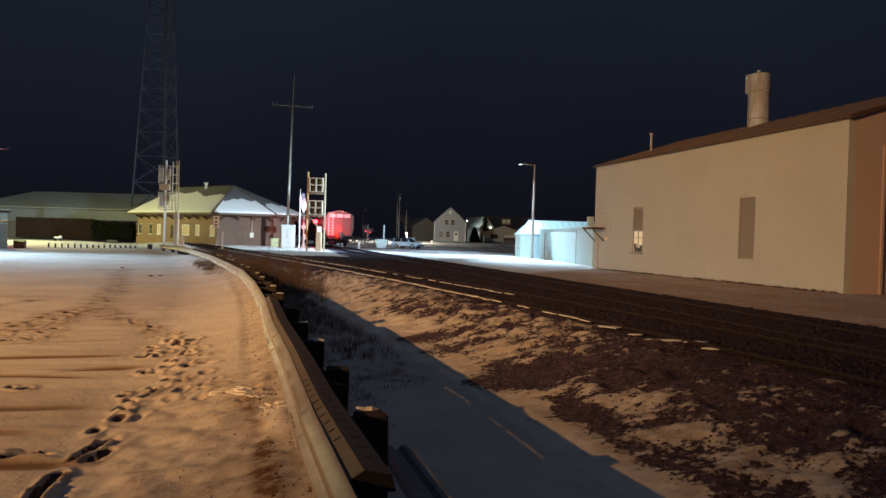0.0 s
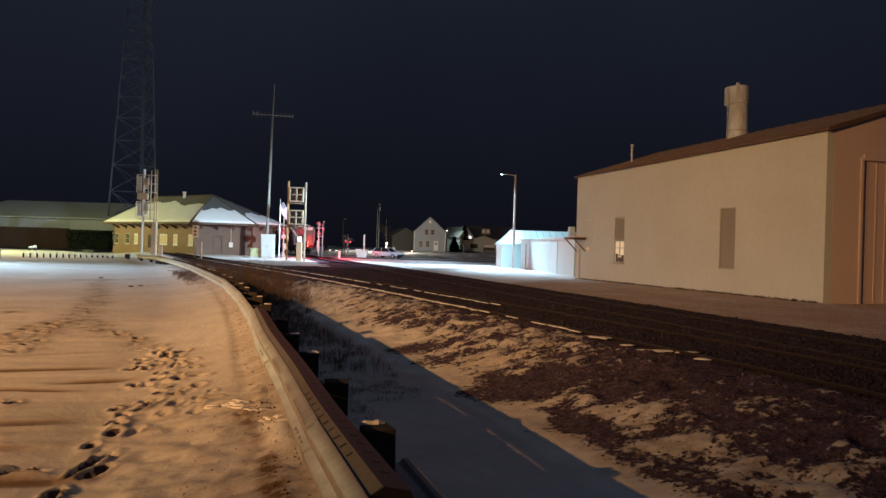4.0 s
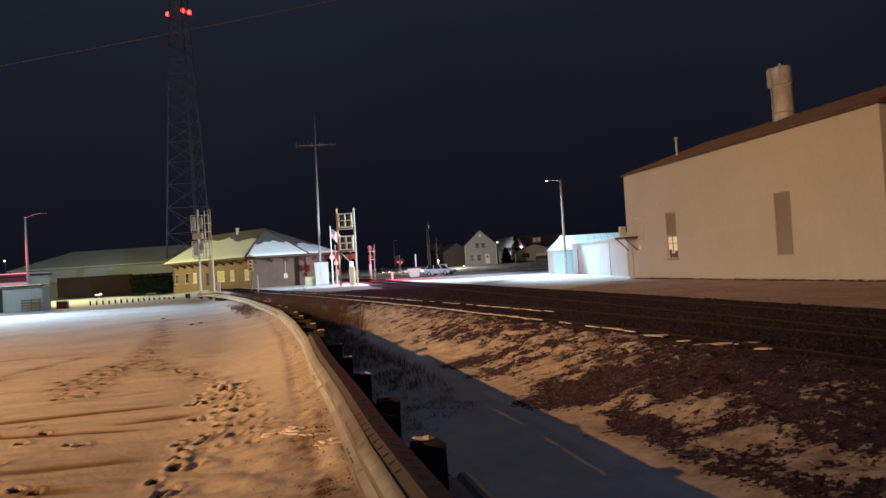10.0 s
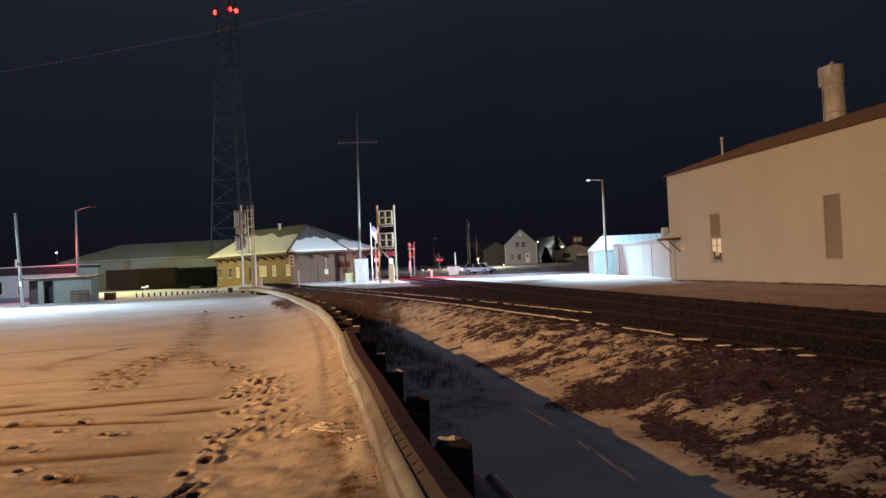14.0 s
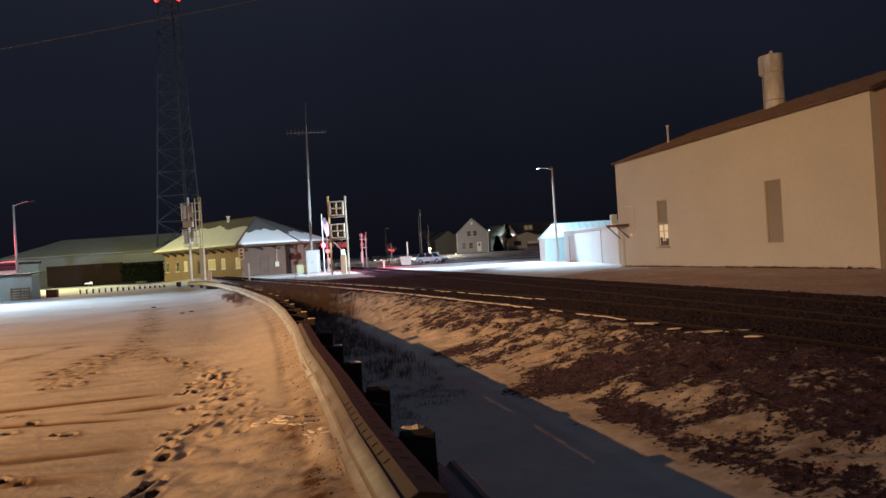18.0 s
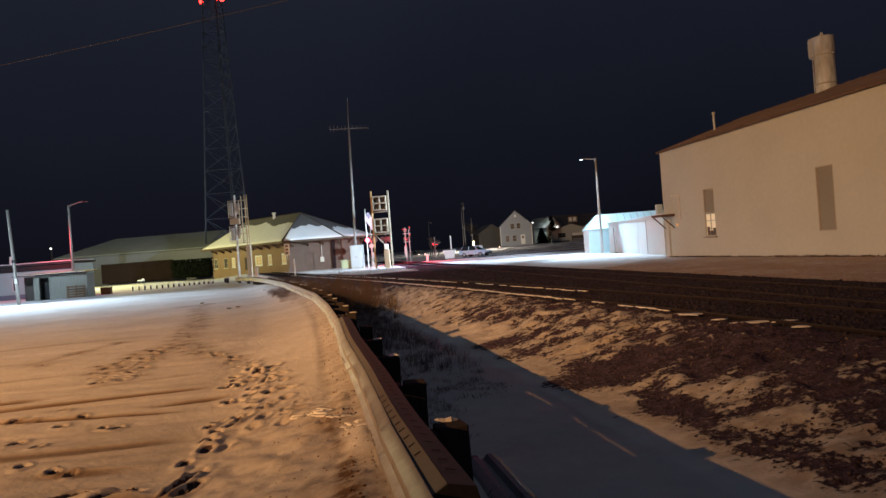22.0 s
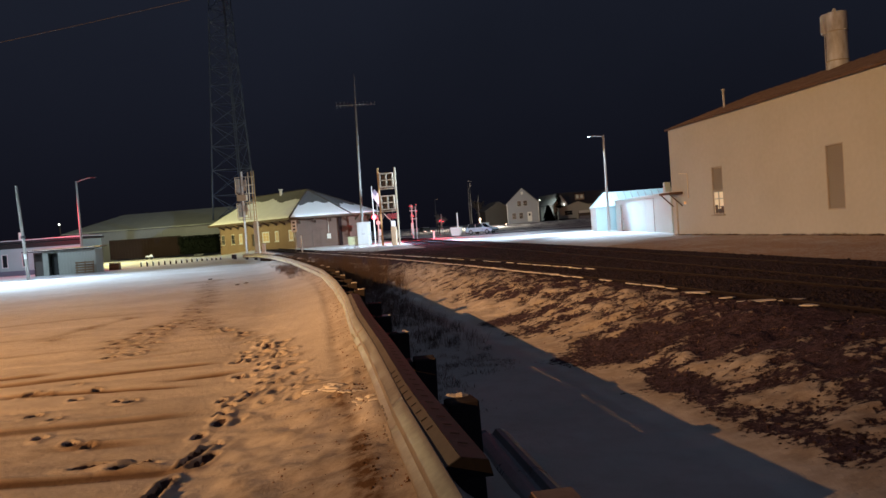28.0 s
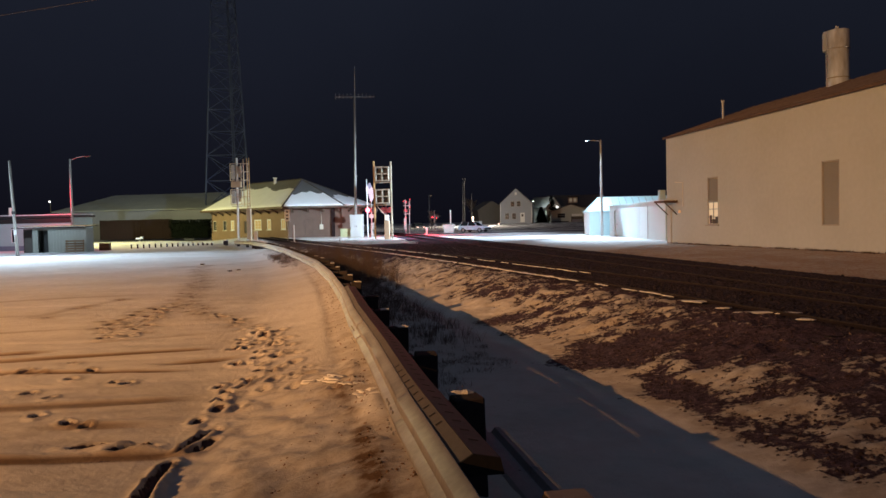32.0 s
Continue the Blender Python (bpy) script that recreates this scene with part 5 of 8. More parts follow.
    part("chimney_ear", Geo().box((cx - 0.3, cy + 0.3, z0 + 2.93), (0.2, 0.05, 0.14), 0.02), STACK, stack)
    for z in (0.62, 1.98):
        part("chimney_band", Geo().lathe([(0.49, z), (0.512, z + 0.025), (0.49, z + 0.05)], 22, (cx, cy, z0)), VENTGREY, stack)
    part("side_pipe", Geo().tube((cx + 0.3, cy + 0.42, z0), (cx + 0.3, cy + 0.42, z0 + 1.95), 0.02, None, 6).tube((cx - 0.5, cy, z0 + 1.98), (cx - 0.64, cy, z0 + 1.98), 0.03, None, 6), STACK, stack)
    part("flashing", Geo().box((cx, cy, z0 + 0.12), (1.15, 1.15, 0.12), 0.02), RUSTTRIM, stack)
    part("roof_pipe", Geo().tube((17.1, -2.4, EAVE + 0.6), (17.1, -2.4, EAVE + 1.75), 0.06, None, 10).tube((17.1, -2.4, EAVE + 1.75), (17.1, -2.4, EAVE + 1.85), 0.1, 0.1, 10), STACK, wh, "pale vent pipe")
    return wh


def build_shed():
    sh = thing("storage_shed", "long white metal storage shed with a standing seam roof", "shed", 9.45, 46.9, 0.26, math.degrees(math.atan2(17.3, -1.1)))
    L, D, E = 17.4, 4.6, 2.53
    part("wall", wall_with_holes(L, -0.3, E, 0.12, [(14.2, 15.2, 0.02, 2.12), (4.4, 6.9, 0.02, 2.3)]), SHEDWHITE, sh)
    for x in (0.06, L - 0.06):
        part("end_wall", Geo().box((x, -D / 2 - 0.06, 1.0), (0.12, D - 0.13, 2.5)), SHEDWHITE, sh)
    part("back_wall", Geo().box((L / 2, -D, 1.1), (L, 0.12, 2.5)), SHEDWHITE, sh)
    d1 = part("door", Geo().box((14.7, -0.06, 1.06), (1.0, 0.04, 2.06), 0.01), SHEDWHITE, sh)
    part("door_handle", Geo().tube((14.32, -0.03, 1.0), (14.32, 0.03, 1.0), 0.03, None, 8), DARKSTEEL, d1)
    part("sliding_door", Geo().box((5.65, -0.03, 1.15), (2.46, 0.05, 2.26), 0.01), SHEDWHITE, sh)
    for c, s in (((4.37, 0.006, 1.15), (0.06, 0.02, 2.3)), ((15.22, 0.006, 1.07), (0.05, 0.02, 2.1)), ((14.7, 0.006, 0.05), (1.0, 0.02, 0.08))):
        part("door_trim", Geo().box(c, s), DARKSTEEL, sh)
    rib = Geo().box((0, 0.002, 1.02), (0.04, 0.008, 2.6)).mesh("wall_rib", SHEDWHITE)
    for k in range(58):
        x = 0.2 + k * 0.3
        if not (4.3 < x < 7.0 or 14.1 < x < 15.3):
            part("wall_rib", rib, None, sh, at=pose(x, 0, 0))
    # a low roof that falls away to the back, behind the wall's straight top
    part("roof", Geo().slab([(-0.1, 0.08, E + 0.04), (-0.1, -D - 0.2, E - 0.25), (L + 0.1, -D - 0.2, E - 0.25), (L + 0.1, 0.08, E + 0.04)][::-1], 0.06), SHEDWHITE, sh, "low snow-dusted metal roof")
    part("roof_vent", Geo().box((1.9, -0.3, E + 0.32), (0.4, 0.38, 0.75), 0.03), SHEDWHITE, sh, "boxy white roof vent")
    # the higher block at the far end
    an = thing("shed_annex", "white block with a hipped standing seam roof behind the shed", "shed", 6.92, 66.4, 0.26, 0)
    w, dp, e, r, hip = 8.6, 5.0, 2.16, 3.46, 1.0
    for nm, c, s in (("front_wall", (w / 2, 0.06, e / 2 - 0.1), (w, 0.12, e + 0.2)), ("side_wall", (0.06, dp / 2 + 0.06, e / 2 - 0.1), (0.12, dp - 0.12, e + 0.2)), ("side_wall", (w - 0.06, dp / 2 + 0.06, e / 2 - 0.1), (0.12, dp - 0.12, e + 0.2)), ("back_wall", (w / 2, dp + 0.06, e / 2 - 0.1), (w - 0.24, 0.12, e + 0.2))):
        part(nm, Geo().box(c, s), SHEDWHITE, an)
    m = dp / 2
    roof = part("roof_front", Geo().slab([(-0.12, -0.03, e), (w + 0.1, -0.03, e), (w + 0.1, m, r), (hip, m, r)], 0.06), SHEDWHITE, an, "snow-dusted standing seam roof slope")
    part("roof_back", Geo().slab([(w + 0.1, dp + 0.15, e), (-0.12, dp + 0.15, e), (hip, m, r), (w + 0.1, m, r)], 0.06), SHEDWHITE, an)
    part("roof_end", Geo().slab([(-0.12, dp + 0.15, e), (-0.12, -0.03, e), (hip, m, r)], 0.06), SHEDWHITE, an)
    seam = Geo().add([(-0.02, 0, 0), (0.02, 0, 0), (0.02, m + 0.15, r - e), (-0.02, m + 0.15, r - e), (-0.015, 0, 0.06), (0.015, 0, 0.06), (0.015, m + 0.15, r - e + 0.06), (-0.015, m + 0.15, r - e + 0.06)], [(4, 5, 6, 7), (0, 4, 7, 3), (1, 2, 6, 5), (0, 1, 5, 4)]).mesh("seam", GALV)
    for k in range(12):
        part("seam", seam, None, roof, at=pose(1.6 + k * 0.6, -0.1, e))


def arm_lamp(name, label, x, y, z, top, reach, rise, lens, rot=0.0, r=0.11, mat=None, head=(0.62, 0.26, 0.12)):
    """A pole with a curved arm and a flat lamp head, the arm towards local -x."""
    s = thing(name, label, "street lamp", x, y, z, rot)
    part("pole", Geo().tube((0, 0, -0.2), (0, 0, top), r, r * 0.62, 14), mat or POLEGREY, s, "", True)
    arm, prev = Geo(), None
    for k in range(9):
        f = k / 8
        p = (-reach * f, 0, top - 0.12 + rise * math.sin(f * math.pi / 2))
        if prev:
            arm.tube(prev, p, 0.035, None, 8, False)
        prev = p
    part("arm", arm, mat or POLEGREY, s)
    hd = part("lamp_head", Geo().box((prev[0] - head[0] / 2 + 0.05, 0, prev[2]), head, 0.04), DARKSTEEL, s)
    part("lens", Geo().box((prev[0] - head[0] / 2 + 0.02, 0, prev[2] - head[2] / 2 - 0.012), (head[0] * 0.7, head[1] * 0.7, 0.03), 0.01), lens, hd)
    return s


# ---- depot ----
def inset(poly, d):
    """A convex outline drawn in by d; poly runs clockwise."""
    out, n = [], len(poly)
    for k in range(n):
        a, b, c = (Vector(poly[(k + j) % n]) for j in (-1, 0, 1))
        d1, d2 = (b - a).normalized(), (c - b).normalized()
        n1, n2 = Vector((d1.y, -d1.x)), Vector((d2.y, -d2.x))
        bis = n1 + n2
        out.append(b + bis * (d / (1 + n1.dot(n2))))
    return out


def snow_sheet(e0, e1, t0, t1, low, high, seed, cut0=0.0, cut1=1.0):
    """A snow blanket on a roof facet, from its eave e0-e1 part of the way to its top t0-t1."""
    e0, e1, t0, t1 = (Vector(p) for p in (e0, e1, t0, t1))
    nrm = (e1 - e0).cross(t0 - e0).normalized()
    if nrm.z < 0:
        nrm = -nrm
    rr = random.Random(seed)
    n, ph = 48, rr.uniform(0, 9)
    g, rows = Geo(), 7
    vs = []
    for i in range(n + 1):
        s = cut0 + (cut1 - cut0) * i / n
        e, t = e0.lerp(e1, s), t0.lerp(t1, s)
        h = low + (high - low) * (0.5 + 0.35 * math.sin(s * 7 + ph) + 0.2 * math.sin(s * 19 + ph * 2) + rr.uniform(-0.1, 0.1))
        for j in range(rows):
            f = h * j / (rows - 1)
            lift = 0.075 * math.sqrt(max(0.0, 1 - (j / (rows - 1)) ** 3)) + 0.012
            vs.append(e.lerp(t, f) + nrm * (lift if 0 < i < n else 0.01))
    fs = [(i * rows + j, (i + 1) * rows + j, (i + 1) * rows + j + 1, i * rows + j + 1) for i in range(n) for j in range(rows - 1)]
    base = len(vs)
    for i in range(n + 1):
        s = cut0 + (cut1 - cut0) * i / n
        vs.append(e0.lerp(e1, s) - nrm * 0.005)
    fs += [(base + i, base + i + 1, (i + 1) * rows, i * rows) for i in range(n)]
    return g.add(vs, fs)


def build_depot():
    A, B, C, D = (-43.4, 101.3), (-27.6, 88.5), (-20.1, 89.3), (-17.1, 93.0)
    E = (D[0] - 0.777 * 25.5, D[1] + 0.629 * 25.5)
    eave = [A, E, D, C, B]  # clockwise seen from above
    z0, ze, zr = 0.2, 4.0, 7.6
    dp = thing("depot", "single-storey brick railway depot under a broad snowy hipped roof", "railway depot", B[0], B[1], z0)
    ox, oy = B
    wall = inset(eave, 1.1)
    names = ("end_wall", "back_wall", "side_wall", "chamfer_wall", "front_wall")
    lit = {"front_wall": [(0.6, 1.6, 1), (3.83, 4.73, 1), (6.06, 7.75, 1), (12.75, 13.63, 1), (14.8, 15.7, 0), (17.5, 18.4, 0)], "chamfer_wall": [(2.3, 3.3, 2)]}
    # walls in the order of the outline: A-E end, E-D back, D-C side, C-B chamfer, B-A front
    n = len(wall)
    for k in range(n):
        a, b = wall[k], wall[(k + 1) % n]
        nm = names[k]
        L = (b - a).length
        # local x must run with the outside on its left
        m = pose(a.x - ox, a.y - oy, 0, 0, 0, math.degrees(math.atan2(b.y - a.y, b.x - a.x)))
        mat = STONE if nm == "front_wall" else BRICK
        ops, extra = [], lit.get(nm, [])
        if nm == "front_wall":
            ops = [(s0, s1, 1.1, 2.45) for s0, s1, _ in extra] + [(9.2, 10.3, 0.05, 2.3)]
        elif nm == "chamfer_wall":
            ops = [(3.6, 4.6, 0.05, 2.3)]
        w = part(nm, wall_with_holes(L, -0.3, ze - z0 + 0.1, 0.3, ops), mat, dp, "buff brick wall" if mat is STONE else "red-brown brick wall", at=m)
        base = Geo().box((L / 2, 0.04, 0.25), (L, 0.08, 0.9), 0.02)
        if nm not in ("chamfer_wall",):
            part("stone_base", base, STONE, w)
        if nm == "front_wall":
            for s0, s1, on in extra:
                sash(w, s0, s1, 1.1, 2.45, 0.0, WINPALE if on else GLASS, WHITE if on else TRIMCREAM, 2, 3 if s1 - s0 > 1.2 else 2, "window", 0.16 if on else 0.06)
            part("door", Geo().box((9.75, -0.12, 1.17), (1.08, 0.06, 2.24), 0.01), TRIMDARK, w)
        if nm == "chamfer_wall":
            part("door", Geo().box((4.1, -0.12, 1.17), (0.98, 0.06, 2.24), 0.01), BRICK, w, "dull brown depot door")
            part("downpipe", Geo().box((1.1, 0.12, 1.8), (0.42, 0.22, 3.6), 0.02), REDBROWN, w, "dark brown wall pier")
            part("meter_box", Geo().box((2.55, 0.1, 1.35), (0.45, 0.2, 0.6), 0.02).tube((2.55, 0.1, 1.64), (2.55, 0.1, 3.5), 0.03, None, 8), TRIMCREAM, w, "pale electric meter box")
        brk = Geo()
        brk.add([(-0.05, 0, 0.4), (-0.05, 0.95, 0.75), (-0.05, 0.95, 0.66), (-0.05, 0.08, 0.15), (-0.05, 0, 0.15), (0.05, 0, 0.4), (0.05, 0.95, 0.75), (0.05, 0.95, 0.66), (0.05, 0.08, 0.15), (0.05, 0, 0.15)], [(4, 3, 2, 1, 0), (5, 6, 7, 8, 9), (0, 1, 6, 5), (1, 2, 7, 6), (2, 3, 8, 7), (3, 4, 9, 8), (4, 0, 5, 9)])
        bm = brk.mesh("bracket", BRACKET)
        for j in range(int(L / 1.9) + 1):
            part("bracket", bm, None, w, at=pose(min(0.3 + j * 1.9, L - 0.2), 0, ze - z0 - 0.85))
    # roof
    P = lambda q, z: (q[0] - ox, q[1] - oy, z - z0)  # noqa: E731
    r0, r1 = (-26.7, 94.3), (-26.7 - 0.777 * 13.0, 94.3 + 0.629 * 13.0)
    facets = [("roof_front", [P(A, ze), P(B, ze), P(r0, zr), P(r1, zr)]), ("roof_chamfer", [P(B, ze), P(C, ze), P(r0, zr)]), ("roof_side", [P(C, ze), P(D, ze), P(r0, zr)]), ("roof_back", [P(D, ze), P(E, ze), P(r1, zr), P(r0, zr)]), ("roof_end", [P(E, ze), P(A, ze), P(r1, zr)])]
    for nm, pts in facets:
        f = part(nm, Geo().slab([Vector(p) + Vector((0, 0, 0.12)) for p in pts], 0.1), SHINGLE, dp, "dark shingled roof slope")
        if nm in ("roof_front", "roof_chamfer", "roof_side"):
            t0, t1 = (pts[3], pts[2]) if len(pts) == 4 else (pts[2], pts[2])
            up = Vector((0, 0, 0.12))
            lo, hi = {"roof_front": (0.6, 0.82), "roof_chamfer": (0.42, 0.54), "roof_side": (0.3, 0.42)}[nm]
            # same snow, coloured paler on the chamfer and side slopes to brighten their light
            part("roof_snow", snow_sheet(Vector(pts[0]) + up, Vector(pts[1]) + up, Vector(t0) + up, Vector(t1) + up, lo, hi, len(nm), 0.015, 0.985), PALESNOW if nm != "roof_front" else SNOW, f, "snow blanket on the lower roof", True)
    fasc, soff = Geo(), Geo()
    ring = eave
    for k in range(len(ring)):
        a, b = ring[k], ring[(k + 1) % len(ring)]
        fasc.sweep([(0.0, -0.12), (0.05, -0.12), (0.05, 0.13), (0.0, 0.13)], [P(b, ze), P(a, ze)])
    part("fascia", fasc, BRACKET, dp, "dark brown eaves board")
    part("soffit", soff.slab([Vector(P(q, ze - 0.1)) for q in eave[::-1]], 0.03), TRIMDARK, dp)
    hips = Geo()
    for q in (B, C, D):
        hips.tube(Vector(P(q, ze + 0.13)), Vector(P(r0, zr + 0.13)), 0.09, None, 6)
    hips.tube(Vector(P(r0, zr + 0.13)), Vector(P(r1, zr + 0.13)), 0.1, None, 6)
    part("hip_cap", hips, TRIMDARK, dp, "dark hip and ridge caps")
    ch = Vector(P((-31.3, 97.6), zr - 0.6))
    stk = part("chimney", Geo().box(ch + Vector((0, 0, 0.5)), (0.3, 0.3, 1.3), 0.02), STEELWHITE, dp, "small pale chimney")
    part("chimney_cap", Geo().box(ch + Vector((0, 0, 1.2)), (0.46, 0.46, 0.12), 0.02), STEELWHITE, stk)
    part("aerial", Geo().tube(Vector(P((-17.6, 93.5), 4.2)), Vector(P((-17.6, 93.5), 6.0)), 0.025, None, 6), TRIMDARK, dp)


def cabinet(name, label, x, y, z, w, d, h, mat, rot=0, legs=0.12):
    c = thing(name, label, "equipment cabinet", x, y, z, rot)
    part("body", Geo().box((0, 0, legs + (h - legs) / 2), (w, d, h - legs), 0.025), mat, c)
    part("plinth", Geo().box((0, 0, legs / 2 - 0.05), (w * 0.94, d * 0.94, legs + 0.1)), POLEGREY, c)
    part("roof_lip", Geo().box((0, 0, h + 0.03), (w + 0.08, d + 0.08, 0.06), 0.02), mat, c)
    n = 2 if w > 1.0 else 1
    for k in range(n):
        dw = (w - 0.12) / n
        dr = part("door", Geo().box((-w / 2 + 0.06 + dw * (k + 0.5), -d / 2 - 0.012, legs + (h - legs) / 2), (dw - 0.03, 0.03, h - legs - 0.12), 0.008), mat, c)
        part("handle", Geo().box((-w / 2 + 0.06 + dw * (k + (0.85 if k == 0 else 0.15)), -d / 2 - 0.045, legs + h * 0.45), (0.03, 0.04, 0.2), 0.008), DARKSTEEL, dr)
    return c


def build_signals():
    # the double-post frame beside the main track
    s = thing("signal_gantry", "tall twin-post steel signal gantry carrying two square grids", "railway signal", -11.9, 69.0, 0.25)
    for x, top in ((-0.78, 7.35), (0.82, 7.3)):
        part("post", Geo().box((x, 0, top / 2), (0.15, 0.15, top), 0.015), TANPOST if x < 0 else GANTRY, s)
        part("base_plate", Geo().box((x, 0, 0.03), (0.5, 0.5, 0.08), 0.02), POLEGREY, s)
    for zc in (6.15, 4.05):
        g = Geo()
        for x in (-0.6, 0.0, 0.6):
            g.box((x, -0.1, zc), (0.12, 0.5, 1.36), 0.01)
        for z in (-0.62, 0.0, 0.62):
            for x in (-0.3, 0.3):
                g.box((x, -0.1, zc + z), (0.47, 0.5, 0.12), 0.01)
        f = part("grid_box", g, GANTRY, s, "open square grid of four cells")
        part("back_sheet", Geo().box((0, 0.17, zc), (1.3, 0.02, 1.36)), RUBBER, f)
        for sx in (-0.3, 0.3):
            for sz in (-0.31, 0.31):
                part("lamp_hood", Geo().lathe([(0.17, 0), (0.17, 0.22), (0.15, 0.22), (0.14, 0.05)], 12).mesh("lamp_hood", DARKSTEEL), None, f, at=pose(sx, 0.14, zc + sz, 90, 0, 0))
        part("cross_tie", Geo().box((0.02, 0, zc - 0.8), (1.5, 0.08, 0.1), 0.01), GANTRY, s)
    part("brace", Geo().tube((-0.7, 0, 3.3), (0.55, 0, 1.9), 0.04, None, 8), GANTRY, s)
    part("case_post", Geo().box((0.38, -0.2, 0.9), (0.5, 0.45, 1.75), 0.03), TANCASE, s, "tan equipment case on a post")
    part("case_top", Geo().box((0.36, -0.2, 2.05), (0.36, 0.34, 0.5), 0.03), WHITE, s)
    # the ladder-and-backboard mast beside the curved track
    m = thing("signal_mast", "white signal mast with open cages and a ladder", "railway signal", -26.3, 70.0, 0.3)
    part("mast", Geo().tube((0, 0, 0), (0.06, 0, 8.1), 0.12, 0.1, 12), WHITE, m, "white painted mast", True)
    part("second_tube", Geo().tube((0.66, 0.05, 3.4), (0.68, 0.05, 8.0), 0.05, None, 10), CAGE, m, "", True)
    for x in (1.0, 1.22):
        part("ladder_rail", Geo().tube((x, 0.1, 0.4), (x, 0.1, 8.1), 0.045, None, 8), TANPOST, m)
    rung = Geo().tube((1.0, 0.1, 0), (1.22, 0.1, 0), 0.018, None, 6).mesh("ladder_rung", TANPOST)
    for k in range(24):
        part("ladder_rung", rung, None, m, at=pose(0, 0, 0.6 + k * 0.31))
    for zc, h in ((6.75, 1.65), (4.35, 1.5)):
        part("backboard", Geo().box((-0.02, 0.2, zc), (0.62, 0.03, h * 0.62), 0.01), CAGE, m, "pale board behind the cage")
        for x in (-0.55, 0.52, 1.15):
            part("cage_bar", Geo().box((x, -0.2, zc), (0.06, 0.06, h), 0.01), CAGE, m)
        for z in (-h / 2 + 0.03, 0.0, h / 2 - 0.03):
            part("cage_bar", Geo().box((0.3, -0.2, zc + z), (1.64, 0.05, 0.05), 0.01), CAGE, m)
            part("cage_step", Geo().box((0.9, 0.0, zc + z), (0.5, 0.36, 0.05), 0.01), STEELWHITE, m)
        for x in (-0.55, 1.15):
            for z in (-h / 2 + 0.03, h / 2 - 0.03):
                part("cage_arm", Geo().box((x, 0.0, zc + z), (0.05, 0.36, 0.05), 0.01), CAGE, m)
        part("lamp_case", Geo().box((-0.31, -0.02, zc), (0.36, 0.3, h * 0.82), 0.04), BOARDGREY, m)
        part("lamp_case", Geo().box((0.36, -0.02, zc + 0.2), (0.26, 0.3, h * 0.42), 0.04), BOARDGREY, m)
    part("relay_box", Geo().box((0.05, -0.2, 5.55), (0.95, 0.4, 0.6), 0.03), TANCASE, m, "small brown relay box")
    part("base_case", Geo().box((1.12, 0.0, 1.6), (0.42, 0.4, 3.3), 0.03), TANCASE, m, "tall tan case at the ladder foot")
    part("catwalk", Geo().box((0.4, 0, 3.45), (1.7, 0.6, 0.05), 0.01), POLEGREY, m)


def crossing_signal(label, x, y, z, rot, boards=1, paint=None):
    """A level crossing signal with crossbuck, flashing lamps and gate motor."""
    paint = paint or POLEGREY
    s = thing("crossing_signal", label, "crossing signal", x, y, z, rot, "crossing signals")
    part("mast", Geo().tube((0, 0, 0), (0, 0, 4.4), 0.075, None, 12), paint, s, "", True)
    part("base", Geo().lathe([(0.25, 0), (0.25, 0.25), (0.12, 0.6), (0.1, 0.9)], 12), paint, s)
    part("lamp_bar", Geo().box((0, -0.05, 3.1), (1.1, 0.06, 0.08), 0.01), DARKSTEEL, s)
    lenses = []
    for sx in (-0.4, 0.4):
        disc = Geo()
        disc.lathe([(0.36, 0), (0.36, 0.02), (0.1, 0.03)], 20)
        d = part("lamp_disc", disc.mesh("lamp_disc", DARKSTEEL), None, s, at=pose(sx, -0.08, 3.1, 90, 0, 0))
        part("hood", Geo().lathe([(0.32, 0), (0.32, 0.2), (0.31, 0.2), (0.305, 0.02)], 16).mesh("hood", DARKSTEEL), None, d, at=pose(0, 0, 0.02))
        dome = Geo()
        # a domed lens, made larger than life to stand for its glare
        dome.lathe([(0.25, 0.0), (0.235, 0.05), (0.15, 0.11), (0.03, 0.14)], 16)
        lens = part("lens", dome.mesh("lens", REDLENS), None, s, "red flashing lens", at=pose(sx, -0.17, 3.1, 90, 0, 0))
        lenses.append(lens)
    part("gate_motor", Geo().box((0.1, 0.25, 1.25), (0.5, 0.45, 0.75), 0.04), paint, s)
    part("counterweight", Geo().box((0.1, 0.6, 1.3), (0.12, 0.7, 0.3), 0.03), DARKSTEEL, s)
    if boards:
        part("track_sign", Geo().box((0, -0.1, 2.4), (0.5, 0.02, 0.4), 0.005), paint, s)
    part("bell", Geo().lathe([(0.12, 0), (0.14, 0.06), (0.05, 0.14)], 12, (0, 0, 4.4)), paint, s)
    return s, lenses


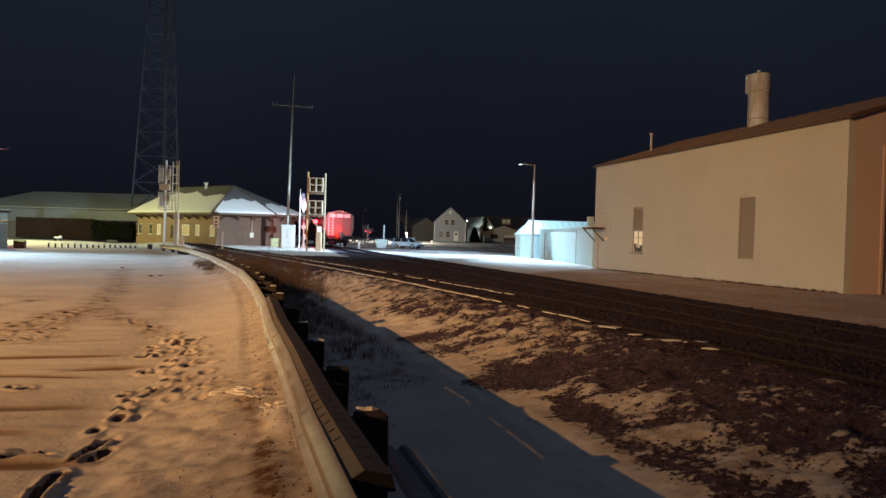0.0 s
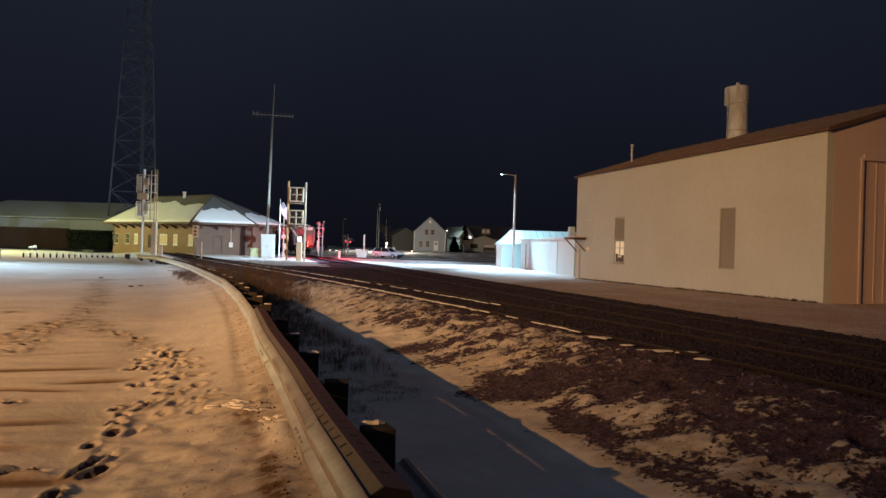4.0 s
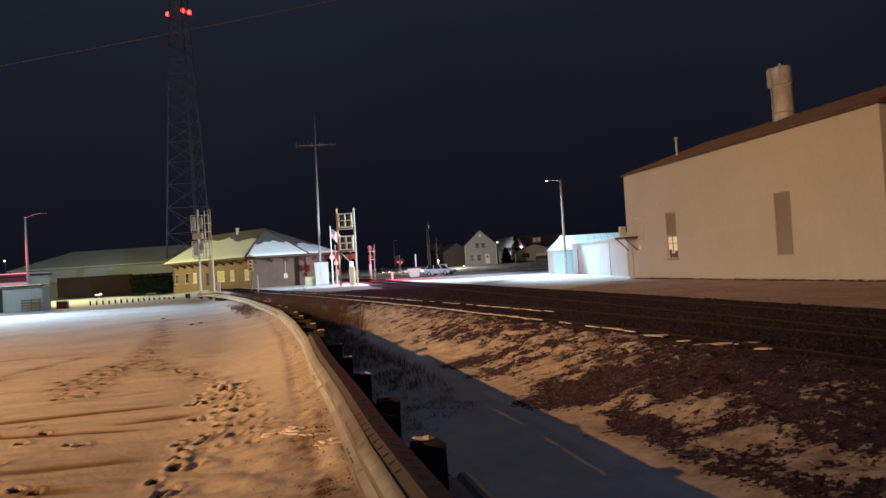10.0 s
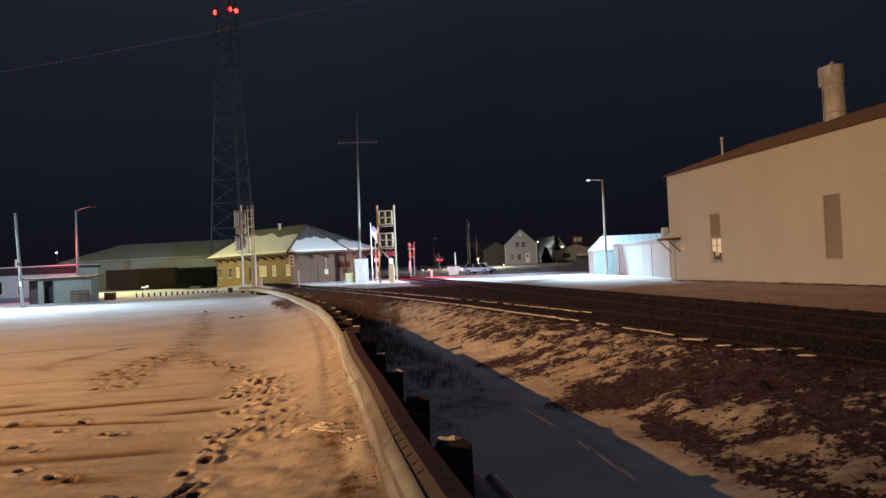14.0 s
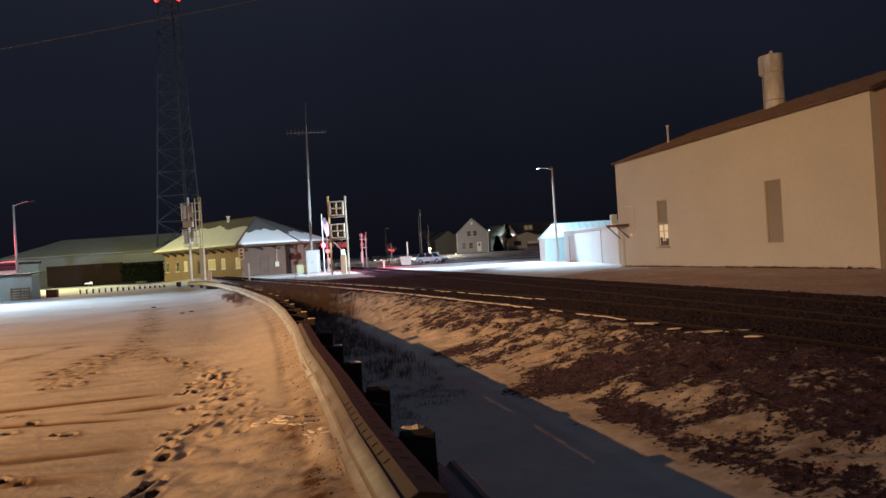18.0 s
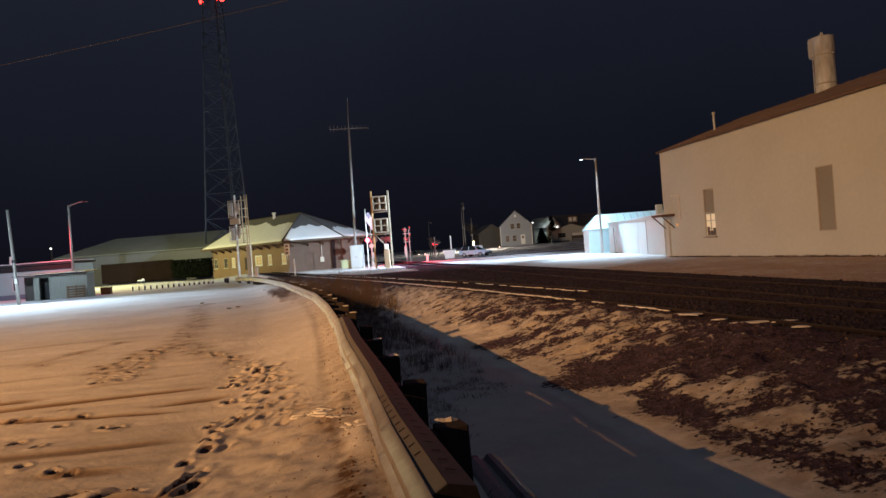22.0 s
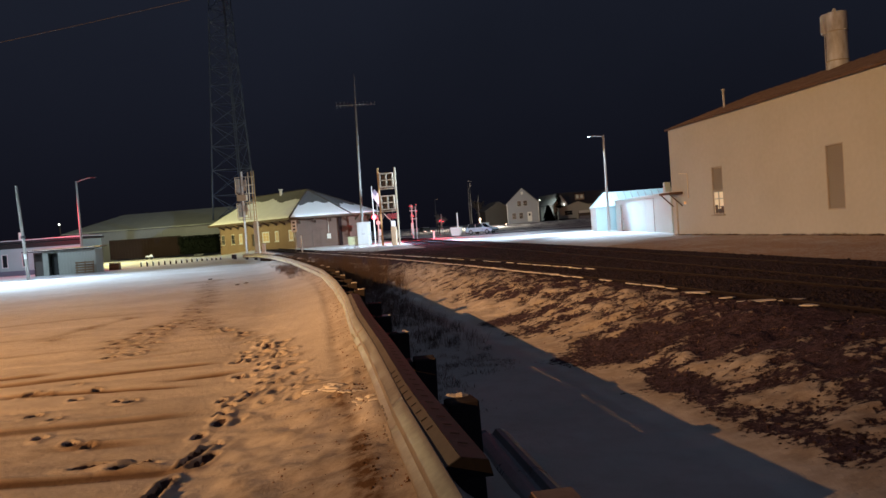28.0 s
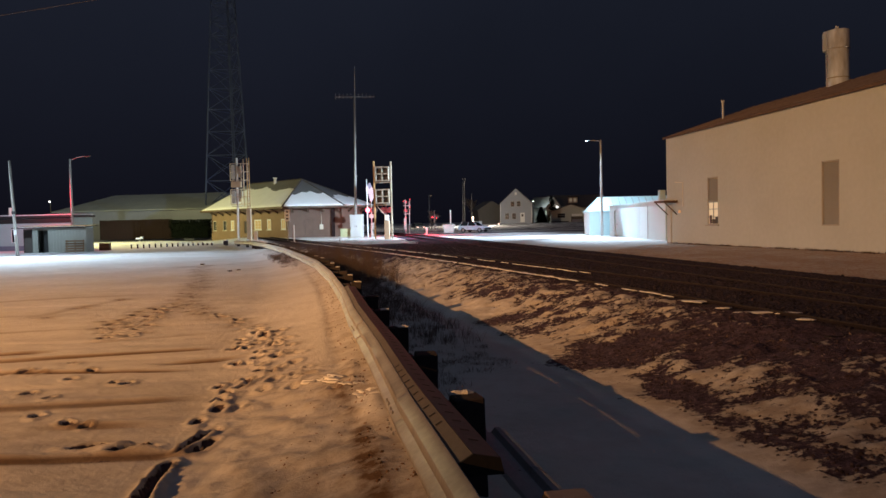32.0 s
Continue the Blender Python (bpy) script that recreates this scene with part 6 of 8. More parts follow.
def build_cantilever():
    """The tall cluster of crossing lamps beyond the train's track."""
    s = thing("crossing_cantilever", "tall white crossing mast with clustered lamps lit red", "crossing signal", -13.9, 98.5, 0.3, 0, "crossing signals")
    s.scale = (0.64, 0.8, 1)
    part("mast", Geo().tube((0, 0, 0), (0, 0, 4.6), 0.13, 0.11, 12), WHITE, s, "", True)
    part("second_mast", Geo().tube((0.75, 0.3, 0), (0.75, 0.3, 4.3), 0.09, None, 12), WHITE, s, "", True)
    for x, z in ((-0.26, 4.3), (0.28, 4.25), (0.95, 4.5), (-0.25, 3.1), (0.3, 3.15), (0.95, 3.35)):
        h = part("lamp_head", Geo().box((x, -0.1, z), (0.2, 0.24, 0.36), 0.03), POLEGREY, s)
        part("hood", Geo().tube((x, -0.24, z + 0.05), (x, -0.42, z + 0.02), 0.09, None, 10), DARKSTEEL, h)
    for x, z in ((1.05, 4.62), (1.02, 3.62), (-0.26, 4.42), (0.28, 4.3), (0.0, 3.2), (0.34, 3.05), (0.1, 2.2)):
        part("red_lamp", Geo().lathe([(0.02, -0.06), (0.055, -0.03), (0.055, 0.03), (0.02, 0.06)], 12, (x, -0.44, z)), REDSOFT, s, "lit red lamp")
    part("cross_arm", Geo().box((0.35, 0, 3.8), (1.6, 0.1, 0.1), 0.02), WHITE, s)
    part("cross_arm", Geo().box((0.35, 0, 2.7), (1.4, 0.1, 0.1), 0.02), WHITE, s)
    part("case", Geo().box((-0.05, -0.25, 1.4), (0.5, 0.4, 1.5), 0.03), WHITE, s)


def build_poles():
    a = thing("antenna_pole", "tall grey wooden pole topped with a slim aerial", "antenna pole", -17.15, 81.4, 0.25)
    part("pole", Geo().tube((0, 0, -0.2), (0.28, 0, 15.4), 0.16, 0.09, 14), MASTGREY, a, "", True)
    part("top_mast", Geo().tube((0.28, 0, 15.3), (0.38, 0, 18.9), 0.045, 0.02, 8), MASTGREY, a)
    b = part("aerial_boom", Geo().tube((-1.9, 0, 15.63), (2.4, 0.2, 15.5), 0.02, None, 8), POLEGREY, a)
    for k in range(11):
        x = -1.85 + k * 0.43
        z = 15.68 - k * 0.013
        h = 0.34 - 0.012 * k
        part("aerial_element", Geo().tube((x, 0, z - h), (x, 0.0, z + h), 0.01, None, 5), POLEGREY, b)
    arm_lamp("street_lamp", "unlit grey street lamp with a curved arm, washed red", -38.85, 63.0, 0.0, 8.1, 1.4, 0.32, GLASS, 180, 0.13, POLEGREY, (0.55, 0.22, 0.09))
    u = thing("utility_pole", "bare grey wooden utility pole beside the lot", "utility pole", -35.05, 50.0, 0.0)
    part("pole", Geo().tube((0, 0, -0.2), (-0.35, 0, 6.8), 0.12, 0.09, 12), POLEGREY, u, "", True)
    part("sign_plate", Geo().box((-0.02, -0.16, 1.7), (0.22, 0.02, 0.35), 0.005), WHITE, u)
    part("pole_band", Geo().tube((-0.15, 0, 3.0), (-0.16, 0, 3.2), 0.15, None, 12), DARKSTEEL, u)
    for x, y, top, arms in ((-9.05, 150, 10.2, 1), (-9.55, 152, 9.5, 0), (-7.6, 150, 6.9, 0)):
        p = thing("utility_pole", "distant dark wooden utility pole", "utility pole", x, y, 0.6, 0, "distant utility poles")
        part("pole", Geo().tube((0, 0, -0.4), (0.02, 0, top), 0.075, 0.05, 10), DIMPOLE, p, "", True)
        if arms:
            part("transformer", Geo().lathe([(0.13, 0), (0.16, 0.1), (0.16, 0.7), (0.1, 0.8)], 12, (0.1, -0.3, top - 1.6)), DIMPOLE, p)
            part("crossarm", Geo().box((0, 0, top - 0.4), (0.8, 0.08, 0.08), 0.02), DIMPOLE, p)
    g = Geo()
    prev = None
    for k in range(41):
        x = -60 + k * 2.6
        pt = (x, 30 + 0.05 * (x + 20), 10.9 + 0.142 * (x + 21) + 0.0009 * (x + 10) ** 2 - 0.1)
        if prev:
            g.tube(prev, pt, 0.011, None, 5, False)
        prev = pt
    solid("overhead_wire", g, WIRE, "thin overhead wire slung across the night sky", "wire")
    # small posts about the tracks
    for x, y, z, h, w, lab in ((-23.0, 65.5, 0.15, 1.15, 0.32, "short leaning white marker post beside the track"), (-19.6, 66.0, 0.3, 1.5, 0.12, "thin white marker stake beside the track"), (-8.45, 105.6, 0.25, 3.2, 0.2, "white post beside the planter"), (-10.4, 92.0, 0.28, 0.9, 0.25, "short white marker post by the crossing")):
        p = thing("marker_post", lab, "marker post", x, y, z, 0, "marker posts")
        part("post", Geo().box((0, 0, h / 2), (w, w * 0.5, h), 0.02), WHITE, p)
        part("cap", Geo().box((0, 0, h + 0.02), (w + 0.02, w * 0.5 + 0.02, 0.04), 0.01), STEELWHITE, p)
    sg = thing("sign_post", "narrow white sign board on a thin post before the depot", "sign", -20.2, 66.0, 0.3)
    part("post", Geo().tube((0, 0.04, 0), (0, 0.04, 2.9), 0.035, None, 8), POLEGREY, sg)
    bd = part("board", Geo().box((0, 0, 2.4), (0.5, 0.02, 1.05), 0.01), WHITE, sg)
    for k, z in enumerate((2.72, 2.4, 2.1)):
        part("bar", Geo().box((0, -0.015, z), (0.22, 0.006, 0.16)), DARKSTEEL, bd)


def build_tower():
    t = thing("radio_tower", "tall dim three-legged lattice radio tower with red beacons", "radio tower", -44.15, 115.0, 0.2)
    H, R0, R1 = 58.0, 4.28, 0.85

    def leg(k, z):
        r = R0 + (R1 - R0) * min(z / H, 1)
        a = radians(97 + 120 * k)
        return Vector((r * math.cos(a), r * math.sin(a), z))

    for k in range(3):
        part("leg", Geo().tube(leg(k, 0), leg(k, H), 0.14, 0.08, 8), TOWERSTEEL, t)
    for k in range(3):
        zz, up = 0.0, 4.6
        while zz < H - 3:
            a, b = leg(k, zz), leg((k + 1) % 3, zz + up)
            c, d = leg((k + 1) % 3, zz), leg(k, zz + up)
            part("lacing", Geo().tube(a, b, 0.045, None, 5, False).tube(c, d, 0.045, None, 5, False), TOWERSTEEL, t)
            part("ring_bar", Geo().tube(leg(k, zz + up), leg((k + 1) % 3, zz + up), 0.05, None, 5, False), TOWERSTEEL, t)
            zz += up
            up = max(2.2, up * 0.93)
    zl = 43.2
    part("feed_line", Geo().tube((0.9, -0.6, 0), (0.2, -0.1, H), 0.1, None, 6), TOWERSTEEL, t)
    part("antenna", Geo().tube((-0.3, -0.8, zl + 4.0), (-0.3, -0.8, zl + 6.6), 0.09, None, 8), WHITE, t, "pale whip antenna")
    for x, y, z in ((-1.75, -0.6, zl), (1.7, -0.6, zl), (0.0, 1.2, zl + 1.0)):
        b = part("beacon", Geo().lathe([(0.1, 0), (0.3, 0.12), (0.3, 0.5), (0.12, 0.72)], 12, (x, y, z)), BEACON, t, "lit red beacon", True)
        part("beacon_arm", Geo().tube((x * 0.3, y * 0.3, z - 0.05), (x, y, z), 0.05, None, 6), TOWERSTEEL, b)


# ---- the far side of the lot ----
def gabled(name, label, cat, x, y, z, rot, w, d, eave, ridge, wall_mat, roof_mat, group="", over=0.35, along_x=False):
    """A plain gabled house with its gable towards local -y (or its long side, along_x)."""
    h = thing(name, label, cat, x, y, z, rot, group)
    hw, hd = w / 2, d / 2
    if along_x:
        prof = [(-hd, 0), (hd, 0), (hd, eave), (0, ridge), (-hd, eave)]
        vs = [(-hw, a, b) for a, b in prof] + [(hw, a, b) for a, b in prof]
    else:
        prof = [(-hw, 0), (hw, 0), (hw, eave), (0, ridge), (-hw, eave)]
        vs = [(a, -hd, b) for a, b in prof] + [(a, hd, b) for a, b in prof]
    vs = [(a, b, c if c > 0 else -0.6) for a, b, c in vs]
    part("wall", Geo().add(vs, [(0, 1, 2, 3, 4), (9, 8, 7, 6, 5), (0, 5, 6, 1), (1, 6, 7, 2), (4, 9, 5, 0)]), wall_mat, h)
    k = (ridge - eave) / (hd if along_x else hw)
    for s in (-1, 1):
        g = Geo()
        if along_x:
            pts = [(-hw - over, s * (hd + over), eave - k * over + 0.1), (hw + over, s * (hd + over), eave - k * over + 0.1), (hw + over, 0, ridge + 0.1), (-hw - over, 0, ridge + 0.1)]
        else:
            pts = [(s * (hw + over), -hd - over, eave - k * over + 0.1), (s * (hw + over), hd + over, eave - k * over + 0.1), (0, hd + over, ridge + 0.1), (0, -hd - over, ridge + 0.1)]
        part("roof", g.slab(pts if s > 0 else pts[::-1], 0.12), roof_mat, h)
    return h


def build_left_side():
    hall = thing("metal_hall", "long beige metal hall with a low dull hipped roof", "hall", -57.0, 121.0, 0.2, -3)
    hw, hd, ev, rg, ins = 14.5, 9.0, 4.5, 7.3, 4.6
    for nm, c, s in (("front_wall", (0, -hd + 0.1, ev / 2 - 0.2), (2 * hw, 0.2, ev + 0.4)), ("back_wall", (0, hd - 0.1, ev / 2 - 0.2), (2 * hw, 0.2, ev + 0.4)), ("end_wall", (-hw + 0.1, 0, ev / 2 - 0.2), (0.2, 2 * hd - 0.4, ev + 0.4)), ("end_wall", (hw - 0.1, 0, ev / 2 - 0.2), (0.2, 2 * hd - 0.4, ev + 0.4))):
        part(nm, Geo().box(c, s), METALBUILD, hall)
    o = 0.5
    A, B, C, D = (-hw - o, -hd - o, ev), (hw + o, -hd - o, ev), (hw + o, hd + o, ev), (-hw - o, hd + o, ev)
    R0, R1 = (-hw + ins, 0, rg), (hw - ins, 0, rg)
    for nm, pts in (("roof_front", [A, B, R1, R0]), ("roof_back", [C, D, R0, R1]), ("roof_end", [D, A, R0]), ("roof_end", [B, C, R1])):
        part(nm, Geo().slab([(a, b, c + 0.12) for a, b, c in pts], 0.1), HALLROOF, hall)
    part("eaves_gutter", Geo().box((0, -hd - o - 0.05, ev + 0.02), (2 * hw + 1, 0.12, 0.14), 0.02), HALLROOF, hall)
    seam = Geo().box((0, 0, 0), (0.05, 0.03, 4.0)).mesh("wall_seam", METALBUILD)
    for k in range(29):
        part("wall_seam", seam, None, hall, at=pose(-14.0 + k * 1.0, -9.01, 2.2))
    sgn = part("sign", Geo().box((-9.6, -9.05, 3.3), (2.6, 0.06, 0.55), 0.01), METALBUILD, hall, "wall sign with unreadable dark letters")
    for k in range(7):
        part("bar", Geo().box((-10.7 + k * 0.36, -9.1, 3.3), (0.24, 0.02, 0.36)), DARKSTEEL, sgn)
    f = thing("board_fence", "dark red-brown board fence before the metal hall", "fence", -62.2, 108.5, 0.2)
    plank = Geo().box((0, 0, 1.5), (0.48, 0.05, 3.0), 0.01).mesh("board", REDBROWN)
    for k in range(23):
        part("board", plank, None, f, at=pose(k * 0.5, 0, random.uniform(-0.03, 0.03)))
    for z in (0.6, 2.5):
        part("rail", Geo().box((5.5, 0.07, z), (11.5, 0.08, 0.12)), REDBROWN, f)
    hedge("tall dark clipped hedge beside the depot", -50.0, 106.0, 6.2, 1.6, 2.7, 3)
    # trailer office, shed and scraps by the lot
    t = thing("office_trailer", "long teal-grey office trailer with dark windows and flat roof", "trailer", -47.6, 64.0, 0.0, 0)
    W, H = 8.2, 2.95
    g = Geo()
    for a, b, zs in ((-6.0, 0.25, ((0, H),)), (0.25, 0.85, ((0, 0.75), (2.0, H))), (0.85, 2.25, ((0, H),)), (2.25, 2.65, ((0, 0.75), (2.0, H))), (2.65, W, ((0, H),))):
        for z0, z1 in zs:
            g.box(((a + b) / 2, 0.06, (z0 + z1) / 2), (b - a, 0.12, z1 - z0))
    part("wall", g, TEAL, t)
    for x in (W - 0.06, -5.94):
        part("end_wall", Geo().box((x, 1.6, H / 2), (0.12, 2.95, H)), TEAL, t)
    part("back_wall", Geo().box((W / 2 - 3, 3.1, H / 2), (W + 6, 0.1, H)), TEAL, t)
    for a, b in ((0.25, 0.85), (2.25, 2.65)):
        part("pane", Geo().box(((a + b) / 2, 0.07, 1.375), (b - a, 0.02, 1.25)), GLASS, t)
        fr = Geo()
        for x in (a + 0.03, b - 0.03):
            fr.box((x, 0.0, 1.375), (0.06, 0.06, 1.3), 0.005)
        for z in (0.78, 1.97):
            fr.box(((a + b) / 2, 0.0, z), (b - a - 0.12, 0.06, 0.06), 0.005)
        part("window_frame", fr, WHITE, t)
    part("roof", Geo().box((W / 2 - 3, 1.6, H + 0.12), (W + 6.4, 3.5, 0.2), 0.03), DARKSTEEL, t, "flat dark roof edge")
    part("roof_snow", Geo().box((W / 2 - 3, 1.6, H + 0.27), (W + 6.2, 3.3, 0.1), 0.04), SNOW, t, "snow on the trailer roof")
    # black strip stands for the eave's shadow on the wall top
    part("eave_shade_band", Geo().box((W / 2 - 3, -0.03, H - 0.24), (W + 6, 0.06, 0.44), 0.01), RUBBER, t, "dark band for the shade under the roof edge")
    part("skirting", Geo().box((W / 2 - 3, -0.01, 0.2), (W + 6, 0.02, 0.5)), METALBUILD, t)
    part("vent_pipe", Geo().tube((1.2, 1.5, H + 0.2), (1.2, 1.5, H + 1.05), 0.16, 0.14, 10), WHITE, t)
    s = thing("tool_shed", "low corrugated grey tool shed with a dark doorway", "shed", -38.75, 57.2, 0.0, 4)
    part("front_wall", wall_with_holes(4.4, -0.2, 2.0, 0.1, [(3.1, 3.9, 0.0, 1.8)]), DULLTIN, s, at=pose(4.4, 0, 0, 0, 0, 180))
    for x in (0.05, 4.35):
        part("side_wall", Geo().box((x, 0.62, 0.85), (0.1, 1.04, 2.2)), DULLTIN, s)
    part("back_wall", Geo().box((2.2, 1.2, 0.85), (4.4, 0.1, 2.2)), DULLTIN, s)
    rib = Geo().box((0, -0.012, 0.9), (0.06, 0.025, 2.1)).mesh("rib", DULLTIN)
    for k in range(17):
        x = 0.12 + k * 0.26
        if not 0.42 < x < 1.38:
            part("rib", rib, None, s, at=pose(x, 0, 0))
    for x in (0.46, 1.34):
        part("door_post", Geo().box((x, -0.02, 0.9), (0.07, 0.06, 1.85), 0.01), DULLTIN, s)
    # black sheet inside the opening stands for the doorway's darkness
    part("doorway_shade", Geo().box((0.9, 0.6, 0.9), (1.0, 0.02, 1.8)), RUBBER, s)
    # the shed's left end lies in shadow, put into this wall's dark colour
    part("lean_to_wall", Geo().box((-0.65, 1.0, 0.85), (1.3, 0.08, 2.2)), TRIMDARK, s, "wall of the open lean-to, coloured dark as shade")
    part("lean_to_post", Geo().box((-1.3, 0.05, 0.95), (0.09, 0.09, 2.0), 0.01), TRIMDARK, s)
    part("roof", Geo().slab([(-1.55, -0.3, 2.06), (4.7, -0.3, 2.06), (4.7, 1.5, 2.2), (-1.55, 1.5, 2.2)], 0.07), RUBBER, s, "dark sloping shed roof")
    part("roof_snow", Geo().box((1.7, -0.2, 2.09), (5.4, 0.16, 0.04), 0.015), SNOW, s, "strip of snow on the roof edge")
    p = thing("pallet", "weathered pallet leaning against the tool shed", "pallet", -35.0, 56.9, 0.0, 8)
    for k in range(5):
        part("slat", Geo().box((0, 0.02 * k, 0.1 + k * 0.2), (1.5, 0.03, 0.13), 0.005), PALLET, p)
    for x in (-0.65, 0, 0.65):
        part("stringer", Geo().add([(x - 0.03, 0.02, 0), (x + 0.03, 0.02, 0), (x + 0.03, 0.12, 0), (x - 0.03, 0.12, 0), (x - 0.03, 0.1, 1.0), (x + 0.03, 0.1, 1.0), (x + 0.03, 0.2, 1.0), (x - 0.03, 0.2, 1.0)], [(0, 3, 2, 1), (4, 5, 6, 7), (0, 1, 5, 4), (1, 2, 6, 5), (2, 3, 7, 6), (3, 0, 4, 7)]), PALLET, p)
    b = thing("timber_crate", "squat brown timber crate on the snow", "crate", -34.35, 60.3, 0.0, 10)
    b.scale = (0.74, 0.74, 0.9)
    for z in (0.12, 0.34, 0.56):
        part("slat", Geo().box((0, -0.36, z), (1.1, 0.03, 0.18), 0.008), PALLET, b)
        part("slat", Geo().box((0.54, 0, z), (0.03, 0.66, 0.18), 0.008), PALLET, b)
        part("slat", Geo().box((-0.54, 0, z), (0.03, 0.66, 0.18), 0.008), PALLET, b)
    part("box_body", Geo().box((0, 0, 0.33), (1.04, 0.66, 0.62), 0.01), PALLET, b)
    part("lid", Geo().box((0, 0, 0.68), (1.14, 0.76, 0.04), 0.01), PALLET, b)
    yv = thing("utility_cart", "small white utility cart parked on the yellow-lit snow", "cart", -46.9, 90.5, 0.2, 20)
    yv.scale = (0.62, 0.62, 0.62)
    part("bed", Geo().box((0, 0, 0.62), (1.3, 0.9, 0.3), 0.05), WHITE, yv)
    part("hood", Geo().box((0.4, 0, 0.85), (0.5, 0.8, 0.25), 0.06), WHITE, yv)
    for sx in (-0.45, 0.45):
        for sy in (-0.42, 0.42):
            part("wheel", Geo().tube((sx, sy - 0.06, 0.28), (sx, sy + 0.06, 0.28), 0.28, None, 14), RUBBER, yv)
    fl = thing("yard_lamp", "small bright lamp on a far pole", "lamp", -78.3, 121.0, 0.2)
    part("pole", Geo().tube((0, 0, 0), (0, 0, 6.6), 0.1, 0.07, 8), TRIMDARK, fl)
    part("lens", Geo().lathe([(0.03, -0.15), (0.14, -0.06), (0.12, 0.09), (0.03, 0.15)], 12, (0, -0.15, 6.6)), WHITELAMP, fl)


def hedge(label, x, y, w, d, h, seed):
    rr = random.Random(seed)
    g = Geo()
    for k in range(5200):
        px, py, pz = rr.uniform(0, w), rr.uniform(-d / 2, d / 2), h * rr.random() ** 0.8
        q = Euler((rr.uniform(0, 6), rr.uniform(0, 6), rr.uniform(0, 6))).to_matrix()
        s = rr.uniform(0.05, 0.13)
        g.add([Vector((px, py, pz + 0.1)) + q @ Vector(v) * s for v in ((-1, 0, 0), (1, 0, 0.2), (0, 0.8, 0), (0.2, -0.7, 0.3))], [(0, 1, 2), (0, 3, 1)])
    hd = thing("hedge", label, "hedge", x, y, 0.2)
    part("foliage", g, HEDGE, hd)
    st = Geo()
    for k in range(9):
        st.tube((w * (k + 0.5) / 9, 0, -0.1), (w * (k + 0.5) / 9, 0.05, h * 0.7), 0.05, 0.03, 6)
    part("stems", st, BARK, hd)
    part("core", Geo().box((w / 2, 0, h * 0.46), (w * 0.94, d * 0.6, h * 0.86), 0.2), HEDGE, hd)


def branch(g, p, d, length, r, depth, rr):
    q = p + d * length
    g.tube(p, q, r, r * 0.65, 6, False)
    if depth == 0:
        return
    for k in range(rr.choice((2, 3, 3))):
        nd = (d + Vector((rr.uniform(-0.7, 0.7), rr.uniform(-0.7, 0.7), rr.uniform(-0.1, 0.55)))).normalized()
        branch(g, p.lerp(q, rr.uniform(0.55, 1)), nd, length * rr.uniform(0.6, 0.8), r * 0.62, depth - 1, rr)


def bare_tree(label, x, y, z, h, seed, group="bare trees"):
    rr = random.Random(seed)
    t = thing("tree", label, "tree", x, y, z, 0, group)
    trunk, limbs = Geo(), Geo()
    trunk.tube((0, 0, -0.2), (0.05 * h * 0.1, 0, h * 0.3), h * 0.028, h * 0.02, 10)
    part("trunk", trunk, BARK, t, "", True)
    for k in range(5):
        d = Vector((rr.uniform(-0.7, 0.7), rr.uniform(-0.7, 0.7), 1)).normalized()
        branch(limbs, Vector((0, 0, h * rr.uniform(0.2, 0.3))), d, h * 0.24, h * 0.014, 4, rr)
    part("crown", limbs, BARK, t, "bare twiggy crown")
    return t


def evergreen(label, x, y, z, h, w, seed):
    rr = random.Random(seed)
    t = thing("tree", label, "tree", x, y, z, 0, "evergreen trees")
    part("trunk", Geo().tube((0, 0, -0.3), (0, 0, h * 0.95), h * 0.025, 0.03, 8), BARK, t)
    g = Geo()
    for k in range(1500):
        f = rr.random() ** 1.3
        zz = h * (0.08 + 0.9 * f)
        r = w * (1 - f) ** 0.8 * rr.uniform(0.35, 1.05)
        a = rr.uniform(0, 6.283)
        c = Vector((r * math.cos(a), r * math.sin(a), zz - 0.25 * r))
        q = Euler((rr.uniform(-0.5, 0.5), rr.uniform(-0.5, 0.5), a)).to_matrix()
        s = rr.uniform(0.25, 0.6)
        g.add([c + q @ Vector(v) * s for v in ((-0.6, 0, 0.1), (0.9, 0, -0.25), (0, 0.5, 0), (0, -0.5, 0))], [(0, 1, 2), (0, 3, 1)])
    part("crown", g, HEDGE, t, "dark needled crown")


def flush_window(parent, x0, x1, z0, z1, y):
    """A window set on a wall that faces local -y."""
    w = part("window", Geo().box(((x0 + x1) / 2, y - 0.01, (z0 + z1) / 2), (x1 - x0, 0.03, z1 - z0)), GLASS, parent, "dark window pane")
    for c, s in ((((x0 + x1) / 2, y - 0.03, z1 + 0.03), (x1 - x0 + 0.12, 0.05, 0.06)), (((x0 + x1) / 2, y - 0.04, z0 - 0.03), (x1 - x0 + 0.16, 0.09, 0.06)), (((x0 + x1) / 2, y - 0.03, (z0 + z1) / 2), (x1 - x0, 0.03, 0.04))):
        part("frame_bar", Geo().box(c, s, 0.008), HOUSETRIM, w)
    for x in (x0 - 0.03, x1 + 0.03):
        part("frame_bar", Geo().box((x, y - 0.03, (z0 + z1) / 2), (0.06, 0.05, z1 - z0), 0.008), HOUSETRIM, w)


